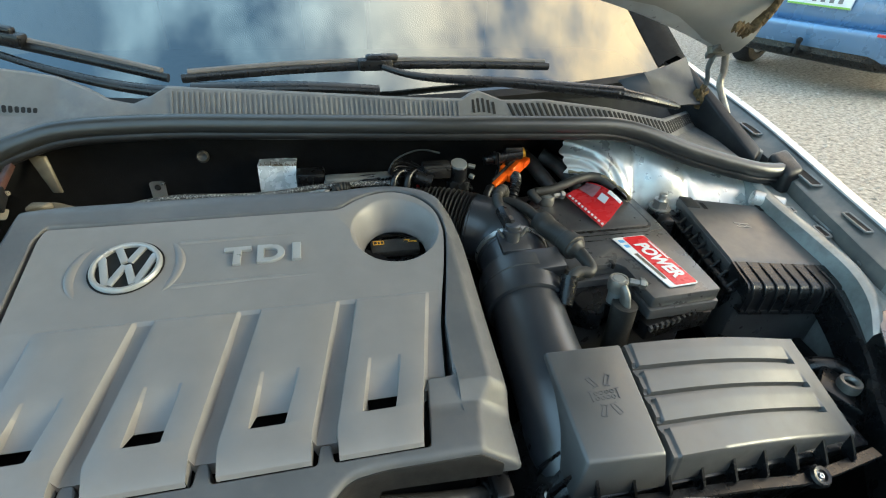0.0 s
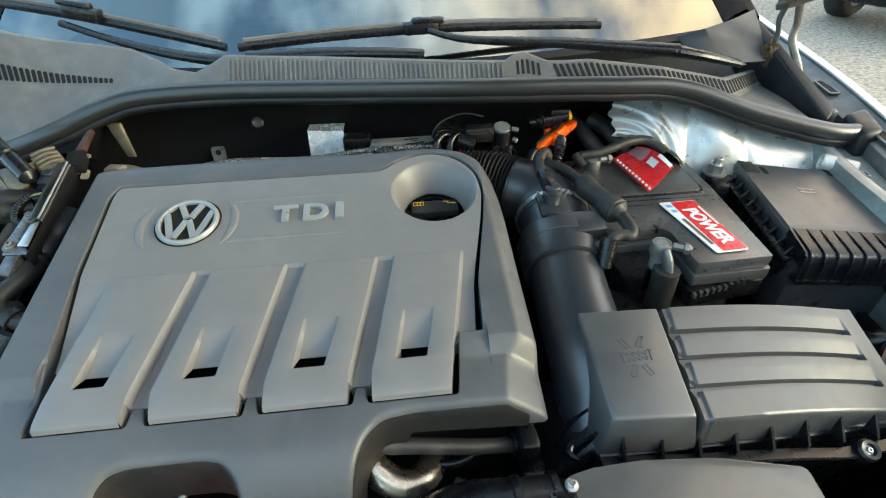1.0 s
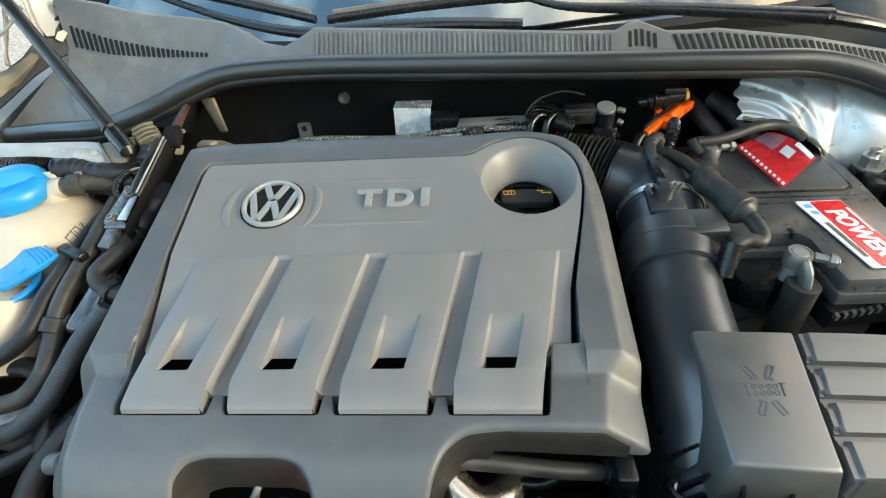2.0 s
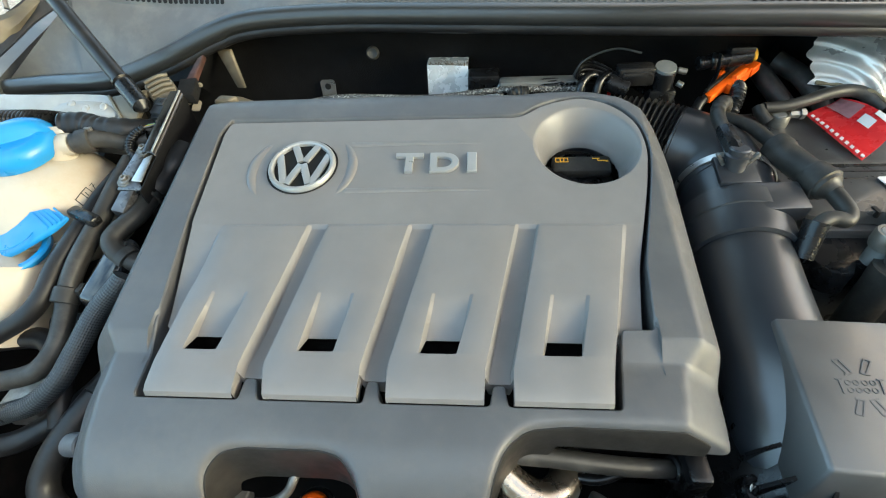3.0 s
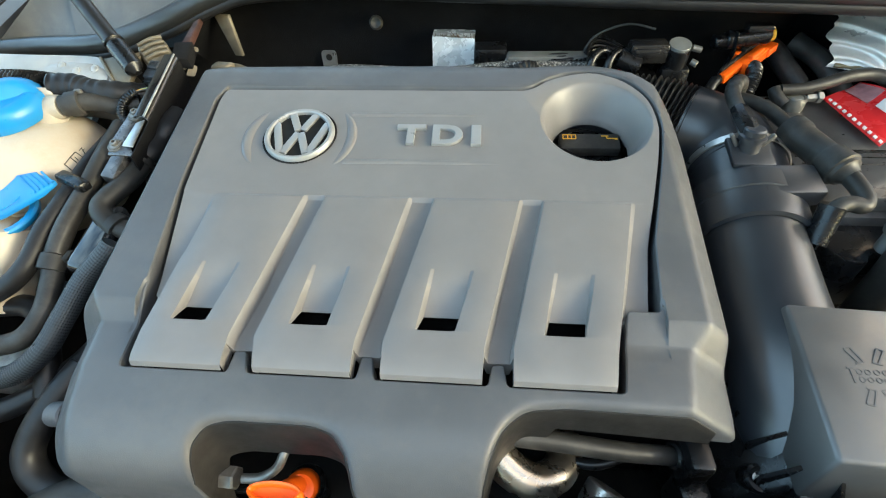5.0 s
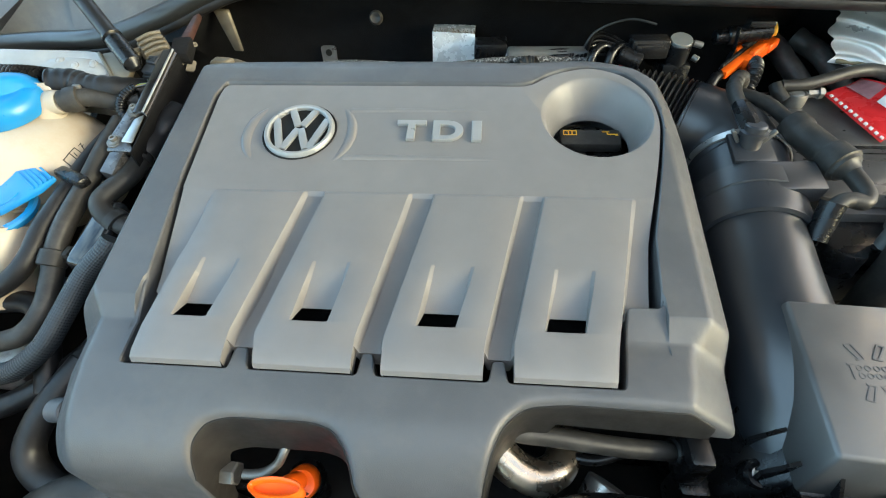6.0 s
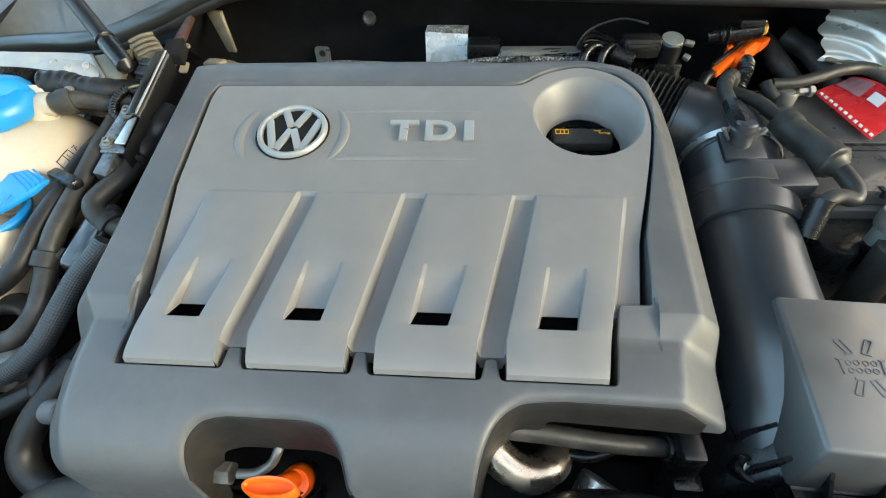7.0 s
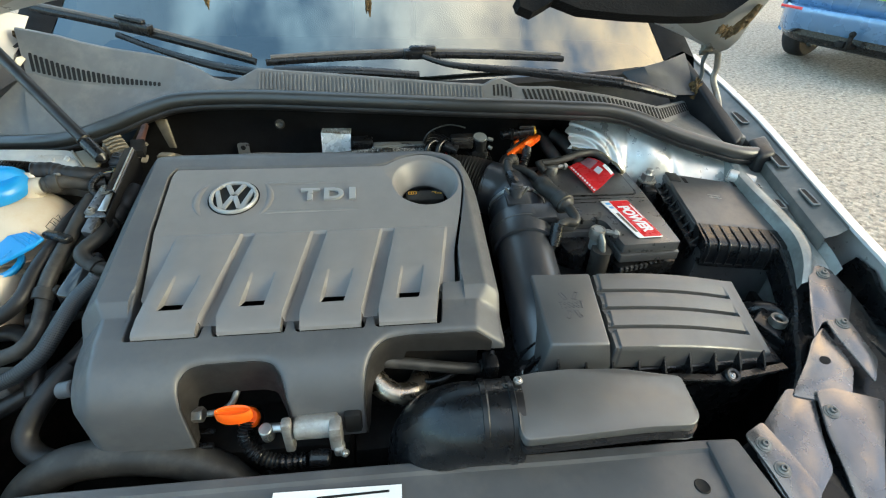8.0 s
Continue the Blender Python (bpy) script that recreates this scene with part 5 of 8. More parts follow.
t = tube(bm_new(), ring, lambda q: 0.0075 * (1 - 0.5 * abs(2 * q - 1) ** 3), 22, 30)
for v in t.verts:
    v.co += Vector((1, 0.6, 1)) * (0.006 * noise.noise(v.co * 260) + 0.005 * noise.noise(v.co * 90))
part("torn_edge", t, M_FOAM, bonnet, "torn brown foam along the liner edge")
b = bm_new()
hexa(b, [(0.730, 0.515, 1.020), (0.778, 0.520, 1.024), (0.776, 0.47, 1.078), (0.725, 0.46, 1.083)], (0, -0.006, -0.008), 0.002)
plate = part("hinge_plate", b, M_LEAD, bonnet, "dull zinc-plated steel hinge plate")
for pts, r in (([(0.790, 0.470, 0.905), (0.800, 0.497, 0.925), (0.784, 0.515, 0.965), (0.784, 0.518, 0.990), (0.770, 0.512, 1.022)], 0.0062), ([(0.757, 0.520, 0.950), (0.758, 0.520, 0.975), (0.748, 0.516, 1.000), (0.742, 0.50, 1.035)], 0.0058)):
    part("hinge_arm", tube(bm_new(), pts, r, 12, 6, 0.4), M_LEAD, plate)
part("hinge_boss", rod(bm_new(), (0.738, 0.512, 1.046), (0.738, 0.500, 1.022), 0.011, 20), M_CREAM, plate)
for q in ((0.752, 0.500, 1.035), (0.764, 0.482, 1.052)):
    screw(q, (0, -0.7, -0.7), 0.008, plate, M_FOAM)
b = tuft((-0.5140, 0.5633, 1.0227), (0.016, 0.008, 0.010), 21)
part("foam_plug", b, M_FOAM, cowl, "crumbling brown foam plug")
b = grid(bm_new(), [[(-0.5039, 0.5657, 1.0184), (-0.5044, 0.5518, 0.9985), (-0.5023, 0.5415, 0.9821), (-0.4968, 0.5303, 0.9690)], [(-0.5106, 0.5498, 1.0137), (-0.5119, 0.5371, 0.9953), (-0.5133, 0.5192, 0.9770), (-0.5124, 0.5030, 0.9612)], [(-0.5263, 0.5236, 0.9987), (-0.5255, 0.5096, 0.9809), (-0.5290, 0.4887, 0.9641), (-0.5283, 0.4660, 0.9515)], [(-0.5426, 0.4807, 0.9743), (-0.5410, 0.4679, 0.9629), (-0.5394, 0.4501, 0.9536), (-0.5391, 0.4276, 0.9385)], [(-0.5599, 0.4349, 0.9609), (-0.5577, 0.4220, 0.9502), (-0.5551, 0.4089, 0.9397), (-0.5481, 0.3893, 0.9281)]])
part("end_wall", thicken(b, 0.004), M_WEDGE, cowl, "dull grey-brown end wall")
# hinge mount on the coolant side: pressed silver brackets welded to the inner wing
mount = thing("hinge_mount", (-0.54, 0.50, 0.95), "cream-silver pressed hinge bracket beside the scuttle panel", "hinge bracket")
b = grid(bm_new(), [[(-0.5270, 0.5517, 1.0626), (-0.5132, 0.5726, 1.0573), (-0.4991, 0.5923, 1.0486)], [(-0.5313, 0.5355, 1.0339), (-0.5201, 0.5541, 1.0270), (-0.5061, 0.5699, 1.0252)], [(-0.5285, 0.5272, 1.0164), (-0.5174, 0.5400, 1.0121), (-0.5067, 0.5544, 1.0106)], [(-0.5221, 0.5182, 1.0032), (-0.5135, 0.5310, 1.0004), (-0.5093, 0.5386, 1.0011)], [(-0.5162, 0.5150, 0.9929), (-0.5096, 0.5223, 0.9918), (-0.5089, 0.5305, 0.9987)]])
part("plate", thicken(b, 0.003), M_BONNET, mount, "bright silver pressed plate")
b = grid(bm_new(), [[(-0.5039, 0.5243, 0.9971), (-0.4987, 0.5306, 0.9980), (-0.4956, 0.5317, 0.9928)], [(-0.5075, 0.5176, 0.9899), (-0.5046, 0.5200, 0.9858), (-0.5023, 0.5222, 0.9834)]])
part("tab", thicken(b, 0.002), M_LEAD, mount)
b = grid(bm_new(), [[(-0.5630, 0.4100, 0.9634), (-0.5512, 0.4329, 0.9706), (-0.5436, 0.4470, 0.9709), (-0.5347, 0.4627, 0.9740), (-0.5236, 0.4813, 0.9824)], [(-0.5594, 0.4016, 0.9590), (-0.5479, 0.4243, 0.9660), (-0.5383, 0.4407, 0.9668), (-0.5294, 0.4563, 0.9697), (-0.5163, 0.4819, 0.9786)], [(-0.5601, 0.3867, 0.9421), (-0.5485, 0.4123, 0.9522), (-0.5390, 0.4295, 0.9539), (-0.5306, 0.4461, 0.9595), (-0.5150, 0.4790, 0.9748)], [(-0.5663, 0.3818, 0.9287), (-0.5532, 0.4050, 0.9381), (-0.5477, 0.4104, 0.9353), (-0.5385, 0.4371, 0.9459), (-0.5221, 0.4717, 0.9667)]])
part("wing_box", thicken(b, 0.004), M_CREAM, mount, "brownish silver inner wing corner")
for pts, r in (([(-0.5283, 0.5007, 1.0632), (-0.5364, 0.4900, 1.0315), (-0.5437, 0.4780, 1.0061), (-0.5482, 0.4663, 0.9875), (-0.5454, 0.4565, 0.9738)], 0.0042), ([(-0.5222, 0.5260, 1.0641), (-0.5221, 0.5190, 1.0374), (-0.5211, 0.5130, 1.0123), (-0.5188, 0.5095, 0.9963)], 0.0050), ([(-0.5709, 0.4466, 1.0031), (-0.5571, 0.4638, 1.0070), (-0.5465, 0.4785, 1.0121), (-0.5342, 0.4994, 1.0259), (-0.5252, 0.5112, 1.0367)], 0.0060)):
    part("arm", tube(bm_new(), pts, r, 12, 6, 0.5), M_RAILS, mount, "cream-painted flat hinge arm")
# ---- gas strut on the coolant side ----
strut = thing("bonnet_strut", (-0.306, 0.298, 0.91), "black gas strut holding the bonnet up", "strut")
S0, S1 = Vector((-0.306, 0.298, 0.916)), Vector((-0.520, 0.485, 1.050))
d = (S1 - S0).normalized()
part("tube", rod(bm_new(), S0 + d * 0.035, S0 + (S1 - S0) * 0.98, 0.0086, 20), M_RUBBER, strut)
part("piston_rod", rod(bm_new(), S0 + (S1 - S0) * 0.96, S1, 0.0045, 14), M_STEEL, strut)
b = bm_new()
rod(b, S0 - d * 0.010, S0 + d * 0.04, 0.0098, 18, 0.7)
lathe(b, S0 + d * 0.036, d, [(0.0090, 0), (0.0104, 0.001), (0.0104, 0.004), (0.0088, 0.005)], 20)
part("ball_socket", b, M_BLACK, strut)

# ---- air filter box ----
airbox = thing("air_filter_box", (0.45, 0.02, 0.62), "dusty black plastic air filter box with ribbed lid", "air filter box")
b = bm_new()
hexa(b, [(0.296, 0.081, 0.8315), (0.379, 0.079, 0.830), (0.3665, -0.034, 0.8115), (0.294, -0.029, 0.8115)],
     [(0.286, 0.088, 0.775), (0.386, 0.085, 0.775), (0.374, -0.042, 0.770), (0.282, -0.038, 0.770)], 0.003)
lid = part("inlet_lid", b, M_BOXTOP, airbox, "flat square lid with a relief symbol")
n_lid = Vector((0, -0.165, 1)).normalized()


def on_lid(u, v, h=0.0):
    """A point on the inlet lid: u, v from -1 to 1."""
    return Vector((0.334 + 0.036 * u + 0.006 * v * (u > 0), 0.024 + 0.050 * v, 0.8210 + 0.0088 * v)) + n_lid * h


def lid_bar(b, u0, v0, u1, v1, w):
    a, c = on_lid(u0, v0), on_lid(u1, v1)
    s = (c - a).cross(n_lid).normalized() * w
    hexa(b, [a - s + n_lid * 0.0009, a + s + n_lid * 0.0009, c + s + n_lid * 0.0009, c - s + n_lid * 0.0009], [a - s - n_lid * 0.001, a + s - n_lid * 0.001, c + s - n_lid * 0.001, c - s - n_lid * 0.001])


MARKS = [(-0.50, 0.16, -0.50, -0.16), (0.50, 0.16, 0.50, -0.16), (-0.58, 0.16, -0.42, 0.16), (0.42, 0.16, 0.58, 0.16)]
for sx in (-1, 1):
    for sv in (-1, 1):
        MARKS += [(0.44 * sx, 0.58 * sv, 0.20 * sx, 0.26 * sv), (0.28 * sx, 0.62 * sv, 0.08 * sx, 0.30 * sv), (0.44 * sx, 0.58 * sv, 0.28 * sx, 0.62 * sv), (0.08 * sx, 0.30 * sv, 0.30 * sx, 0.26 * sv)]
for u0, v0, u1, v1 in [(0.75 * p + 0.06, 0.66 * q + 0.06, 0.75 * r + 0.06, 0.66 * s + 0.06) for p, q, r, s in MARKS]:
    b = bm_new()
    lid_bar(b, u0, v0, u1, v1, 0.0006)
    part("relief_line", b, M_FRAME, lid)
for u in (-0.165, -0.015, 0.135, 0.285):
    for v in (0.005, 0.115):
        b = bm_new()
        lathe(b, on_lid(u, v), n_lid, [(0.0013, 0.0), (0.0015, 0.0008), (0.0021, 0.0008), (0.0023, 0.0)], 20)
        part("relief_ring", b, M_FRAME, lid)

TL, TR, BR, BL = Vector((0.3855, 0.079, 0.8285)), Vector((0.598, 0.072, 0.8065)), Vector((0.612, -0.024, 0.7610)), Vector((0.3745, -0.036, 0.8080))


def on_ribbed(u, v, h=0.0):
    p = TL.lerp(TR, u).lerp(BL.lerp(BR, u), v)
    p += Vector((0, 0, 0.010 * math.sin(math.pi * min(1, u * 1.05)) * 0.6))
    return p + Vector((0, -0.25, 1)).normalized() * h


GROOVES = (0.250, 0.500, 0.752)


def lid_relief(u, v):
    """Three grooves that run in from the inner edge and stop short of the outer one."""
    deep = 0.0
    for g in GROOVES:
        a = max(0.0, 1.0 - max(0.0, abs(v - g) - 0.016) / 0.016)
        deep = max(deep, a * min(1.0, max(0.0, (0.915 - u) / 0.012)))
        lean = max(0.0, 1 - (g - v) / 0.16) if v < g else 0.0
        deep = max(deep, 0.30 * lean * min(1.0, max(0.0, (0.915 - u) / 0.012)))
    inner = min(1.0, max(0.0, (0.030 - u) / 0.012))
    return -0.0075 * max(deep, inner * (0.75 if any(abs(v - g) < 0.05 for g in GROOVES) else 0.35))


us = sorted({i / 60 for i in range(61)} | {0.903, 0.909, 0.915, 0.012, 0.018, 0.024, 0.030})
vs = sorted({j / 44 for j in range(45)} | {g + d for g in GROOVES for d in (-0.032, -0.016, 0.016, 0.032)})
rows = [[on_ribbed(u, v, lid_relief(u, v)) for u in us] for v in vs]
round_in = lambda r, dy: [[p + Vector((0, dy, dz)) for p in r] for dy, dz in ((dy * 3, -0.034), (dy * 1.6, -0.008), (dy, -0.0025))]
rows = round_in(rows[0], 0.0012) + rows + round_in(rows[-1], -0.0012)[::-1]
rows = [[r[0] + Vector((-0.0035, 0, -0.034)), r[0] + Vector((-0.0012, 0, -0.003))] + r + [r[-1] + Vector((0.0012, 0, -0.0025)), r[-1] + Vector((0.005, 0, -0.034))] for r in rows]
part("main_lid", grid(bm_new(), rows), M_BOXTOP, airbox, "ribbed main lid", 50)
b = bm_new()
hexa(b, [(0.285, 0.086, 0.792), (0.610, 0.082, 0.785), (0.628, -0.034, 0.752), (0.284, -0.042, 0.772)], [(0.300, 0.07, 0.58), (0.590, 0.07, 0.58), (0.595, -0.02, 0.56), (0.300, -0.03, 0.56)], 0.004)
housing = part("lower_housing", b, M_BLACK, airbox)
LIP = [(0.284, -0.046, 0.773), (0.37, -0.049, 0.766), (0.46, -0.052, 0.761), (0.53, -0.055, 0.757), (0.622, -0.044, 0.755)]
b = bm_new()
rows = [[p + Vector((0, 0.006, 0.0)), p + Vector((0, -0.004, 0.001)), p + Vector((0, -0.005, -0.001)), p + Vector((0, 0.002, -0.016))] for p in spline(LIP, 6)]
part("flange", grid(b, rows), M_BLACK, housing)
for i in range(9):
    u = 0.06 + 0.105 * i
    p = Vector(LIP[0]).lerp(Vector(LIP[4]), u) if u < 1 else Vector(LIP[4])
    b = bm_new()
    hexa(b, [p + Vector((-0.0013, 0.012, 0.020)), p + Vector((0.0013, 0.012, 0.020)), p + Vector((0.0013, -0.003, 0.002)), p + Vector((-0.0013, -0.003, 0.002))], (0, 0, -0.020))
    part("stiffener", b, M_BLACK, housing)
for p in ((0.534, -0.056, 0.760), (0.272, -0.020, 0.752)):
    b = bm_new()
    lathe(b, p, (0, -0.45, 1), [(0.0045, 0.001), (0.0055, 0.004), (0.0085, 0.0045), (0.0105, 0.002), (0.0105, -0.010)], 20)
    lug = part("screw_lug", b, M_BLACK, housing)
    screw(p, (0, -0.45, 1), 0.0045, lug)
b = bm_new()
hexa(b, [(0.225, 0.06, 0.70), (0.292, 0.06, 0.79), (0.285, -0.035, 0.775), (0.24, -0.03, 0.70)], (0, 0, -0.12), 0.006)
part("side_duct", b, M_BLACK, airbox)
for k in range(4):
    b = bm_new()
    hexa(b, [(0.268, 0.05 - 0.024 * k, 0.765), (0.286, 0.05 - 0.024 * k, 0.785), (0.286, 0.047 - 0.024 * k, 0.785), (0.268, 0.047 - 0.024 * k, 0.765)], (0, 0, -0.06))
    part("side_stiffener", b, M_BLACK, airbox)
b = bm_new()
box(b, (0.381, 0.079, 0.806), (0.3830, 0.0815, 0.818), None, 0.0006)
part("clip", b, M_RED, airbox, "small red clip")

# ---- intake pipe ----
pipe = thing("intake_pipe", (0.31, 0.2, 0.78), "black ribbed plastic intake pipe with a clamped sensor", "pipe")
MAIN = [(0.314, -0.005, 0.735), (0.312, 0.055, 0.776), (0.312, 0.110, 0.790), (0.316, 0.170, 0.802), (0.322, 0.225, 0.812), (0.326, 0.270, 0.820)]
part("lower_pipe", tube(bm_new(), MAIN, lambda t: 0.046 - 0.003 * math.sin(t * 3), 28, 8), M_PIPE, pipe)
dirp = (Vector(MAIN[5]) - Vector(MAIN[4])).normalized()
b = bm_new()
lathe(b, Vector(MAIN[3]) + dirp * 0.004, dirp, [(0.044, 0), (0.0485, 0.001), (0.0495, 0.006), (0.0495, 0.030), (0.0510, 0.031), (0.0510, 0.050), (0.0495, 0.051), (0.049, 0.055), (0.046, 0.056)], 40)
sleeve = part("sensor_sleeve", b, M_PIPE, pipe)
b = bm_new()
m = Matrix.Translation(Vector((0.345, 0.205, 0.852))) @ Matrix.Rotation(radians(3), 4, "Z") @ Matrix.Rotation(radians(11), 4, "X")
box(b, (-0.035, -0.017, -0.014), (0.020, 0.017, 0.006), m, 0.003)
part("sensor_block", b, M_PIPE, sleeve)
b = bm_new()
lathe(b, Vector(MAIN[5]) - dirp * 0.006, dirp, [(0.047, 0), (0.0485, 0.0005), (0.0485, 0.008), (0.047, 0.0085)], 40)
part("clamp_band", b, M_STEEL, pipe, "bright steel clamp band")
UPP = [(0.326, 0.268, 0.820), (0.321, 0.295, 0.825), (0.306, 0.316, 0.829), (0.284, 0.331, 0.831)]
part("bend", tube(bm_new(), UPP, 0.0465, 28, 8), M_PIPE, pipe)
BEL = [(0.287, 0.329, 0.831), (0.250, 0.350, 0.832), (0.205, 0.366, 0.826), (0.15, 0.376, 0.81)]
part("bellows", tube(bm_new(), BEL, lambda t: 0.0445 + 0.0028 * math.sin(t * 165) * (1 if t < 0.95 else 0), 28, 70), M_RUBBER, pipe, "ribbed rubber bellows")
b = bm_new()
box(b, (-0.019, -0.017, 0.0), (0.019, 0.017, 0.006), Matrix.Translation((0.313, 0.238, 0.8585)) @ Matrix.Rotation(radians(14), 4, "X"), 0.002)
part("sensor_flange", b, M_PIPE, pipe)
sensor = thing("pressure_sensor", (0.313, 0.24, 0.86), "grey plug with a bent cable on the intake pipe", "sensor")
b = bm_new()
rod(b, (0.312, 0.240, 0.860), (0.312, 0.243, 0.884), 0.0095, 20)
lathe(b, (0.312, 0.2415, 0.872), (0, 0.1, 1), [(0.0095, 0), (0.0120, 0.001), (0.0120, 0.005), (0.0095, 0.006)], 20)
part("body", b, M_PIPE, sensor)
part("boot", tube(bm_new(), [(0.3095, 0.2663, 0.8819), (0.3086, 0.2843, 0.8837), (0.3097, 0.3018, 0.8864), (0.3148, 0.3147, 0.8882), (0.3234, 0.3264, 0.8875), (0.3310, 0.3360, 0.8800), (0.3350, 0.3420, 0.8640)], lambda t: 0.0064 + 0.0010 * min(1, t * 2) + 0.0004 * math.sin(t * 60) * (t > 0.35), 16, 14), M_HOSE, sensor)
b = bm_new()
tube(b, [(0.3082, 0.2780, 0.8836), (0.3088, 0.2634, 0.8812), (0.3103, 0.2492, 0.8777), (0.3120, 0.2406, 0.8735)], lambda t: 0.0082 + 0.0012 * math.sin(math.pi * t), 8, 8, 0.85)
tube(b, [(0.3098, 0.2761, 0.8870), (0.3106, 0.2574, 0.8841), (0.3119, 0.2452, 0.8802)], 0.0030, 6, 6)
part("plug", b, M_BLACK, sensor)
for s in (-1, 1):
    b = bm_new()
    box(b, (-0.0018, -0.002, -0.003), (0.0018, 0.003, 0.012), Matrix.Translation((0.312 + 0.0125 * s, 0.242, 0.868)) @ Matrix.Rotation(radians(35 * s), 4, "Y"), 0.001)
    part("latch", b, M_LEAD, sensor)

# inline valve and hose beside the pipe
valve = thing("inline_valve", (0.375, 0.235, 0.84), "matt black inline vacuum valve with rubber elbows", "valve")
A0, A1 = Vector((0.3617, 0.2758, 0.8648)), Vector((0.3888, 0.2046, 0.8587))
dv = (A1 - A0).normalized()
b = bm_new()
ln = (A1 - A0).length
lathe(b, A0, dv, [(0, 0), (0.0148, 0), (0.0156, 0.002), (0.0156, 0.012), (0.0148, 0.015), (0.0136, 0.017), (0.0136, ln - 0.032), (0.0150, ln - 0.029), (0.0160, ln - 0.027), (0.0164, ln - 0.015), (0.0170, ln - 0.011), (0.0150, ln - 0.010), (0.0140, ln - 0.007), (0.0115, ln - 0.006), (0.008, ln), (0, ln)], 32)
part("body", b, M_HOSE, valve)
part("upper_hose", tube(bm_new(), [(0.3634, 0.2721, 0.8657), (0.3582, 0.2872, 0.8673), (0.3519, 0.3051, 0.8690), (0.3408, 0.3227, 0.8682), (0.3221, 0.3404, 0.8651)], 0.0068, 14), M_HOSE, valve)
part("elbow", tube(bm_new(), [(0.3879, 0.2064, 0.8585), (0.3910, 0.1925, 0.8557), (0.3923, 0.1824, 0.8526), (0.3873, 0.1756, 0.8506), (0.3765, 0.1764, 0.8521), (0.3672, 0.1738, 0.8503), (0.3606, 0.1683, 0.8433), (0.3571, 0.1630, 0.8337)], lambda t: 0.0080 - 0.0018 * t, 16, 10), M_HOSE, valve)
b = bm_new()
lathe(b, Vector((0.3532, 0.1560, 0.8233)), Vector((0.3593, 0.1679, 0.8437)) - Vector((0.3532, 0.1560, 0.8233)), [(0.0, 0), (0.0090, 0), (0.0100, 0.030), (0.0106, 0.034), (0.0092, 0.034), (0.0080, 0.026)], 24)
part("stub", b, M_BLACK, valve)

# ---- battery ----
batt = thing("battery", (0.46, 0.25, 0.64), "dusty black car battery with a red and white label", "battery")
b = bm_new()
hexa(b, [(0.368, 0.395, 0.802), (0.380, 0.176, 0.802), (0.548, 0.172, 0.802), (0.556, 0.40, 0.802)], (0, 0, -0.16), 0.004)
part("case", b, M_BATT, batt)
b = bm_new()
outline = [(0.372, 0.400), (0.377, 0.205), (0.404, 0.203), (0.410, 0.211), (0.448, 0.210), (0.455, 0.200), (0.457, 0.139), (0.549, 0.141), (0.563, 0.300), (0.566, 0.408)]
prism(b, rounded(outline, 0.003, 3), 0.816, lambda x, y: 0.8325 - 0.006 * (0.3 - y), None, 0.0018)
lid2 = part("lid", b, M_BATT, batt)
b = bm_new()
prism(b, rounded([(0.370, 0.402), (0.375, 0.203), (0.453, 0.203), (0.455, 0.136), (0.552, 0.139), (0.566, 0.300), (0.569, 0.410)], 0.003, 3), 0.800, 0.8142, None, 0.0015)
part("lid_skirt", b, M_BATT, lid2)
b = bm_new()
prism(b, rounded([(0.376, 0.215), (0.381, 0.170), (0.391, 0.155), (0.408, 0.154), (0.412, 0.164), (0.446, 0.164), (0.450, 0.153), (0.470, 0.153), (0.470, 0.215)], 0.005, 4), 0.775, 0.8040, None, 0.003)
part("terminal_tray", b, M_BLACK, batt)
b = bm_new()
prism(b, rounded([(0.374, 0.180), (0.388, 0.166), (0.452, 0.166), (0.456, 0.132), (0.556, 0.144), (0.558, 0.190)], 0.004, 3), 0.770, 0.7925, None, 0.002)
part("front_ledge", b, M_BLACK, batt)
for i in range(11):
    b = bm_new()
    x = 0.458 + 0.0088 * i
    y = 0.1285 + 0.00185 * i
    hexa(b, [(x, y + 0.004, 0.793), (x + 0.004, y + 0.005, 0.793), (x + 0.004, y, 0.7925), (x, y - 0.001, 0.7925)], (0, 0, -0.006))
    part("front_rib", b, M_BATT, batt)
for d, z0, z1, mt, nm in ((0.0, 0.8290, 0.8336, M_BLACK, "tray_groove"), (0.0035, 0.8300, 0.8345, M_BATT, "plug_cover")):
    b = bm_new()
    prism(b, rounded([(0.386 + d, 0.388 - d), (0.390 + d, 0.284 + d), (0.549 - d, 0.284 + d), (0.552 - d, 0.393 - d)], 0.014, 5), z0, z1, None, 0.0009)
    part(nm, b, mt, lid2)
# creases and notches drawn as black strips in place of shaded depth
for y, x0, x1 in ((0.2755, 0.382, 0.556), (0.2635, 0.384, 0.462)):
    part("lid_crease", hexa(bm_new(), [(x0, y + 0.0009, 0.8329), (x1, y + 0.0009, 0.8329), (x1, y - 0.0009, 0.8329), (x0, y - 0.0009, 0.8329)], (0, 0, -0.004), 0.0004), M_BLACK, lid2)
for x in (0.416, 0.441):
    part("lid_notch", prism(bm_new(), rounded([(x, 0.207), (x + 0.003, 0.207), (x + 0.0035, 0.217), (x - 0.001, 0.217)], 0.001, 2), 0.826, 0.8331), M_INK_HOLE, lid2)
LABEL = Matrix.Translation((0.4995, 0.2077, 0.8348)) @ Matrix.Rotation(radians(0.4), 4, "X")
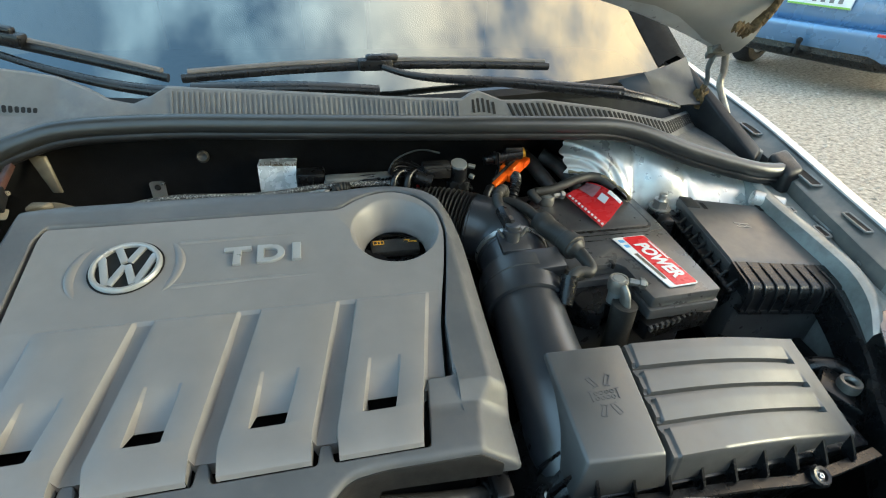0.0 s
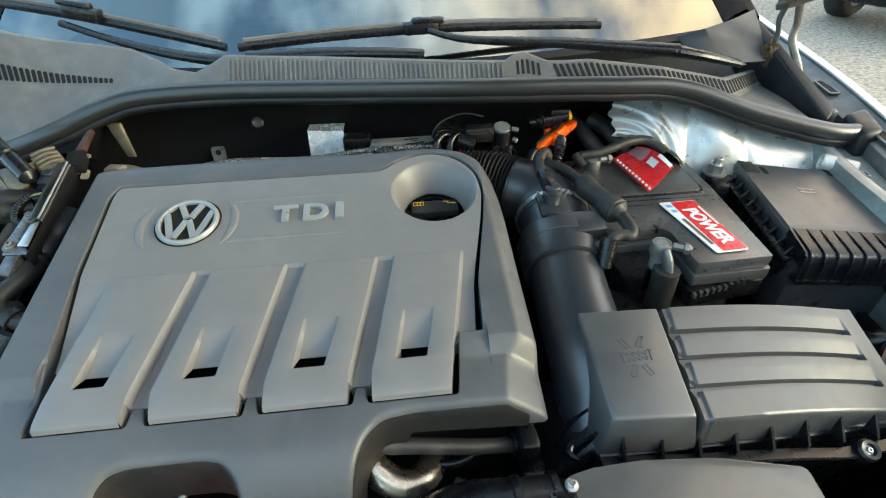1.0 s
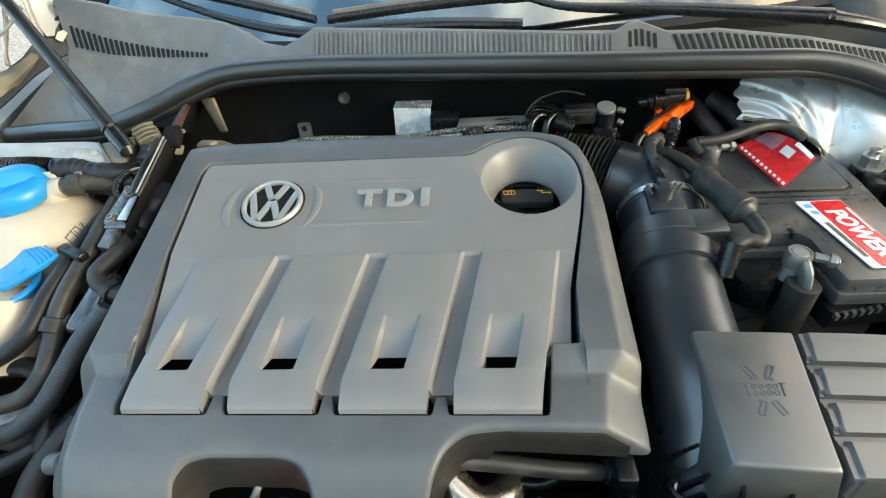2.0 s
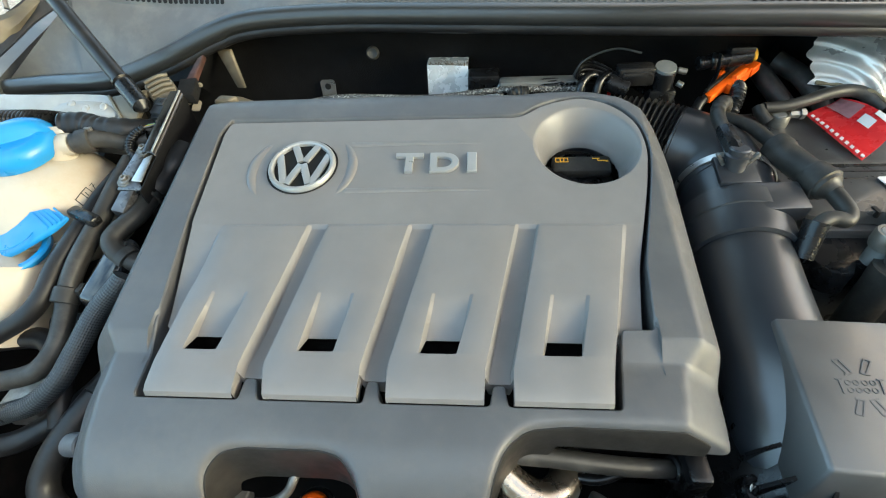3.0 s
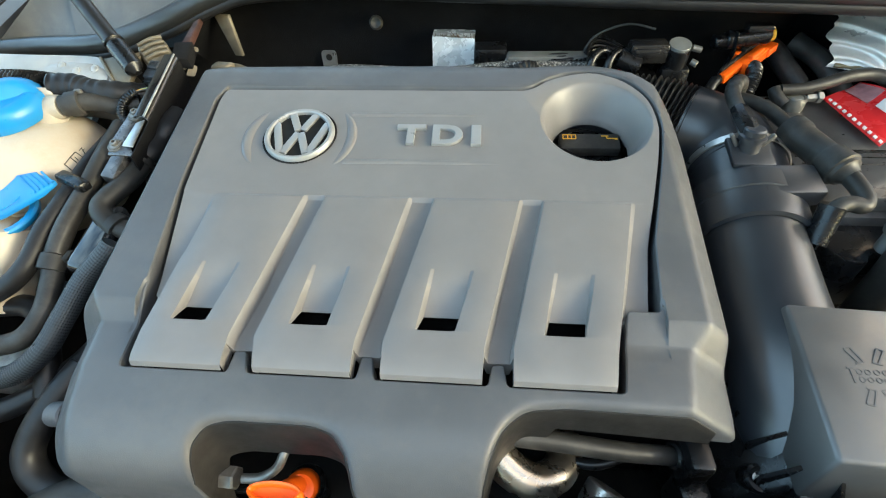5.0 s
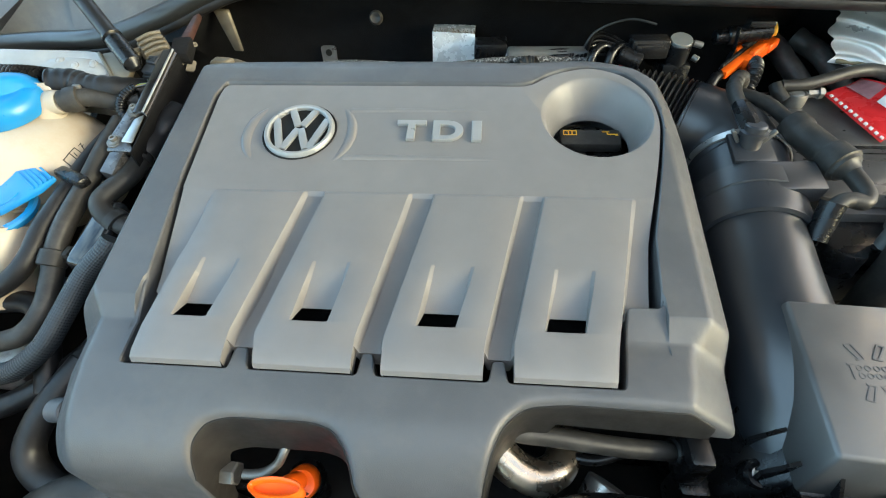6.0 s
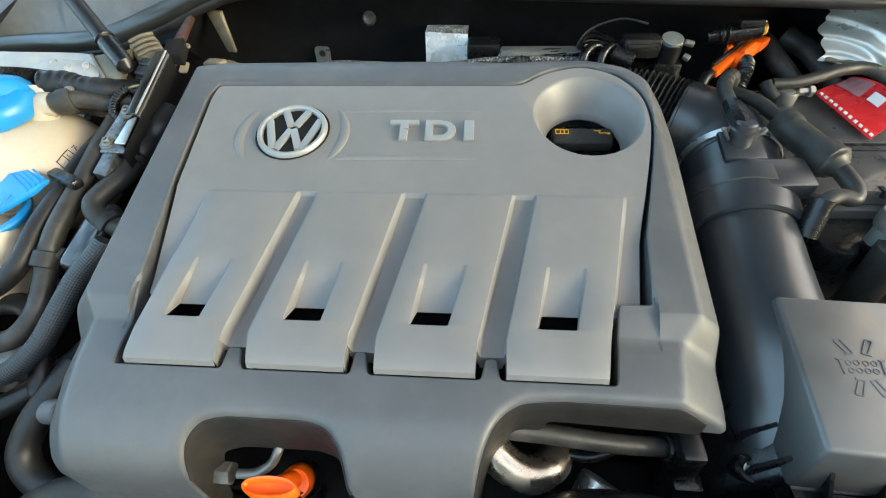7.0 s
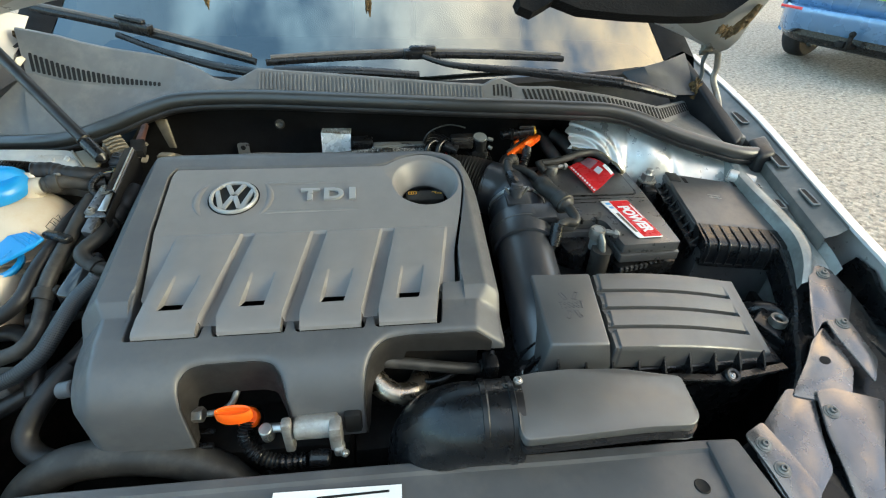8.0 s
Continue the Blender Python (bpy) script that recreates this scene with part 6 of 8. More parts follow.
L4 = [Vector(p) for p in ((-0.0312, 0.0545), (0.0181, 0.0554), (0.0268, -0.0541), (-0.0138, -0.0559))]


def on_label(u, v):
    """A point of the label: u across, v from its far end to its near end."""
    p = L4[0].lerp(L4[1], u).lerp(L4[3].lerp(L4[2], u), v)
    return p.x, p.y


def patch(u0, u1, v0, v1, h, mt, name, text=""):
    b = bm_new()
    prism(b, [on_label(u0, v0), on_label(u1, v0), on_label(u1, v1), on_label(u0, v1)], h - 0.0004, h, LABEL)
    return part(name, b, mt, label, text)


b = bm_new()
prism(b, rounded([tuple(p) for p in L4], 0.003, 3), -0.0012, 0.0, LABEL)
label = part("label", b, M_WHITE, batt, "white and red printed label")
b = bm_new()
prism(b, rounded([on_label(0.30, 0.012), on_label(0.985, 0.012), on_label(0.985, 0.985), on_label(0.22, 0.985)], 0.003, 3), 0.0, 0.0003, LABEL)
part("red_field", b, M_RED, label, "glossy red field")
PRINT = Matrix.Translation((*on_label(0.60, 0.52), 0)) @ Matrix.Rotation(radians(-81.0), 4, "Z")
letters("printed_word", "POWER", 0.0250, 0.0002, LABEL @ PRINT @ Matrix.Translation((0, 0, 0.0007)) @ Matrix(((1, 0.12, 0, 0), (0, 1, 0, 0), (0, 0, 1, 0), (0, 0, 0, 1))), M_WHITE, label, "bold white word on red", 0.883, 0.0010)
patch(0.90, 0.95, 0.14, 0.52, 0.0006, M_WHITE, "print_bar")
for k, mt in enumerate((M_PALEBLUE, M_PALEBLUE)):
    patch(0.09, 0.24 - 0.012 * k, 0.06 + 0.11 * k, 0.115 + 0.11 * k, 0.0003, mt, "print_bar")
patch(0.10, 0.20, 0.36, 0.86, 0.0003, M_CREAM, "print_bar")
def flap_wave(u, v):
    """How far the sticker lifts off the lid."""
    return 0.006 * math.sin(math.pi * v) * u + 0.0022 * math.sin(7 * u + 2.5 * v) * u + 0.005 * u ** 3 * v


flap_pts = [Vector((0.4503, 0.3795, 0.8420)), Vector((0.4948, 0.3992, 0.8510)), Vector((0.5161, 0.3246, 0.8480)), Vector((0.4659, 0.2873, 0.8380))]
rows = [[flap_pts[0].lerp(flap_pts[1], i / 8).lerp(flap_pts[3].lerp(flap_pts[2], i / 8), j / 10) + Vector((0, 0, flap_wave(i / 8, j / 10))) for i in range(9)] for j in range(11)]
b = bm_new()
flap = part("peeling_sticker", thicken(grid(b, rows), 0.0006), M_RED, batt, "half-peeled red sticker with white print")


def on_flap(u, v, h):
    return flap_pts[0].lerp(flap_pts[1], u).lerp(flap_pts[3].lerp(flap_pts[2], u), v) + Vector((0, 0, flap_wave(u, v) + h))


for k in range(11):
    v = 0.06 + 0.088 * k
    part("print_mark", hexa(bm_new(), [on_flap(0.05, v, 0.0012), on_flap(0.11, v, 0.0012), on_flap(0.11, v + 0.045, 0.0012), on_flap(0.05, v + 0.045, 0.0012)], (0, 0, -0.001)), M_WHITE, flap)
for u0, u1, v0, v1, mt in ((0.55, 0.93, 0.03, 0.42, M_FILM), (0.60, 0.80, 0.52, 0.72, M_WHITE), (0.88, 0.995, 0.62, 0.97, M_WHITE)):
    rws = [[on_flap(u0 + (u1 - u0) * i / 4, v0 + (v1 - v0) * j / 4, 0.0012) for i in range(5)] for j in range(5)]
    part("print_patch", thicken(grid(bm_new(), rws), 0.0004), mt, flap)
# terminals
for c, post in (((0.4245, 0.1670, 0.837), True), ((0.4154, 0.3712, 0.8420), False)):
    c = Vector(c)
    clamp = part("terminal_clamp", lathe(bm_new(), c - Vector((0, 0, 0.010)), (0, 0, 1), [(0.0075, 0.014), (0.0088, 0.017), (0.0108, 0.017), (0.0120, 0.014), (0.0120, 0.004), (0.0110, 0.0), (0.007, 0.0)], 24), M_LEAD, batt, "greyish lead battery clamp")
    part("terminal_post", rod(bm_new(), c - Vector((0, 0, 0.03)), c + Vector((0, 0, 0.007)), 0.0085, 20), M_APRON, clamp)
    side = Vector((0.026, -0.012, 0.0)) if post else Vector((0.028, 0.004, 0.0))
    part("clamp_bolt", rod(bm_new(), c + side * 0.4 + Vector((0, 0, 0.004)), c + side * 1.12 + Vector((0, 0, 0.004)), 0.0046, 6), M_LEAD, clamp)
    part("clamp_nut", rod(bm_new(), c + side * 0.82 + Vector((0, 0, 0.004)), c + side * 1.02 + Vector((0, 0, 0.004)), 0.0070, 6), M_LEAD, clamp)
earth = thing("earth_cable", (0.41, 0.11, 0.76), "thick grey-sheathed earth cable rising to the battery", "cable")
part("sheath", tube(bm_new(), [(0.432, 0.148, 0.66), (0.430, 0.148, 0.74), (0.429, 0.1485, 0.79), (0.4285, 0.149, 0.812), (0.4285, 0.149, 0.8185)], lambda t: 0.0150 if t < 0.97 else 0.0125, 22, 10), M_HOSE, earth)
part("lug", tube(bm_new(), [(0.4290, 0.148, 0.812), (0.4275, 0.152, 0.828), (0.4255, 0.160, 0.837)], 0.0095, 14, 6, 0.55), M_LEAD, earth)
plus = thing("positive_cable", (0.45, 0.36, 0.84), "black positive cable arching over the battery corner", "cable")
part("sheath", tube(bm_new(), [(0.3946, 0.3722, 0.8558), (0.4178, 0.3737, 0.8565), (0.4421, 0.3787, 0.8602), (0.4666, 0.3855, 0.8649), (0.4932, 0.3918, 0.8653), (0.5115, 0.3886, 0.8616), (0.5279, 0.3739, 0.8503)], lambda t: 0.0062 + 0.0016 * t, 16), M_HOSE, plus)
part("boot", tube(bm_new(), [(0.3894, 0.3744, 0.8560), (0.3911, 0.3673, 0.8515), (0.3983, 0.3596, 0.8447)], 0.0068, 16), M_HOSE, plus)

# ---- fuse box ----
fuse = thing("fuse_box", (0.67, 0.23, 0.68), "dusty black fuse box with ribbed front edge", "fuse box")
F = [Vector((0.596, 0.150, 0.826)), Vector((0.744, 0.136, 0.815)), Vector((0.742, 0.305, 0.838)), Vector((0.628, 0.352, 0.838))]
b = bm_new()
hexa(b, F, (0, 0, -0.010), 0.002)
hexa(b, [p + (sum(F, Vector()) / 4 - p) * 0.03 for p in F], (0, 0, -0.12), 0.003)
part("body", b, M_BATT, fuse)


def on_fuse(u, v, h=0.0):
    return F[0].lerp(F[1], u).lerp(F[3].lerp(F[2], u), v) + Vector((0, 0, h))


b = bm_new()
rows = [[on_fuse(u, v, h) for u in [0.02 + 0.96 * i / 8 for i in range(9)]] for v, h in ((0.17, -0.002), (0.20, 0.003), (0.25, 0.004), (0.97, 0.004), (0.985, -0.002))]
part("lid", grid(b, [[r[0] - Vector((0.002, 0, 0.006))] + r + [r[-1] + Vector((0.002, 0, -0.006))] for r in rows]), M_BOXTOP, fuse)
NOSE = ((0.19, 0.0, 0.0045), (0.11, 0.0, 0.003), (0.04, 0.0, 0.0018), (0.0, -0.002, 0.0), (0.0, -0.006, -0.005), (0.0, -0.008, -0.018), (0.0, -0.007, -0.040))
b = bm_new()
rows = [[on_fuse(u, v, h) + Vector((0, dy, 0)) for u in [i / 12 for i in range(13)]] for v, dy, h in NOSE]
grid(b, [[r[0] - Vector((0.001, 0, 0.02))] + r + [r[-1] + Vector((0.001, 0, -0.02))] for r in rows])
part("nose", b, M_BLACK, fuse, "rounded ribbed front edge", 50)
for i in range(9):
    u = 0.03 + 0.115 * i
    b = bm_new()
    rws = []
    for k, (v, dy, h) in enumerate(NOSE):
        p0, p1 = on_fuse(u, v, h) + Vector((0, dy, 0)), on_fuse(u + 0.020, v, h) + Vector((0, dy, 0))
        up = Vector((0, -0.0006 * k, 0.0022 - 0.0002 * k)) if k else Vector((0, 0, 0.0006))
        rws.append([p0 - Vector((0, 0, 0.002)), p0 + up * 0.8, p0.lerp(p1, 0.25) + up, p0.lerp(p1, 0.75) + up, p1 + up * 0.8, p1 - Vector((0, 0, 0.002))])
    part("rib", grid(b, rws), M_BLACK, fuse, "", 50)
b = bm_new()
hexa(b, [on_fuse(0.0, -0.05, -0.036), on_fuse(1.0, -0.05, -0.036), on_fuse(1.0, 0.02, -0.036), on_fuse(0.0, 0.02, -0.036)], (0, 0, -0.006), 0.001)
part("front_lip", b, M_BLACK, fuse)
b = bm_new()
a, c = on_fuse(-0.012, 0.04, -0.016), on_fuse(-0.012, 0.97, -0.016)
hexa(b, [a + Vector((-0.012, 0, -0.002)), a, c, c + Vector((-0.012, 0, -0.002))], (0, 0, -0.004), 0.001)
part("side_ledge", b, M_BLACK, fuse)
for k in range(9):
    v = 0.07 + 0.1 * k
    b = bm_new()
    a, c = on_fuse(-0.005, v, -0.006), on_fuse(-0.005, v + 0.022, -0.006)
    hexa(b, [a + Vector((-0.012, 0, -0.012)), a, c, c + Vector((-0.012, 0, -0.012))], (0, 0, -0.034), 0.0008)
    part("side_clip", b, M_BLACK, fuse)
b = bm_new()
hexa(b, [on_fuse(0.02, 0.84, 0.006), on_fuse(0.18, 0.84, 0.006), on_fuse(0.18, 0.99, 0.006), on_fuse(0.02, 0.99, 0.006)], (0, 0, -0.006), 0.002)
part("latch", b, M_HOSE, fuse, "greyish latch")
# black patches paint the dark of the recesses
for u, v in ((0.22, 0.84), (0.93, 0.90), (0.95, 0.72)):
    part("recess", hexa(bm_new(), [on_fuse(u, v, 0.0045), on_fuse(u + 0.05, v, 0.0045), on_fuse(u + 0.05, v + 0.09, 0.0045), on_fuse(u, v + 0.09, 0.0045)], (0, 0, -0.001)), M_INK_HOLE, fuse)
for u0, u1, v in ((0.42, 0.58, 0.62), (0.42, 0.58, 0.66), (0.45, 0.47, 0.64), (0.53, 0.55, 0.64)):
    part("moulded_mark", hexa(bm_new(), [on_fuse(u0, v, 0.0048), on_fuse(u1, v, 0.0048), on_fuse(u1, v + 0.016, 0.0048), on_fuse(u0, v + 0.016, 0.0048)], (0, 0, -0.001)), M_APRON, fuse)
bolt = thing("wing_bolt", (0.585, 0.335, 0.82), "zinc bolt with a grey rubber bush beside the battery", "bolt")
part("bush", lathe(bm_new(), (0.588, 0.333, 0.800), (0, 0, 1), [(0, 0), (0.016, 0), (0.018, 0.012), (0.016, 0.030), (0.010, 0.034), (0, 0.034)], 22), M_HOSE, bolt)
part("stud", rod(bm_new(), (0.588, 0.333, 0.83), (0.588, 0.333, 0.858), 0.0060, 16), M_STEEL, bolt)
part("nut", rod(bm_new(), (0.588, 0.333, 0.836), (0.588, 0.333, 0.849), 0.0115, 6, 0.001), M_STEEL, bolt)
part("washer", rod(bm_new(), (0.588, 0.333, 0.8335), (0.588, 0.333, 0.8365), 0.0165, 24), M_LEAD, bolt)
b = bm_new()
hexa(b, [(0.572, 0.30, 0.832), (0.592, 0.295, 0.832), (0.598, 0.33, 0.836), (0.574, 0.335, 0.836)], (0, 0, -0.05), 0.004)
part("stand", b, M_BLACK, bolt)

# ---- front air duct with its elbow ----
duct = thing("front_air_duct", (0.32, -0.1, 0.66), "black plastic front air duct with a round elbow", "duct")


def tapered(pts, push, z0, z1):
    """A prism whose outline at z0 is moved by push(x, y)."""
    t = bm_new()
    a = [t.verts.new((*push(x, y), z0)) for x, y in pts]
    c = [t.verts.new((x, y, z1)) for x, y in pts]
    t.faces.new(a[::-1])
    t.faces.new(c)
    for i in range(len(pts)):
        j = (i + 1) % len(pts)
        t.faces.new((a[i], a[j], c[j], c[i]))
    return t


DT = [(0.236, -0.074), (0.26, -0.068), (0.30, -0.066), (0.36, -0.071), (0.432, -0.084), (0.424, -0.137), (0.414, -0.146), (0.36, -0.147), (0.29, -0.149), (0.230, -0.150), (0.226, -0.142)]


def duct_z(x, y):
    return lerp_at(x, (0.22, 0.817), (0.33, 0.8165), (0.39, 0.813), (0.44, 0.804)) - 2.0 * max(0.0, y + 0.085) ** 1.5 - 3.0 * max(0.0, -0.135 - y) ** 1.5


prism(bm := bm_new(), rounded(DT, 0.006, 3), lambda x, y: duct_z(x, y) - 0.012, duct_z, None, 0.002)
part("lid", bm, M_BOXTOP, duct, "smooth greyed lid")
prism(bm := bm_new(), [(x, y - 0.003) for x, y in rounded(DT, 0.006, 3)], lambda x, y: duct_z(x, y) - 0.018, lambda x, y: duct_z(x, y) - 0.0105)
part("lid_edge", bm, M_BLACK, duct)
bm = tapered([(0.33 + (x - 0.33) * 0.95, -0.105 + (y + 0.105) * 0.86) for x, y in DT[::-1]], lambda x, y: (x, -0.075 + (y + 0.105) * 0.6), 0.69, 0.792)
part("body", bm, M_BLACK, duct)
part("elbow", tube(bm_new(), [(0.240, -0.104, 0.776), (0.205, -0.100, 0.774), (0.172, -0.092, 0.762), (0.148, -0.084, 0.735), (0.138, -0.078, 0.69), (0.136, -0.075, 0.62)], lambda t: 0.0425 + 0.003 * math.sin(t * 3.1), 32, 10), M_BLACK, duct)
b = bm_new()
lathe(b, (0.195, -0.098, 0.774), (1, -0.06, 0.05), [(0.0425, 0), (0.0452, 0.001), (0.0456, 0.006), (0.0440, 0.008), (0.0440, 0.030), (0.0465, 0.031), (0.0470, 0.036), (0.0450, 0.037)], 44)
part("collar", b, M_BLACK, duct)
b = bm_new()
hexa(b, [(0.3319, -0.1379, 0.7832), (0.3737, -0.1410, 0.7876), (0.4195, -0.1394, 0.7945), (0.4204, -0.1451, 0.7794)], (0, 0.004, -0.010), 0.001)
part("lower_bracket", b, M_APRON, duct, "pale grey bracket under the lid")
b = bm_new()
box(b, (0.214, -0.1455, 0.768), (0.218, -0.1425, 0.792), None, 0.001)
part("collar_tab", b, M_BLACK, duct)
screw((0.2375, -0.083, 0.8185), (0, 0, 1), 0.0052, duct)
screw((0.2225, -0.088, 0.8155), (0, -0.05, 1), 0.0050, duct, M_HOSE)

def woven(line, r, turns, pitch, n):
    """A hose in a woven sleeve: crossing strands stand proud."""
    b = tube(bm_new(), line, r, n, raw=True)
    b.verts.ensure_lookup_table()
    run = 0.0
    for k, c in enumerate(line):
        run += (c - line[max(0, k - 1)]).length
        for a in range(n):
            v = b.verts[k * n + a]
            turn = a * math.tau / n
            v.co = c + (v.co - c) * (1 + 0.035 * math.sin(turns * turn + run * pitch) * math.sin(turns * turn - run * pitch))
    return b


# ---- things behind the cover ----
hs = thing("heat_shield_box", (0.03, 0.44, 0.86), "crumpled silver heat shield with a black plug", "heat shield")
b = bm_new()
rows = [[(-0.006 + 0.054 * i / 8, 0.452 - 0.008 * i / 8 - 0.010 * j / 6 + 0.002 * noise.noise(Vector((i * 0.7, j * 0.9, 1))), 0.886 - 0.040 * j / 6 + 0.0015 * noise.noise(Vector((i, j, 7)))) for i in range(9)] for j in range(7)]
rows = [[(x, y + 0.035, z - 0.003) for x, y, z in rows[0]]] + rows
part("shield", thicken(grid(b, rows), 0.001), M_FOIL, hs)
b = bm_new()
box(b, (0.048, 0.418, 0.850), (0.088, 0.445, 0.883), None, 0.003)
for k in range(4):
    box(b, (0.054 + 0.008 * k, 0.416, 0.854), (0.056 + 0.008 * k, 0.420, 0.879), None)
part("plug", b, M_BLACK, hs)
b = bm_new()
for k in range(34):
    a = rng.random()
    p = Vector((-0.004 + 0.052 * a, 0.452 - 0.008 * a, 0.886))
    tube(b, [p, p + Vector((rng.gauss(0, 0.003), rng.gauss(0, 0.003), rng.uniform(0.001, 0.006)))], 0.0003, 4, 1)
ob = part("frayed_edge", b, M_FOAM, hs)
ob["kind"] = "stuff"
b = bm_new()
tube(b, [(0.046, 0.416, 0.858), (0.065, 0.412, 0.855), (0.086, 0.413, 0.859), (0.092, 0.42, 0.87)], 0.0055, 10, 8)
part("foil_wrap", b, M_FOIL, hs)
M_CHECK = material("black_and_white_braid", (0.03, 0.03, 0.03), 0.45, var=0.3, scale=300, bump=0.0, tint=(0.62, 0.61, 0.58), amount=0.8, tscale=420)
line_b = thing("braided_line", (0.0, 0.40, 0.86), "thin silver-braided line running behind the cover", "hose")
part("sleeve", woven(spline([(-0.19, 0.400, 0.854), (-0.12, 0.405, 0.866), (0.0, 0.398, 0.866), (0.09, 0.395, 0.875), (0.19, 0.393, 0.875)], 110), 0.0038, 4, 900, 32), M_CHECK, line_b, smooth=70)
rail_b = thing("fuel_rail", (0.13, 0.41, 0.87), "dull grey rail behind the engine cover", "rail")
b = bm_new()
box(b, (0.088, 0.405, 0.866), (0.185, 0.425, 0.880), None, 0.004)
part("bar", b, M_INNER, rail_b)
part("spring_hose", tube(bm_new(), [(0.098, 0.385, 0.86), (0.108, 0.385, 0.875), (0.120, 0.388, 0.872)], lambda t: 0.008 + 0.001 * math.sin(t * 60), 12, 20), M_HOSE, rail_b)
for x in (0.180, 0.200):
    part("hose_stub", tube(bm_new(), [(x, 0.375, 0.860), (x + 0.004, 0.385, 0.885), (x + 0.018, 0.398, 0.890), (x + 0.034, 0.395, 0.880)], 0.0048, 12), M_BLACK, rail_b)
b = bm_new()
rod(b, (0.214, 0.392, 0.884), (0.238, 0.385, 0.876), 0.010, 18)
part("cap_nut", b, M_BLACK, rail_b)
loom = thing("engine_loom", (0.2, 0.40, 0.87), "tangle of thin black engine wires behind the cover", "wiring")
for k in range(6):
    a = 0.004 * k
    part("wire", tube(bm_new(), [(0.10 + a, 0.418, 0.868 + a * 0.3), (0.15 + a, 0.412 - a, 0.880 - a * 0.5), (0.20, 0.425 + a, 0.868 + a), (0.255 + a, 0.418, 0.874 - a), (0.29, 0.428 - a, 0.856 + a), (0.315, 0.432 + a, 0.835)], 0.0016 + 0.0004 * (k % 3), 8), M_BLACK, loom)
part("tape", tube(bm_new(), [(0.225, 0.424, 0.872), (0.245, 0.421, 0.874), (0.262, 0.420, 0.873)], 0.0075, 12), M_RUBBER, loom)
tab = thing("firewall_tab", (-0.158, 0.49, 0.84), "small zinc tab with a hole on the firewall", "bracket")
b = bm_new()
prism(b, rounded([(-0.010, -0.022), (0.010, -0.022), (0.011, 0.010), (-0.011, 0.010)], 0.006, 4), -0.001, 0.001, Matrix.Translation((-0.158, 0.490, 0.842)) @ Matrix.Rotation(radians(82), 4, "X"))
part("plate", b, M_STEEL, tab)
b = bm_new()
# black disc for the dark inside the tab's hole
lathe(b, (-0.158, 0.4885, 0.843), (0, -1, 0.12), [(0, 0.001), (0.004, 0.001), (0.0045, 0.0)], 16)
part("hole", b, M_INK_HOLE, tab)
b = bm_new()
hexa(b, [(-0.288, 0.456, 0.912), (-0.268, 0.454, 0.912), (-0.266, 0.459, 0.913), (-0.287, 0.461, 0.913)], [(-0.274, 0.45, 0.862), (-0.262, 0.448, 0.862), (-0.260, 0.451, 0.862), (-0.273, 0.453, 0.862)], 0.0018)
single("firewall_bracket", b, M_CREAM, "dusty zinc bracket on the dark firewall", "bracket")
b = bm_new()
lathe(b, (-0.079, 0.466, 0.898), (0, -1, 0.35), [(0, 0.001), (0.003, 0.002), (0.0065, 0.004), (0.0085, 0.002), (0.009, 0.0)], 20)
single("firewall_grommet", b, M_HOSE, "dusty round rubber grommet on the firewall", "grommet")

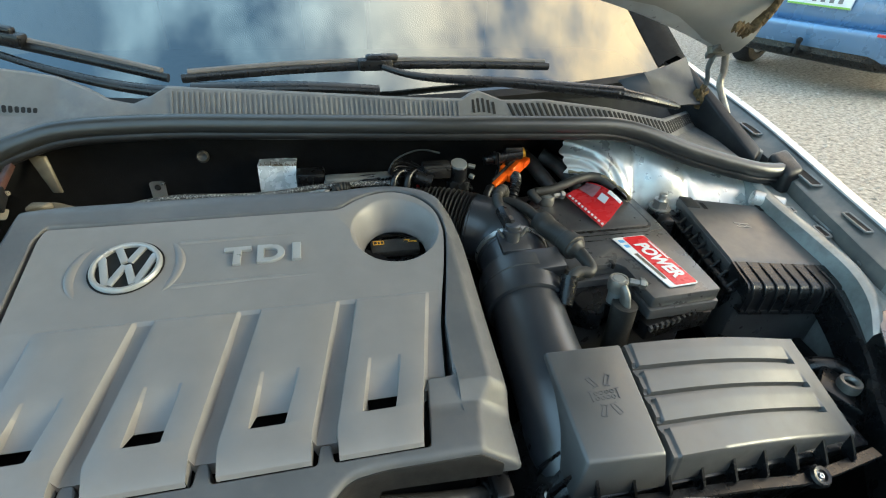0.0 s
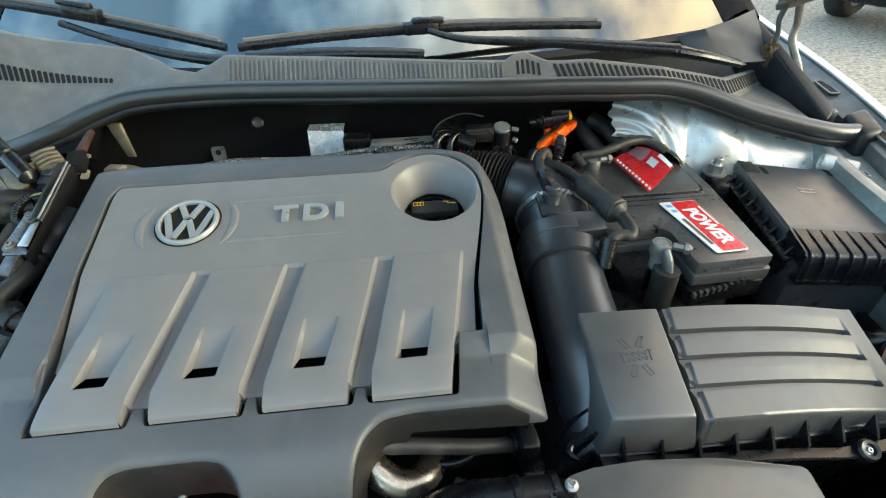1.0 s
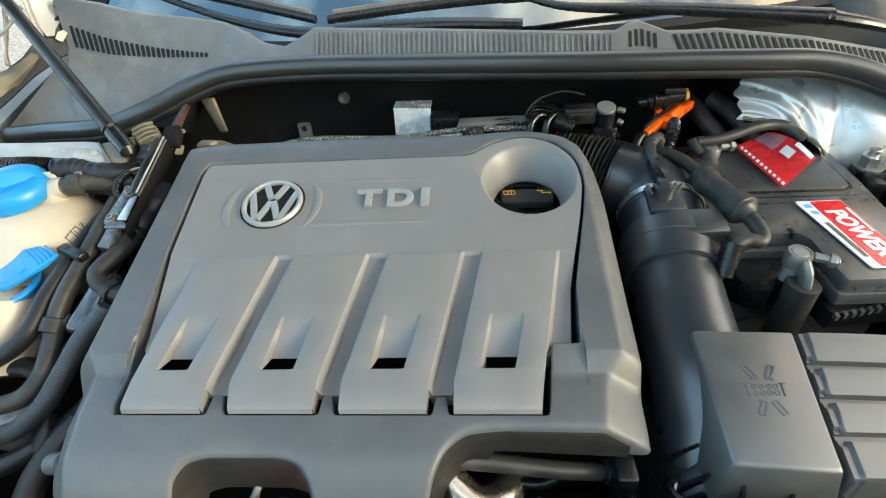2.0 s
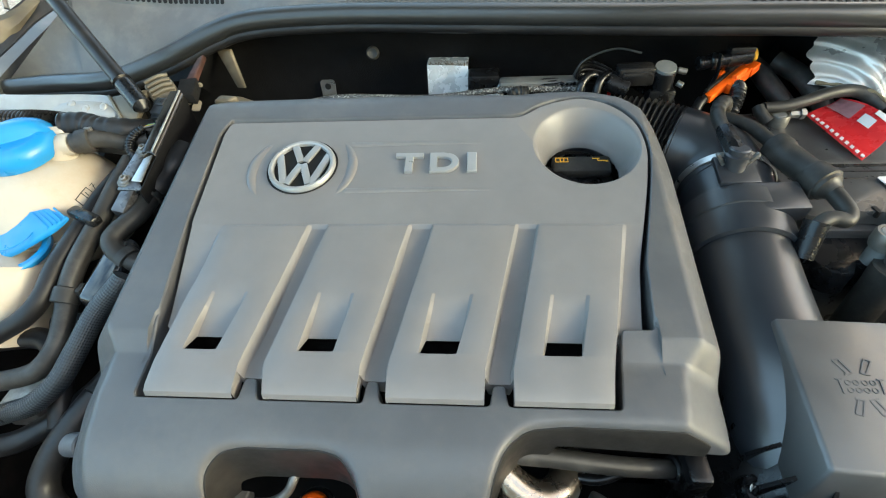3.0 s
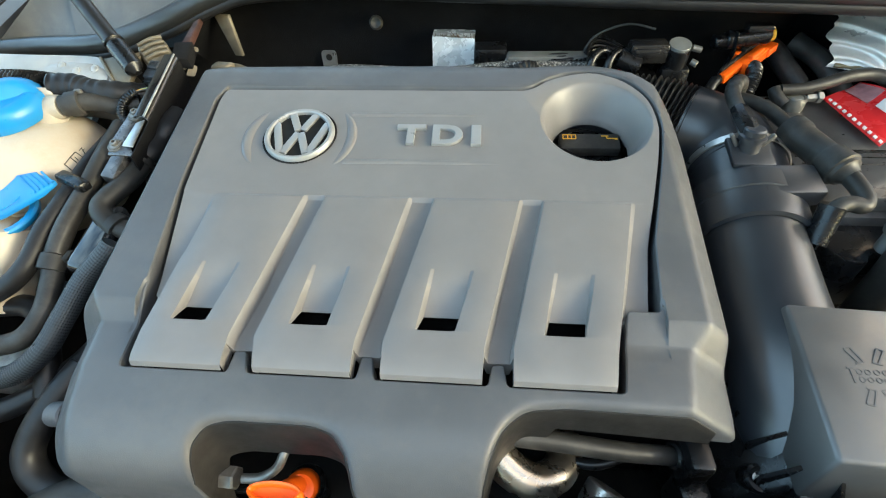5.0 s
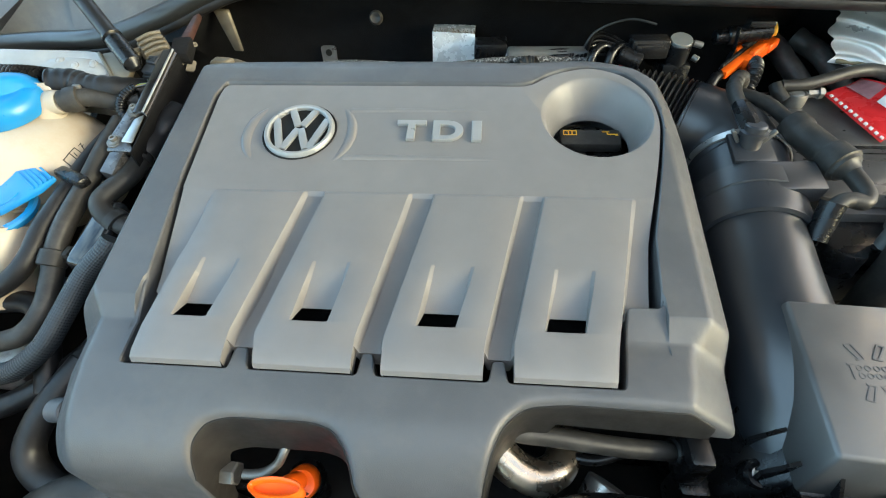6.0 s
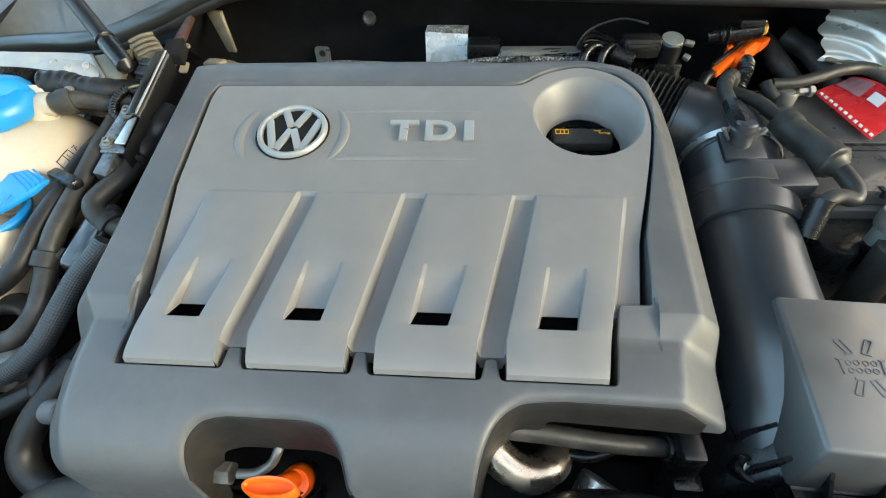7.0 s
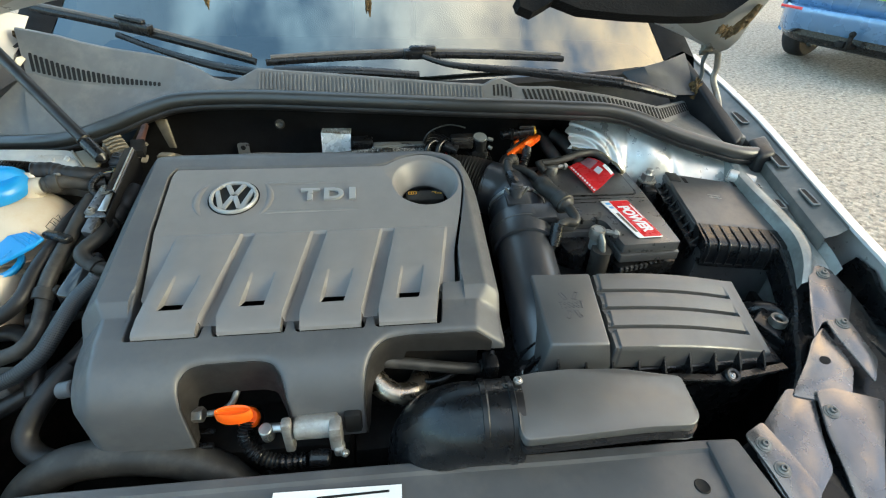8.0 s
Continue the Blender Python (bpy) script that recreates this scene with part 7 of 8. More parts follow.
for base, mir in ((Vector((0.276, 0.398, 0.890)), 1), (Vector((0.358, 0.425, 0.893)), 0)):
    vv = thing("solenoid_valve", base, "black vacuum solenoid valve with plugged connector", "valve", "vacuum solenoid valves")
    b = bm_new()
    if mir:
        rod(b, base + Vector((0.004, 0, -0.026)), base + Vector((0.004, -0.002, 0.005)), 0.0128, 26)
        part("can", b, M_BLACK, vv)
        b = bm_new()
        rod(b, base + Vector((0.004, -0.002, 0.005)), base + Vector((0.004, -0.003, 0.009)), 0.0120, 26)
        part("cap", b, M_APRON, vv, "flat grey cap")
        b = bm_new()
        box(b, base + Vector((-0.050, -0.010, -0.012)), base + Vector((-0.008, 0.012, 0.010)), None, 0.003)
        box(b, base + Vector((-0.046, -0.013, -0.004)), base + Vector((-0.018, 0.0, 0.006)), None, 0.002)
        part("connector", b, M_GLOSS, vv)
        b = bm_new()
        box(b, base + Vector((-0.012, -0.014, -0.07)), base + Vector((0.020, 0.006, -0.016)), None, 0.004)
        part("bracket", b, M_BLACK, vv)
        b = bm_new()
        rod(b, base + Vector((0.018, -0.002, 0.004)), base + Vector((0.028, -0.004, 0.002)), 0.0036, 14)
        rod(b, base + Vector((0.020, -0.006, -0.010)), base + Vector((0.026, -0.010, -0.012)), 0.0036, 14)
        part("nipple", b, M_LEAD, vv)
        part("wire", tube(bm_new(), [base + Vector((-0.048, 0, -0.002)), base + Vector((-0.056, -0.004, -0.012)), base + Vector((-0.056, -0.006, -0.03))], 0.0022, 8), M_RED, vv)
        part("loop_wire", tube(bm_new(), [base + Vector((-0.02, 0.02, 0.016)), base + Vector((-0.05, 0.03, 0.018)), base + Vector((-0.085, 0.03, 0.004)), base + Vector((-0.10, 0.02, -0.02))], 0.0014, 6), M_HOSE, vv)
    else:
        rod(b, base + Vector((-0.018, 0, -0.003)), base + Vector((0.030, 0.004, 0.002)), 0.0100, 24)
        rod(b, base + Vector((-0.032, -0.002, -0.004)), base + Vector((-0.016, 0, -0.003)), 0.008, 18)
        part("can", b, M_BLACK, vv)
        b = bm_new()
        box(b, base + Vector((0.000, -0.008, 0.008)), base + Vector((0.028, 0.008, 0.016)), None, 0.002)
        part("connector", b, M_GLOSS, vv)
        part("end_ring", rod(bm_new(), base + Vector((0.030, 0.004, 0.002)), base + Vector((0.035, 0.004, 0.003)), 0.0075, 18), M_YELLOW, vv)
        part("strap", tube(bm_new(), [base + Vector((-0.014, -0.014, 0.012)), base + Vector((-0.012, -0.016, -0.012)), base + Vector((-0.016, -0.012, -0.04))], 0.004, 8, 8, 0.4), M_BLACK, vv)
oc = thing("orange_connector", (0.365, 0.42, 0.855), "bright orange glow-plug connector on black cable", "connector")
O0, O1 = Vector((0.337, 0.394, 0.862)), Vector((0.401, 0.452, 0.877))
dz = (O1 - O0).normalized()
mo = Matrix.Translation((O0 + O1) / 2) @ dz.to_track_quat("X", "Z").to_matrix().to_4x4()
b = bm_new()
box(b, (-0.020, -0.0135, -0.008), (0.026, 0.001, 0.006), mo, 0.002)
box(b, (0.022, -0.0155, -0.006), (0.042, -0.002, 0.005), mo, 0.002)
part("body", b, M_ORANGE, oc)
for x0, x1, y0, y1, z1 in ((-0.012, 0.028, 0.0045, 0.0115, 0.009), (-0.052, -0.016, -0.0080, 0.0010, 0.006), (-0.008, 0.016, -0.0125, -0.0060, 0.0105)):
    part("ridge", box(bm_new(), (x0, y0, -0.004), (x1, y1, z1), mo, 0.0016), M_ORANGE, oc)
part("seam", box(bm_new(), (-0.046, 0.0008, -0.006), (0.034, 0.0046, 0.0085), mo, 0.001), M_INK_HOLE, oc)
part("latch", box(bm_new(), (-0.002, 0.0005, 0.006), (0.010, 0.0075, 0.0115), mo, 0.0012), M_INK_HOLE, oc, "black latch")
part("cable", tube(bm_new(), [O0 + Vector((0.004, 0.002, -0.002)), O0 - dz * 0.014, (0.318, 0.368, 0.848), (0.330, 0.350, 0.838)], 0.006, 10), M_BLACK, oc)
part("conduit", tube(bm_new(), [(0.374, 0.408, 0.866), (0.370, 0.392, 0.866), (0.362, 0.376, 0.855), (0.352, 0.366, 0.83)], lambda t: 0.008 + 0.0009 * math.sin(t * 110), 12, 26), M_BLACK, oc)
for pts in ([(0.4141, 0.4848, 0.8644), (0.4241, 0.4696, 0.8593), (0.4312, 0.4470, 0.8507), (0.4431, 0.4257, 0.8377), (0.4540, 0.4162, 0.8242)], [(0.4427, 0.4721, 0.8694), (0.4568, 0.4575, 0.8643), (0.4653, 0.4381, 0.8603), (0.4749, 0.4154, 0.8500), (0.4856, 0.4070, 0.8365)]):
    single("heater_hose", tube(bm_new(), pts, lambda t: 0.0120 + 0.0010 * (t < 0.12), 20), M_HOSE, "dusty black heater hose entering the firewall", "hose", "heater hoses")

# ---- coolant side ----
tank = thing("coolant_tank", (-0.43, 0.22, 0.72), "cream translucent coolant tank with a blue screw cap", "coolant tank")
b = bm_new()
rows = []
for j in range(19):
    a = math.pi * j / 18
    rows.append([(-0.434 + 0.096 * math.sin(a) ** 0.85 * math.cos(q) * (1 + 0.04 * math.cos(2 * q)), 0.238 + 0.076 * math.sin(a) ** 0.85 * math.sin(q), 0.822 + 0.068 * math.cos(a)) for q in [math.tau * k / 36 for k in range(37)]])
grid(b, rows)
bmesh.ops.remove_doubles(b, verts=b.verts, dist=1e-4)
shell = part("shell", b, M_TANK, tank, smooth=80)
part("seam", tube(bm_new(), [(-0.434 + 0.1005 * math.cos(q), 0.238 + 0.077 * math.sin(q), 0.822) for q in [math.tau * k / 40 for k in range(41)]], 0.0025, 6, raw=True), M_TANK, shell)
CC = Vector((-0.4242, 0.2453, 0.9098))
lathe(b := bm_new(), CC - Vector((0, 0, 0.036)), (0.04, -0.1, 1), [(0.033, 0), (0.031, 0.020), (0.028, 0.022)], 32)
part("neck", b, M_TANK, tank)
b = bm_new()
lathe(b, CC - Vector((0, 0, 0.018)), (0.04, -0.12, 1), [(0, -0.002), (0.0385, -0.002), (0.0400, 0.002), (0.0402, 0.008), (0.0385, 0.015), (0.034, 0.0195), (0.028, 0.021), (0.024, 0.0200), (0.0, 0.0195)], 48)
screw_cap = part("cap", b, M_BLUE, tank, "smooth blue screw cap with a raised grip", 60)
rows = []
for k in range(15):
    s = -1 + 2 * k / 14
    w, hgt = 0.0105 * (1 - 0.25 * s * s), 0.014 * (1 - abs(s) ** 4)
    m = Matrix.Translation(CC + Vector((0, 0, 0.001))) @ Matrix.Rotation(radians(28), 4, "Z")
    rows.append([m @ Vector((0.037 * s, y * w, z * hgt - 0.001)) for y, z in ((-1.4, 0), (-1.0, 0.45), (-0.75, 0.85), (-0.35, 1.0), (0.35, 1.0), (0.75, 0.85), (1.0, 0.45), (1.4, 0))])
part("grip", grid(bm_new(), rows), M_BLUE, screw_cap, "", 70)
part("spout", tube(bm_new(), [(-0.3937, 0.2510, 0.8747), (-0.3830, 0.2561, 0.8901), (-0.3702, 0.2562, 0.8929)], lambda t: 0.0165 - 0.006 * t, 18), M_TANK, tank)
b = bm_new()


def tank_pt(qx, qy, h):
    """Printed marks on the tank's shoulder."""
    c = Vector((-0.434, 0.238, 0.822))
    ax_x, ax_y = Vector((0.55, 0.75, 0.35)).normalized(), Vector((-0.45, 0.05, 0.85)).normalized()
    p = Vector((-0.3799, 0.2219, 0.8444)) + ax_x * qx * 0.52 + ax_y * qy * 0.56
    d0 = p - c
    s = math.sqrt((d0.x / 0.098) ** 2 + (d0.y / 0.077) ** 2 + (d0.z / 0.069) ** 2)
    return c + d0 / s * (1.02 + h)


for x0, y0, x1, y1 in ((-0.014, 0.005, -0.002, 0.006), (-0.014, -0.006, -0.002, -0.005), (-0.014, -0.006, -0.0135, 0.006), (-0.002, -0.006, -0.0015, 0.006), (-0.002, 0.006, 0.010, 0.006), (-0.002, -0.005, 0.010, -0.005), (0.010, -0.005, 0.010, 0.006),
                       (0.002, -0.002, 0.003, 0.003), (0.016, 0.004, 0.024, 0.004), (0.016, -0.004, 0.024, -0.004), (0.016, -0.004, 0.022, 0.004), (0.018, 0.001, 0.024, 0.001)):
    tube(b, [tank_pt(x0, y0, 0.0), tank_pt((x0 + x1) / 2, (y0 + y1) / 2, 0.0), tank_pt(x1, y1, 0.0)], 0.00045, 5, 2)
ob = part("printed_mark", b, M_INK_HOLE, shell, "small dark service symbols")
ob["kind"] = "stuff"

wash = thing("washer_filler", (-0.40, 0.15, 0.72), "cream washer filler neck with an open blue flap lid", "filler")
part("neck", tube(bm_new(), [(-0.4201, 0.1049, 0.7630), (-0.4121, 0.1260, 0.7954), (-0.4083, 0.1438, 0.8174), (-0.4052, 0.1506, 0.8286)], lambda t: 0.041 - 0.0075 * t, 32), M_TANK, wash)
RC = Vector((-0.4052, 0.1522, 0.8302))
b = bm_new()
lathe(b, RC, (0.10, -0.10, 1), [(0.0260, 0.001), (0.0330, 0.000), (0.0345, 0.002), (0.0345, 0.006), (0.0325, 0.008), (0.0270, 0.007), (0.0260, 0.001)], 48)
part("ring", b, M_BLUE, wash, "blue ring below the open lid")
LID = [Vector(p) for p in [(-0.3440, 0.1743, 0.8604), (-0.3564, 0.1641, 0.8530), (-0.3942, 0.1454, 0.8394), (-0.4385, 0.1423, 0.8252), (-0.4506, 0.1842, 0.8460), (-0.3693, 0.1820, 0.8648)]]


def lid_prism(pts, up, down, w):
    return hexa_poly(bm_new(), [p + Vector((0, 0, up)) for p in pts], (0, 0, -down), w)


def hexa_poly(bm, pts, down, w):
    """A plate under a many-cornered outline."""
    t = bmesh.new()
    a, c = [t.verts.new(p) for p in pts], [t.verts.new(Vector(p) + Vector(down)) for p in pts]
    t.faces.new(a)
    t.faces.new(c[::-1])
    for i in range(len(a)):
        j = (i + 1) % len(a)
        t.faces.new((a[i], c[i], c[j], a[j]))
    bmesh.ops.recalc_face_normals(t, faces=t.faces)
    bevel(t, w, 2)
    return join(bm, t)


lid3 = part("lid", lid_prism(LID, 0.0, 0.0055, 0.0016), M_BLUE, wash, "bright blue flap lid standing ajar")
for k in range(5):
    a, c = Vector((-0.3864, 0.1798, 0.8592)).lerp(Vector((-0.3610, 0.1813, 0.8641)), k / 4), Vector((-0.3630, 0.1647, 0.8524)).lerp(Vector((-0.3455, 0.1716, 0.8597)), k / 4)
    part("grip_rib", tube(bm_new(), [a + Vector((0, 0, 0.0006)), a.lerp(c, 0.5) + Vector((0, 0, 0.0010)), c + Vector((0, 0, 0.0006))], 0.0011, 8, 4), M_BLUE, lid3)
DC = Vector((-0.4032, 0.1626, 0.8452))
part("disc_line", tube(bm_new(), [DC + Vector((0.021 * math.cos(q), 0.021 * math.sin(q), 0.0006 + 0.0022 * math.cos(q) + 0.002 * math.sin(q))) for q in [radians(-110 + 14 * i) for i in range(16)]], 0.0009, 8, raw=True), M_BLUE, lid3)

rail = thing("black_rail", (-0.28, 0.25, 0.87), "glossy black steel rail bolted beside the engine cover", "rail")
R0, R1 = Vector((-0.2690, 0.3180, 0.9205)), Vector((-0.2735, 0.2380, 0.8925))
rows = []
for k in range(13):
    p = R0.lerp(R1, k / 12)
    rows.append([p + Vector(q) for q in ((-0.0110, 0, -0.0015), (-0.0105, 0, 0.0), (-0.0030, 0, 0.0006), (-0.0008, 0, 0.0), (0.0012, 0, -0.0014), (0.0026, 0, -0.0036), (0.0032, 0, -0.0065))])
# the gloss edge's highlight, put in as a thin bright steel line
part("edge_highlight", tube(bm_new(), [R0.lerp(R1, k / 6) + Vector((0.0004, 0, 0.0004)) for k in range(7)], 0.0011, 8, raw=True), M_STEEL, rail, "bright line standing in for the highlight along the edge")
part("channel", thicken(grid(bm_new(), rows), 0.0016), M_GLOSS, rail, "", 60)
rows = [[R0.lerp(Vector((-0.276, 0.196, 0.879)), k / 8) + Vector(q) for q in ((0.0022, 0, -0.006), (0.0030, 0, -0.020), (0.0030, 0, -0.040))] for k in range(9)]
part("web", thicken(grid(bm_new(), rows), 0.0014), M_LINER, rail)
b = bm_new()
hexa(b, [(-0.2839, 0.3493, 0.9210), (-0.2663, 0.3555, 0.9197), (-0.2562, 0.3189, 0.9152), (-0.2731, 0.3174, 0.9184)], (0.002, 0, -0.012), 0.0015)
part("upper_bracket", b, M_LINER, rail)
part("rusty_stay", hexa(bm_new(), [(-0.2860, 0.4038, 0.9229), (-0.2798, 0.4098, 0.9254), (-0.2693, 0.3541, 0.9190), (-0.2771, 0.3519, 0.9199)], (0.003, 0, -0.006), 0.0012), M_RUST, rail, "rust-brown stay behind the rail")
b = bm_new()
hexa(b, [(-0.2971, 0.2544, 0.8904), (-0.2848, 0.2570, 0.8910), (-0.2910, 0.2134, 0.8736), (-0.3073, 0.2109, 0.8737)], (0, 0, -0.003), 0.0012)
part("foot", b, M_PLATE, rail, "worn grey foot plate")
# sky reflection on the lower flange, put in as a bright steel plate
b = bm_new()
hexa(b, [(-0.2856, 0.2379, 0.8854), (-0.2766, 0.2422, 0.8875), (-0.2757, 0.2077, 0.8776), (-0.2863, 0.2078, 0.8786)], (0, 0, -0.0016), 0.0006)
part("flange_reflection", b, M_STEEL, rail, "bright plate standing in for sky reflected in the gloss flange")
b = bm_new()
hexa(b, [(-0.3044, 0.2178, 0.8757), (-0.2822, 0.2123, 0.8757), (-0.2728, 0.2005, 0.8722), (-0.3038, 0.2041, 0.8704)], (0, 0, -0.002), 0.0008)
part("cross_tab", b, M_PLATE, rail, "grey lug under the lower bolt")
b = bm_new()
hexa(b, [(-0.2990, 0.2021, 0.8706), (-0.2836, 0.2020, 0.8709), (-0.2878, 0.1781, 0.8609), (-0.3020, 0.1810, 0.8624)], (0, 0.002, -0.010), 0.0012)
part("lower_channel", b, M_PLATE, rail, "dark folded channel end")
for p in ((-0.2898, 0.2496, 0.8875), (-0.2979, 0.2141, 0.8737)):
    c = Vector(p)
    part("washer", lathe(bm_new(), c, (0, -0.25, 1), [(0, 0.0012), (0.0082, 0.0012), (0.0086, 0.0), (0.0084, -0.002)], 24), M_LEAD, rail)
    screw(c + Vector((0, 0, 0.0012)), (0, -0.25, 1), 0.0062, rail, M_LEAD)
for p, r in (((-0.2672, 0.3228, 0.9048), 0.0034), ((-0.2630, 0.3512, 0.9120), 0.0028)):
    screw(p, (0.8, -0.4, 0.5), r, rail, M_CREAM)
part("clip_eye", prism(bm_new(), rounded([(-0.005, -0.008), (0.004, -0.006), (0.005, 0.007), (-0.003, 0.006)], 0.003, 3), -0.001, 0.001, Matrix.Translation(Vector((-0.2582, 0.3211, 0.9012))) @ Matrix.Rotation(radians(35), 4, "X") @ Matrix.Rotation(radians(40), 4, "Y")), M_CREAM, rail, "cream plastic clip eye")
plug = thing("loom_plug", (-0.2872, 0.3036, 0.9086), "black loom plug clipped to the rail", "connector")
PM = Matrix.Translation(Vector((-0.2871, 0.3039, 0.9091))) @ Matrix.Rotation(radians(-14), 4, "Z") @ Matrix.Rotation(radians(22), 4, "X")
b = box(bm_new(), (-0.0085, -0.012, -0.008), (0.0085, 0.010, 0.004), PM, 0.0015)
box(b, (-0.0065, -0.002, 0.003), (0.0065, 0.008, 0.0065), PM, 0.001)
part("body", b, M_WEDGE, plug)
b = box(bm_new(), (-0.007, -0.016, -0.007), (0.007, -0.010, 0.001), PM, 0.001)
box(b, (-0.0045, 0.000, 0.0062), (0.0045, 0.006, 0.0070), PM)
part("shroud", b, M_BLACK, plug)
for k, mt in enumerate((M_APRON, M_YELLOW, M_GREEN, M_APRON)):
    single("wire", tube(bm_new(), [PM @ Vector((-0.004 + 0.0027 * k, -0.014, -0.003)), Vector((-0.2903, 0.2857, 0.8985)) + Vector((0.002 * k, 0.0015 * k, 0)), Vector((-0.3024, 0.2789, 0.8969)) + Vector((0.001 * k, 0.002 * k, 0.001))], 0.0009, 8), mt, "thin coloured wire leaving the loom plug", "wire", "loom wires")
single("wire_sleeve", tube(bm_new(), [(-0.3012, 0.2793, 0.8973), (-0.3083, 0.2725, 0.8944), (-0.3122, 0.2623, 0.8891), (-0.3095, 0.2536, 0.8824), (-0.3000, 0.2480, 0.8780)], lambda t: 0.0048 + 0.0004 * math.sin(t * 90), 12, 14), M_BLACK, "taped black wire sleeve looping beside the rail", "sleeve")
b = bm_new()
hexa(b, [(-0.258, 0.336, 0.886), (-0.226, 0.338, 0.884), (-0.196, 0.372, 0.878), (-0.246, 0.392, 0.886)], (0.004, 0.002, -0.045), 0.013, 4)
hexa(b, [(-0.256, 0.352, 0.892), (-0.236, 0.352, 0.893), (-0.228, 0.362, 0.893), (-0.252, 0.366, 0.893)], (0, 0, -0.010), 0.003, 3)
single("thermostat_cover", b, M_CREAM, "dirty cream metal cover behind the engine cover", "cover")


def hose(name, label, pts, r, mat=M_HOSE, group="", steps=8, n=16):
    h = thing(name, pts[0], label, "hose", group)
    part("tube", tube(bm_new(), pts, r, n, steps), mat, h)
    return h


def clip_on(h, at, way, r, wide=0.014, mat=M_HOSE):
    way = Vector(way).normalized()
    b = bm_new()
    lathe(b, Vector(at) - way * wide / 2, way, [(r, 0), (r + 0.0022, 0.001), (r + 0.0026, wide * 0.5), (r + 0.0022, wide - 0.001), (r, wide)], 24)
    part("clamp", b, mat, h)


ha = hose("heater_hose", "dull black coolant hose beside the tank", [(-0.3240, 0.2567, 0.8638), (-0.3360, 0.2183, 0.8540), (-0.3402, 0.1676, 0.8431), (-0.3469, 0.1321, 0.8309), (-0.3507, 0.1039, 0.8180), (-0.3654, 0.0877, 0.8065), (-0.3990, 0.0763, 0.7914)], 0.0092, M_RUBBER, group="coolant hoses")
b = bm_new()
box(b, (-0.022, -0.006, -0.004), (0.020, 0.006, 0.006), Matrix.Translation((-0.328, 0.176, 0.857)) @ Matrix.Rotation(radians(-25), 4, "Z"), 0.003)
part("holder", b, M_BLACK, ha)
hb = hose("heater_hose", "grey-brown coolant hose with a ring clamp", [(-0.3137, 0.2516, 0.8737), (-0.3161, 0.2155, 0.8632), (-0.3211, 0.1794, 0.8482), (-0.3249, 0.1385, 0.8345), (-0.3293, 0.1145, 0.8193), (-0.3269, 0.0942, 0.8068), (-0.3292, 0.0681, 0.7900), (-0.3449, 0.0479, 0.7780), (-0.3925, 0.0432, 0.7654)], 0.0094, group="coolant hoses")
clip_on(hb, (-0.3289, 0.1083, 0.8159), (-0.002, -0.020, -0.012), 0.0098, 0.016)
part("clamp_ear", box(bm_new(), (-0.003, -0.006, -0.004), (0.003, 0.006, 0.004), Matrix.Translation(Vector((-0.3152, 0.1134, 0.8189))), 0.0015), M_HOSE, hb)
hc = thing("braided_hose", (-0.265, 0.105, 0.835), "dark woven-sleeved hose bending past the engine cover", "hose")
line = spline([(-0.2602, 0.1127, 0.8389), (-0.2649, 0.1069, 0.8339), (-0.2855, 0.0891, 0.8166), (-0.2999, 0.0614, 0.7968), (-0.3130, 0.0382, 0.7802), (-0.3390, 0.0241, 0.7636), (-0.3633, 0.0226, 0.7529), (-0.4095, 0.0202, 0.7347)], 60)
b = woven(line, 0.0096, 14, 1150, 112)
part("sleeve", b, M_BRAID, hc, smooth=70)
hd = hose("elbow_hose", "grey rubber elbow hose beside the engine cover", [(-0.2784, 0.2279, 0.8603), (-0.2786, 0.2094, 0.8545), (-0.2824, 0.1862, 0.8509), (-0.2926, 0.1657, 0.8474), (-0.2948, 0.1544, 0.8436), (-0.2881, 0.1462, 0.8368), (-0.2762, 0.1429, 0.8302), (-0.2605, 0.1417, 0.8232)], 0.0098, group="coolant hoses")
clip_on(hd, (-0.2796, 0.2099, 0.8555), (0.1, 1, 0.25), 0.0100, 0.006)
clip_on(hd, (-0.2793, 0.1440, 0.8320), (1, -0.45, -0.5), 0.0100, 0.010)
hose("rubber_sleeve", "black rubber sleeve on the elbow hose", [(-0.2605, 0.2755, 0.8757), (-0.2666, 0.2513, 0.8678), (-0.2730, 0.2333, 0.8609), (-0.2768, 0.2167, 0.8563)], lambda t: 0.0118 - 0.0012 * math.cos(t * 12), M_RUBBER)
he = hose("tank_hose", "short dusty hose clamped to the coolant tank spout", [(-0.3699, 0.2561, 0.8932), (-0.3589, 0.2597, 0.8941), (-0.3479, 0.2637, 0.8938), (-0.3353, 0.2676, 0.8904), (-0.3214, 0.2708, 0.8854), (-0.3020, 0.2789, 0.8835)], lambda t: 0.0112 - 0.0018 * min(1, t * 3), group="coolant hoses")
clip_on(he, (-0.3586, 0.2600, 0.8939), (1, 0.35, 0.05), 0.0104, 0.014, M_HOSE)
part("clamp_tail", box(bm_new(), (-0.004, -0.002, 0), (0.004, 0.002, 0.006), Matrix.Translation(Vector((-0.3536, 0.2654, 0.9010))), 0.001), M_LEAD, he)
hose("corrugated_conduit", "black corrugated conduit under the wing rail", [(-0.4984, 0.2883, 0.9026), (-0.4527, 0.2835, 0.9052), (-0.4165, 0.2823, 0.9046), (-0.3900, 0.2811, 0.9016)], lambda t: 0.0122 + 0.0022 * math.sin(t * 150), M_BLACK, steps=40)
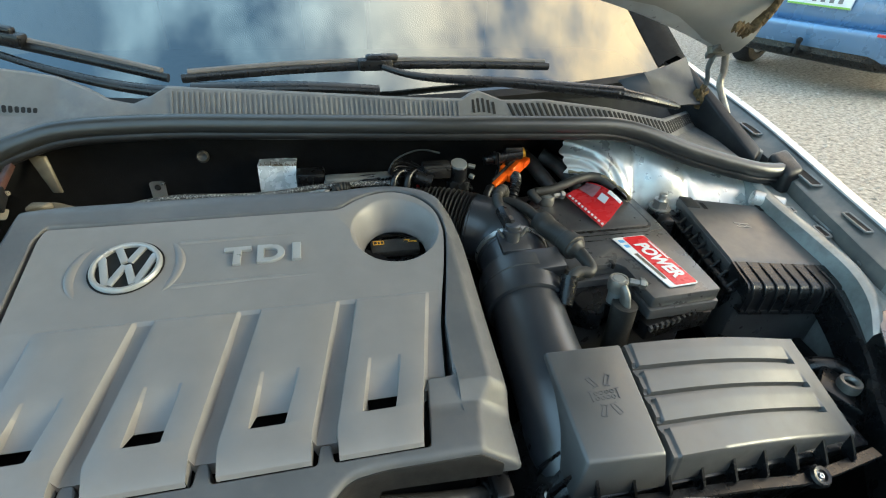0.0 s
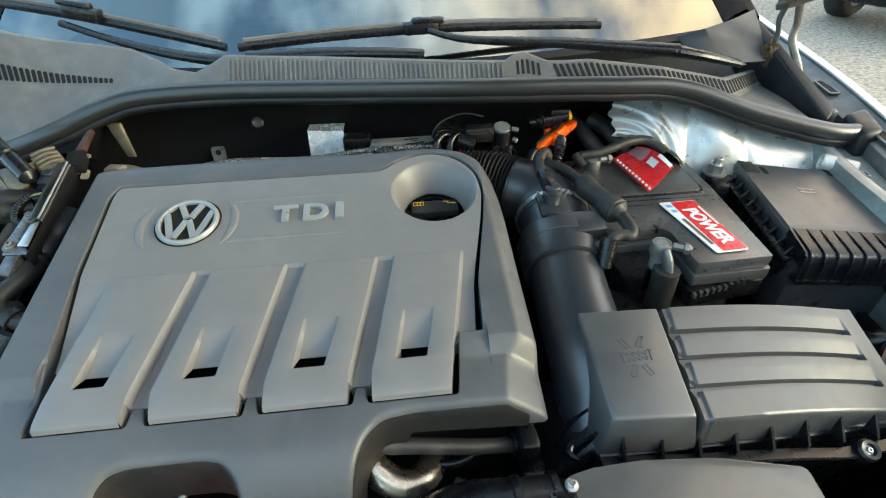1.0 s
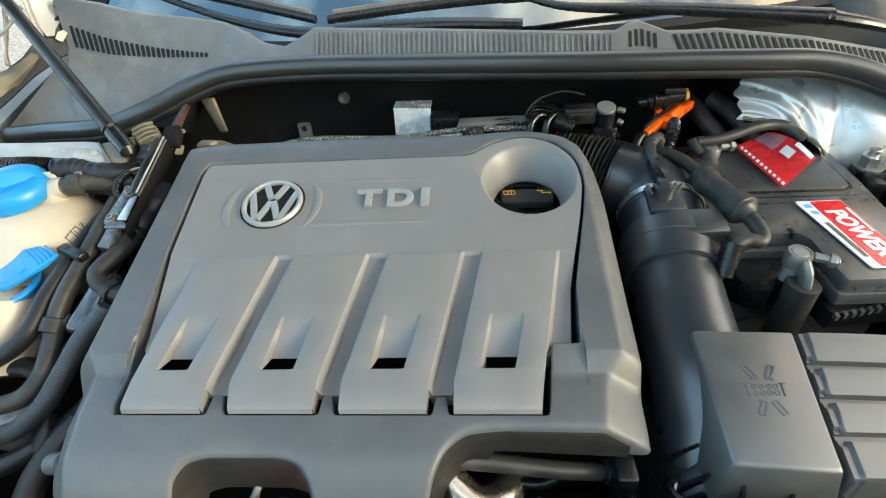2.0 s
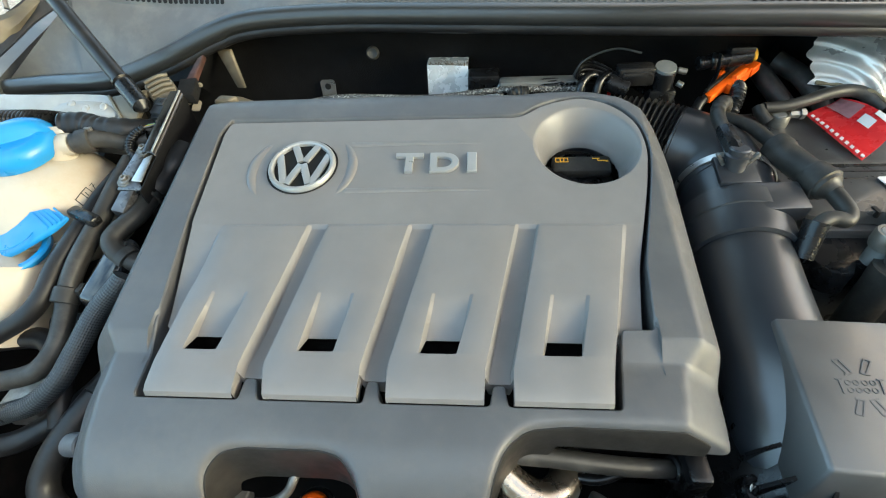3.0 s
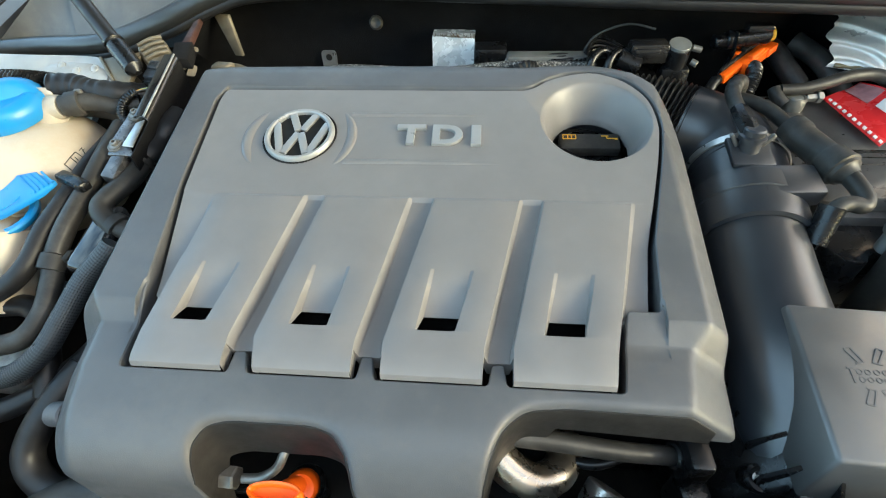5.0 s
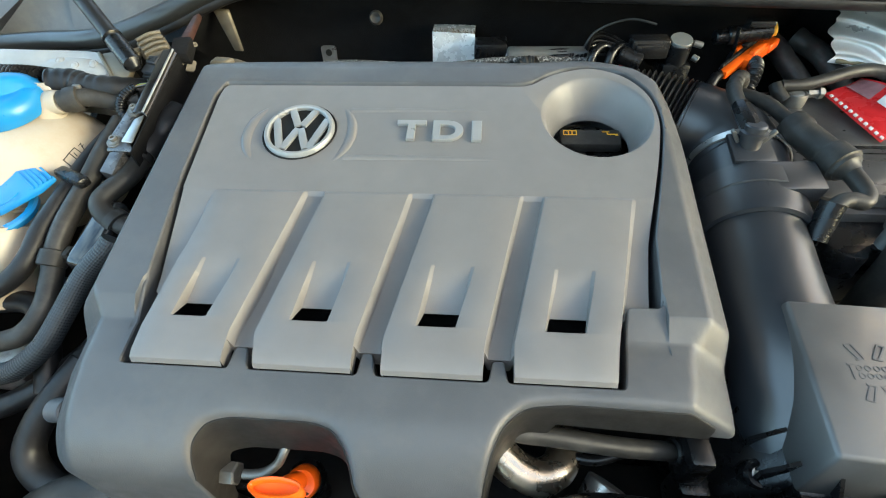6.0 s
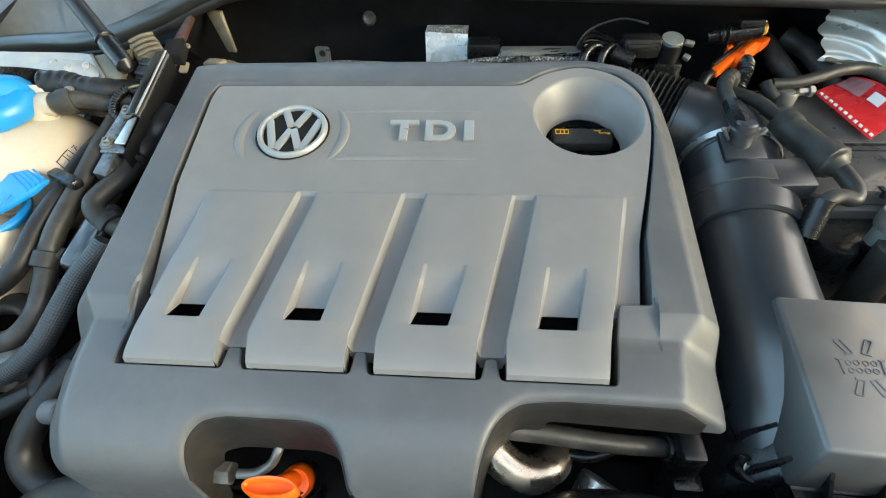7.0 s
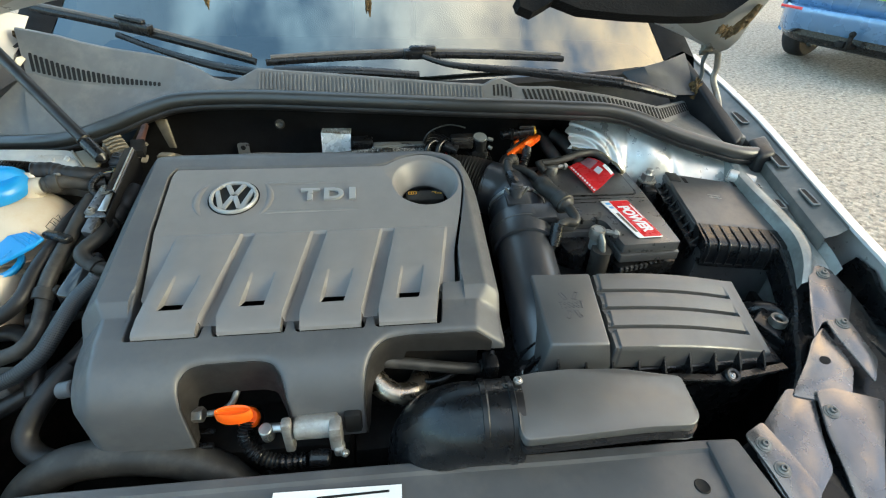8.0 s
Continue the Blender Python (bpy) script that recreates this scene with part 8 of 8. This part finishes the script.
hose("taped_loom", "taped black wiring loom under the wing rail", [(-0.3908, 0.2774, 0.9022), (-0.3702, 0.2815, 0.9008), (-0.3522, 0.2796, 0.8969), (-0.3258, 0.2810, 0.8944), (-0.2998, 0.2929, 0.8871)], lambda t: 0.0150 - 0.003 * t + 0.0006 * math.sin(t * 60), M_RUBBER)
b = bm_new()
hexa(b, [(-0.3918, 0.2598, 0.9120), (-0.3829, 0.2672, 0.9081), (-0.3811, 0.2634, 0.8971), (-0.3916, 0.2552, 0.9028)], (0, 0, -0.002), 0.0006)
single("loom_tag", b, M_BONNET, "pale grey paper tag on the wiring loom", "tag")
for pts, r in (([(-0.36, 0.10, 0.78), (-0.33, 0.11, 0.775), (-0.30, 0.12, 0.78), (-0.27, 0.15, 0.80)], 0.011), ([(-0.43, 0.085, 0.77), (-0.37, 0.09, 0.77), (-0.34, 0.06, 0.76), (-0.33, 0.02, 0.73)], 0.012), ([(-0.42, 0.0, 0.72), (-0.37, 0.01, 0.72), (-0.31, 0.05, 0.74), (-0.28, 0.09, 0.76)], 0.012)):
    hose("lower_hose", "grimy dark hose deep beside the engine", pts, r * 0.9, M_RUBBER, group="lower hoses")
b = bm_new()
box(b, (-0.41, 0.03, 0.70), (-0.365, 0.07, 0.735), Matrix.Translation((0, 0, 0)), 0.008)
single("aluminium_casting", b, M_CAST, "dirty cast aluminium housing low beside the hoses", "casting")
b = bm_new()
hexa(b, [(-0.300, 0.160, 0.845), (-0.272, 0.160, 0.845), (-0.285, 0.098, 0.820), (-0.312, 0.100, 0.822)], (0, 0, -0.03), 0.005)
single("gloss_pipe_cover", b, M_GLOSS, "glossy black moulded cover under the hoses", "cover")
hf = hose("radiator_hose", "thick dusty radiator hose bowed before the engine", [(-0.3242, -0.0912, 0.6606), (-0.3032, -0.0734, 0.6871), (-0.2752, -0.0630, 0.7012), (-0.2399, -0.0582, 0.7065), (-0.1888, -0.0587, 0.7055), (-0.1399, -0.0644, 0.6972), (-0.0973, -0.0757, 0.6786), (-0.0690, -0.0884, 0.6452)], 0.0215, n=26)
clip_on(hf, (-0.060, -0.086, 0.652), (0.04, -0.01, -0.04), 0.0215, 0.012)
for k in range(2):
    part("moulded_line", tube(bm_new(), [(-0.262 + 0.004 * k, -0.060 - 0.010 * k, 0.7210 - 0.003 * k), (-0.205, -0.052 - 0.010 * k, 0.7225 - 0.003 * k), (-0.15, -0.060 - 0.010 * k, 0.7165 - 0.003 * k)], 0.0011, 6), M_HOSE, hf)
hose("lower_hose", "grimy dark hose deep beside the engine", [(-0.2897, 0.0384, 0.7562), (-0.3005, 0.0136, 0.7491), (-0.3140, -0.0094, 0.7352), (-0.3201, -0.0302, 0.7186), (-0.3064, -0.0456, 0.7047), (-0.2712, -0.0565, 0.6993), (-0.2401, -0.0601, 0.7007)], 0.0125, M_RUBBER, group="lower hoses")

# ---- front of the engine under the cover ----
dip = thing("dipstick", (-0.07, -0.05, 0.70), "bright orange oil dipstick handle in its tube", "dipstick")
b = bm_new()
loop = [(math.cos(math.tau * k / 40), math.sin(math.tau * k / 40)) for k in range(41)]
grid(b, [[(-0.0725 + 0.88 * ra * cx, -0.061 + 0.85 * rb * cy, 0.7700 + dz) for cx, cy in loop] for ra, rb, dz in ((0.0190, 0.0050, 0.006), (0.0200, 0.0062, 0.0082), (0.0215, 0.0078, 0.0084), (0.0228, 0.0090, 0.005), (0.0224, 0.0088, -0.005), (0.0190, 0.0070, -0.0095), (0.0, 0.0, -0.0100))])
grid(b, [[(-0.0725 + 0.88 * ra * cx, -0.061 + 0.85 * rb * cy, 0.7700 + dz) for cx, cy in loop] for ra, rb, dz in ((0.0190, 0.0050, 0.006), (0.0182, 0.0044, 0.0035), (0.0, 0.0, 0.003))])
bmesh.ops.remove_doubles(b, verts=b.verts, dist=1e-5)
part("handle", b, M_ORANGE, dip, "orange oval finger ring", 60)
b = bm_new()
lathe(b, (-0.066, -0.040, 0.7330), (0.05, -0.55, 0.85), [(0, 0.016), (0.0105, 0.016), (0.0125, 0.013), (0.0125, 0.004), (0.0105, 0.0), (0, 0)], 28)
part("collar", b, M_ORANGE, dip)
part("shank", tube(bm_new(), [(-0.0665, -0.0435, 0.742), (-0.070, -0.052, 0.756), (-0.0715, -0.058, 0.763)], 0.0075, 12), M_ORANGE, dip)
b = bm_new()
lathe(b, (-0.066, -0.037, 0.7270), (0.05, -0.55, 0.85), [(0.013, 0.0), (0.0150, 0.003), (0.0150, 0.010), (0.0135, 0.012)], 28)
part("tube_mouth", b, M_BLACK, dip)
part("tube", tube(bm_new(), [(-0.067, -0.040, 0.725), (-0.068, -0.035, 0.69), (-0.064, -0.03, 0.62)], 0.009, 14), M_BLACK, dip)
inj = thing("fuel_union", (-0.115, -0.048, 0.75), "zinc-plated fuel union with a bent steel line", "pipe union")
b = bm_new()
rod(b, (-0.127, -0.047, 0.757), (-0.110, -0.048, 0.7582), 0.0088, 6, 0.15)
part("nut", b, M_LEAD, inj)
b = bm_new()
rod(b, (-0.142, -0.046, 0.756), (-0.126, -0.047, 0.757), 0.0095, 20)
part("ferrule", b, M_LEAD, inj)
part("line", tube(bm_new(), [(-0.106, -0.048, 0.7585), (-0.092, -0.047, 0.760), (-0.080, -0.042, 0.766), (-0.074, -0.034, 0.775), (-0.070, -0.014, 0.778)], 0.0036, 12), M_LEAD, inj)
egr = thing("egr_actuator", (0.012, -0.075, 0.74), "cast aluminium actuator bolted under the cover", "actuator")
part("cylinder", rod(bm_new(), (-0.008, -0.070, 0.752), (0.040, -0.072, 0.754), 0.0145, 26), M_CAST, egr)
b = bm_new()
box(b, (-0.021, -0.083, 0.722), (-0.010, -0.070, 0.772), None, 0.003)
part("post", b, M_CAST, egr)
b = bm_new()
box(b, (0.030, -0.090, 0.728), (0.044, -0.070, 0.768), None, 0.003)
box(b, (0.034, -0.094, 0.722), (0.046, -0.080, 0.735), None, 0.003)
part("end_bracket", b, M_CAST, egr)
b = bm_new()
rod(b, (-0.040, -0.068, 0.735), (-0.040, -0.072, 0.756), 0.0075, 16)
rod(b, (-0.045, -0.066, 0.748), (-0.012, -0.070, 0.752), 0.0055, 14)
part("link", b, M_STEEL, egr)
b = bm_new()
box(b, (0.046, -0.074, 0.735), (0.066, -0.058, 0.768), None, 0.004)
part("flange", b, M_DARK, egr)
screw((0.046, -0.094, 0.730), (0.2, -1, 0.3), 0.005, egr)
b = bm_new()
rod(b, (0.006, -0.088, 0.716), (0.028, -0.090, 0.716), 0.010, 18)
part("lower_plug", b, M_BLACK, egr)
hose("wiring_conduit", "black corrugated wiring conduit below the dipstick", [(-0.066, -0.050, 0.742), (-0.068, -0.062, 0.728), (-0.055, -0.076, 0.714), (-0.030, -0.084, 0.708), (0.004, -0.088, 0.714)], lambda t: 0.0078 + 0.0012 * math.sin(t * 130), M_BLACK, steps=30)
b = bm_new()
for k in range(3):
    box(b, (-0.150, -0.075 + 0.014 * k, 0.700 + 0.008 * k), (-0.108, -0.068 + 0.014 * k, 0.706 + 0.008 * k), None, 0.002)
single("plastic_grid", b, M_BLACK, "black plastic cable grid below the cover opening", "bracket")
pb = hose("metal_coolant_pipe", "dull black metal pipe crossing under the cover edge", [(0.075, -0.002, 0.79), (0.0905, -0.0143, 0.7881), (0.1249, -0.0137, 0.7787), (0.1722, -0.0118, 0.7645), (0.2155, -0.0068, 0.7508), (0.2291, -0.0033, 0.7432)], 0.0074, M_HOSE)
b = bm_new()
box(b, (0.218, -0.026, 0.735), (0.236, 0.004, 0.775), None, 0.004)
part("joint", b, M_BLACK, pb)
b = bm_new()
box(b, (0.222, -0.032, 0.685), (0.246, -0.008, 0.732), None, 0.005)
part("lower_joint", b, M_BLACK, pb)
clip_on(pb, (0.2160, -0.0088, 0.7558), (1, 0.15, -0.3), 0.0076, 0.008, M_BLACK)
hose("exhaust_return_pipe", "heat-stained bright steel pipe bending under the cover", [(0.055, 0.010, 0.775), (0.074, -0.008, 0.762), (0.092, -0.024, 0.750), (0.112, -0.030, 0.742), (0.130, -0.020, 0.737), (0.140, 0.004, 0.725), (0.142, 0.03, 0.70)], 0.0140, M_WARM, n=24)
hose("thin_pipe", "thin dark pipe low behind the coolant pipe", [(0.135, -0.01, 0.74), (0.16, -0.014, 0.742), (0.19, -0.004, 0.748)], 0.004, M_BLACK)
b = bm_new()
rod(b, (0.165, -0.035, 0.70), (0.175, -0.02, 0.71), 0.018, 24)
single("pulley_end", b, M_STEEL, "bright steel pulley end deep under the cover", "pulley")

# ---- parked car behind ----
other = thing("parked_car", (5.135, 4.035, 0.0), "blue estate car parked on the gravel, seen from behind", "car")
CAR = Matrix.Translation((5.135, 4.035, 0)) @ Matrix.Rotation(math.atan2(-0.924, 0.381), 4, "Z")


def car_part(name, bm, mat, parent=None, label="", smooth=38):
    bmesh.ops.transform(bm, matrix=CAR, verts=bm.verts)
    return part(name, bm, mat, parent or other, label, smooth)


b = bm_new()
pr = [(0.29, 0.10), (0.33, 0.03), (0.42, 0.0), (0.50, -0.012), (0.548, -0.018), (0.562, -0.010), (0.574, 0.10)]
rws = []
for k in range(33):
    a = -1 + 2 * k / 32
    x = 0.885 * math.copysign(abs(a) ** 0.9, a)
    dep = 0.30 * max(0.0, abs(a) - 0.55) ** 2 / 0.2 + 0.025 * a * a
    lift = 0.07 * max(0.0, min(1.0, (0.72 - abs(a)) / 0.12))
    rws.append([(x, -0.76 + dep + d, max(z, 0.29 + lift + 0.25 * (z - 0.29))) for z, d in pr])
for s in (0, -1):
    x = rws[s][0][0]
    ext_row = [(x * 1.0, -0.40 + 0.02 * i, z) for i, (z, d) in enumerate(pr)]
    rws = ([ext_row] + rws) if s == 0 else (rws + [ext_row])
car_part("bumper", grid(b, rws), M_CARBLUE, None, "blue painted rear bumper")
b = bm_new()
rws = []
for k in range(33):
    a = -1 + 2 * k / 32
    x = 0.86 * a
    dep = 0.28 * max(0.0, abs(a) - 0.55) ** 2 / 0.2 + 0.02 * a * a
    rws.append([(x, -0.71 + dep + d, z) for z, d in ((0.22, 0.20), (0.25, 0.08), (0.31, 0.030), (0.375, 0.035))])
car_part("diffuser", grid(b, rws), M_BLACK, None, "black lower bumper valance")
b = bm_new()
rws = []
for z, d, w in ((0.566, 0.03, 0.80), (0.60, 0.002, 0.80), (0.66, -0.008, 0.80), (0.80, 0.0, 0.79), (0.95, 0.02, 0.77), (1.00, 0.05, 0.75)):
    rws.append([(w * (-1 + 2 * k / 20), -0.72 + d + 0.14 * abs(-1 + 2 * k / 20) ** 4, z) for k in range(21)])
tail = car_part("tailgate", grid(b, rws), M_CARBLUE, None, "blue tailgate")
b = bm_new()
rws = [[(w * (-1 + 2 * k / 20), -0.67 + d + 0.12 * abs(-1 + 2 * k / 20) ** 4, z) for k in range(21)] for z, d, w in ((1.00, 0.0, 0.74), (1.20, 0.14, 0.68), (1.38, 0.30, 0.60))]
car_part("rear_window", grid(b, rws), M_GLOSS, tail, "dark rear window")
b = bm_new()
rws = []
for k in range(75):
    y = -0.40 + 0.05 * k
    end = 0.0 if y < 2.6 else 0.12 * (y - 2.6)
    up = lerp_at(y, (-0.40, 1.20), (0.0, 1.38), (1.4, 1.40), (2.1, 1.02), (3.3, 0.92))
    low = 0.27
    for wy in (0.0, 2.6):
        if abs(y - wy) < 0.365:
            low = max(low, 0.315 + math.sqrt(0.365 ** 2 - (y - wy) ** 2))
    half = [(0.845 - end, low), (0.878 - end, low + 0.012), (0.892 - end, max(low + 0.03, 0.52)), (0.896 - end, max(low + 0.05, 0.70)), (0.872 - end, 0.93), (0.80 - end, 1.0), (0.64, up - 0.03), (0.55, up)]
    rws.append([(-w, y, z) for w, z in half] + [(0, y, up + 0.03)] + [(w, y, z) for w, z in reversed(half)])
car_part("body", grid(b, rws), M_CARBLUE, None, "blue metallic body", 50)
for s in (-1, 1):
    b = bm_new()
    rws = [[(s * (w + (0.892 - w) * math.sin(q * math.pi / 2)), -0.40 + (y0 + 0.40) * math.cos(q * math.pi / 2), z) for q in [i / 8 for i in range(9)]] for z, w, y0 in ((0.50, 0.79, -0.60), (0.60, 0.79, -0.60), (0.80, 0.78, -0.60), (1.0, 0.74, -0.54))]
    car_part("quarter_panel", grid(b, rws), M_CARBLUE, None, "", 50)
    b = bm_new()
    box(b, (s * 0.70 - 0.06, -0.38, 0.30), (s * 0.70 + 0.06, 0.40, 0.70), None, 0.01)
    car_part("wheel_well", b, M_INK_HOLE)
for s in (-1, 1):
    b = bm_new()
    rws = [[(s * (0.62 + 0.25 * u), -0.735 + 0.26 * u * u + d, z) for u in (0, 0.25, 0.5, 0.75, 1.0)] for z, d in ((0.72, 0.0), (0.84, 0.005), (0.98, 0.03))]
    car_part("tail_light", grid(b, rws), M_RED, None, "red tail lamp")
    b = bm_new()
    box(b, (-0.115, -0.006, -0.012), (0.115, 0.006, 0.012), Matrix.Translation((s * 0.65, -0.748, 0.545)) @ Matrix.Rotation(radians(9 * s), 4, "Z"), 0.004)
    car_part("reflector", b, M_RED, None, "red reflector strip")
    for y in (0.0, 2.6):
        b = bm_new()
        c = Vector((s * 0.775, y, 0.315))
        lathe(b, c - Vector((0.105, 0, 0)), (1, 0, 0), [(0.20, 0.0), (0.285, 0.005), (0.310, 0.03), (0.316, 0.06), (0.316, 0.15), (0.310, 0.18), (0.285, 0.205), (0.205, 0.21)], 40)
        tyre = car_part("tyre", b, M_TYRE)
        b = bm_new()
        lathe(b, c - Vector((0.10, 0, 0)), (1, 0, 0), [(0.205, 0.0), (0.20, 0.03), (0.19, 0.10), (0.19, 0.17), (0.205, 0.20)], 36)
        rim = car_part("rim", b, M_SILVER, tyre, "silver wheel rim")
        b = bm_new()
        for k in range(5):
            box(b, (0.03, -0.022, -0.012), (0.20, 0.022, 0.012), Matrix.Translation(c + Vector((s * 0.085, 0, 0))) @ Matrix.Rotation(math.tau * k / 5, 4, "X") @ Matrix.Rotation(radians(90), 4, "Y") @ Matrix.Rotation(0, 4, "Z"), 0.006)
        rod(b, c + Vector((s * 0.07, 0, 0)), c + Vector((s * 0.10, 0, 0)), 0.05, 24)
        car_part("spokes", b, M_SILVER, tyre, "silver five-spoke face")
b = bm_new()
box(b, (-0.26, -0.762, 0.70), (0.26, -0.742, 0.815), None, 0.003)
plate = car_part("number_plate", b, M_WHITE, tail, "white number plate with a green edge")
b = bm_new()
box(b, (-0.258, -0.765, 0.702), (0.258, -0.7615, 0.716), None, 0.001)
car_part("plate_edge", b, M_GREEN, plate)
for k in range(6):
    b = bm_new()
    box(b, (-0.20 + 0.07 * k, -0.765, 0.738), (-0.165 + 0.07 * k, -0.7615, 0.785), None, 0.001)
    car_part("plain_bar", b, M_APRON, plate)
hitch = bm_new()
tube(hitch, [(0.0, -0.45, 0.30), (0.0, -0.68, 0.30), (0.0, -0.80, 0.31), (0.0, -0.83, 0.36), (0.0, -0.83, 0.40)], 0.020, 12)
bmesh.ops.create_icosphere(hitch, subdivisions=2, radius=0.028, matrix=Matrix.Translation((0, -0.83, 0.42)))
car_part("tow_hitch", hitch, M_DARK, None, "rusty tow hitch")
b = bm_new()
box(b, (-0.12, -0.79, 0.29), (-0.05, -0.74, 0.34), None, 0.006)
car_part("hitch_socket", b, M_DARK)
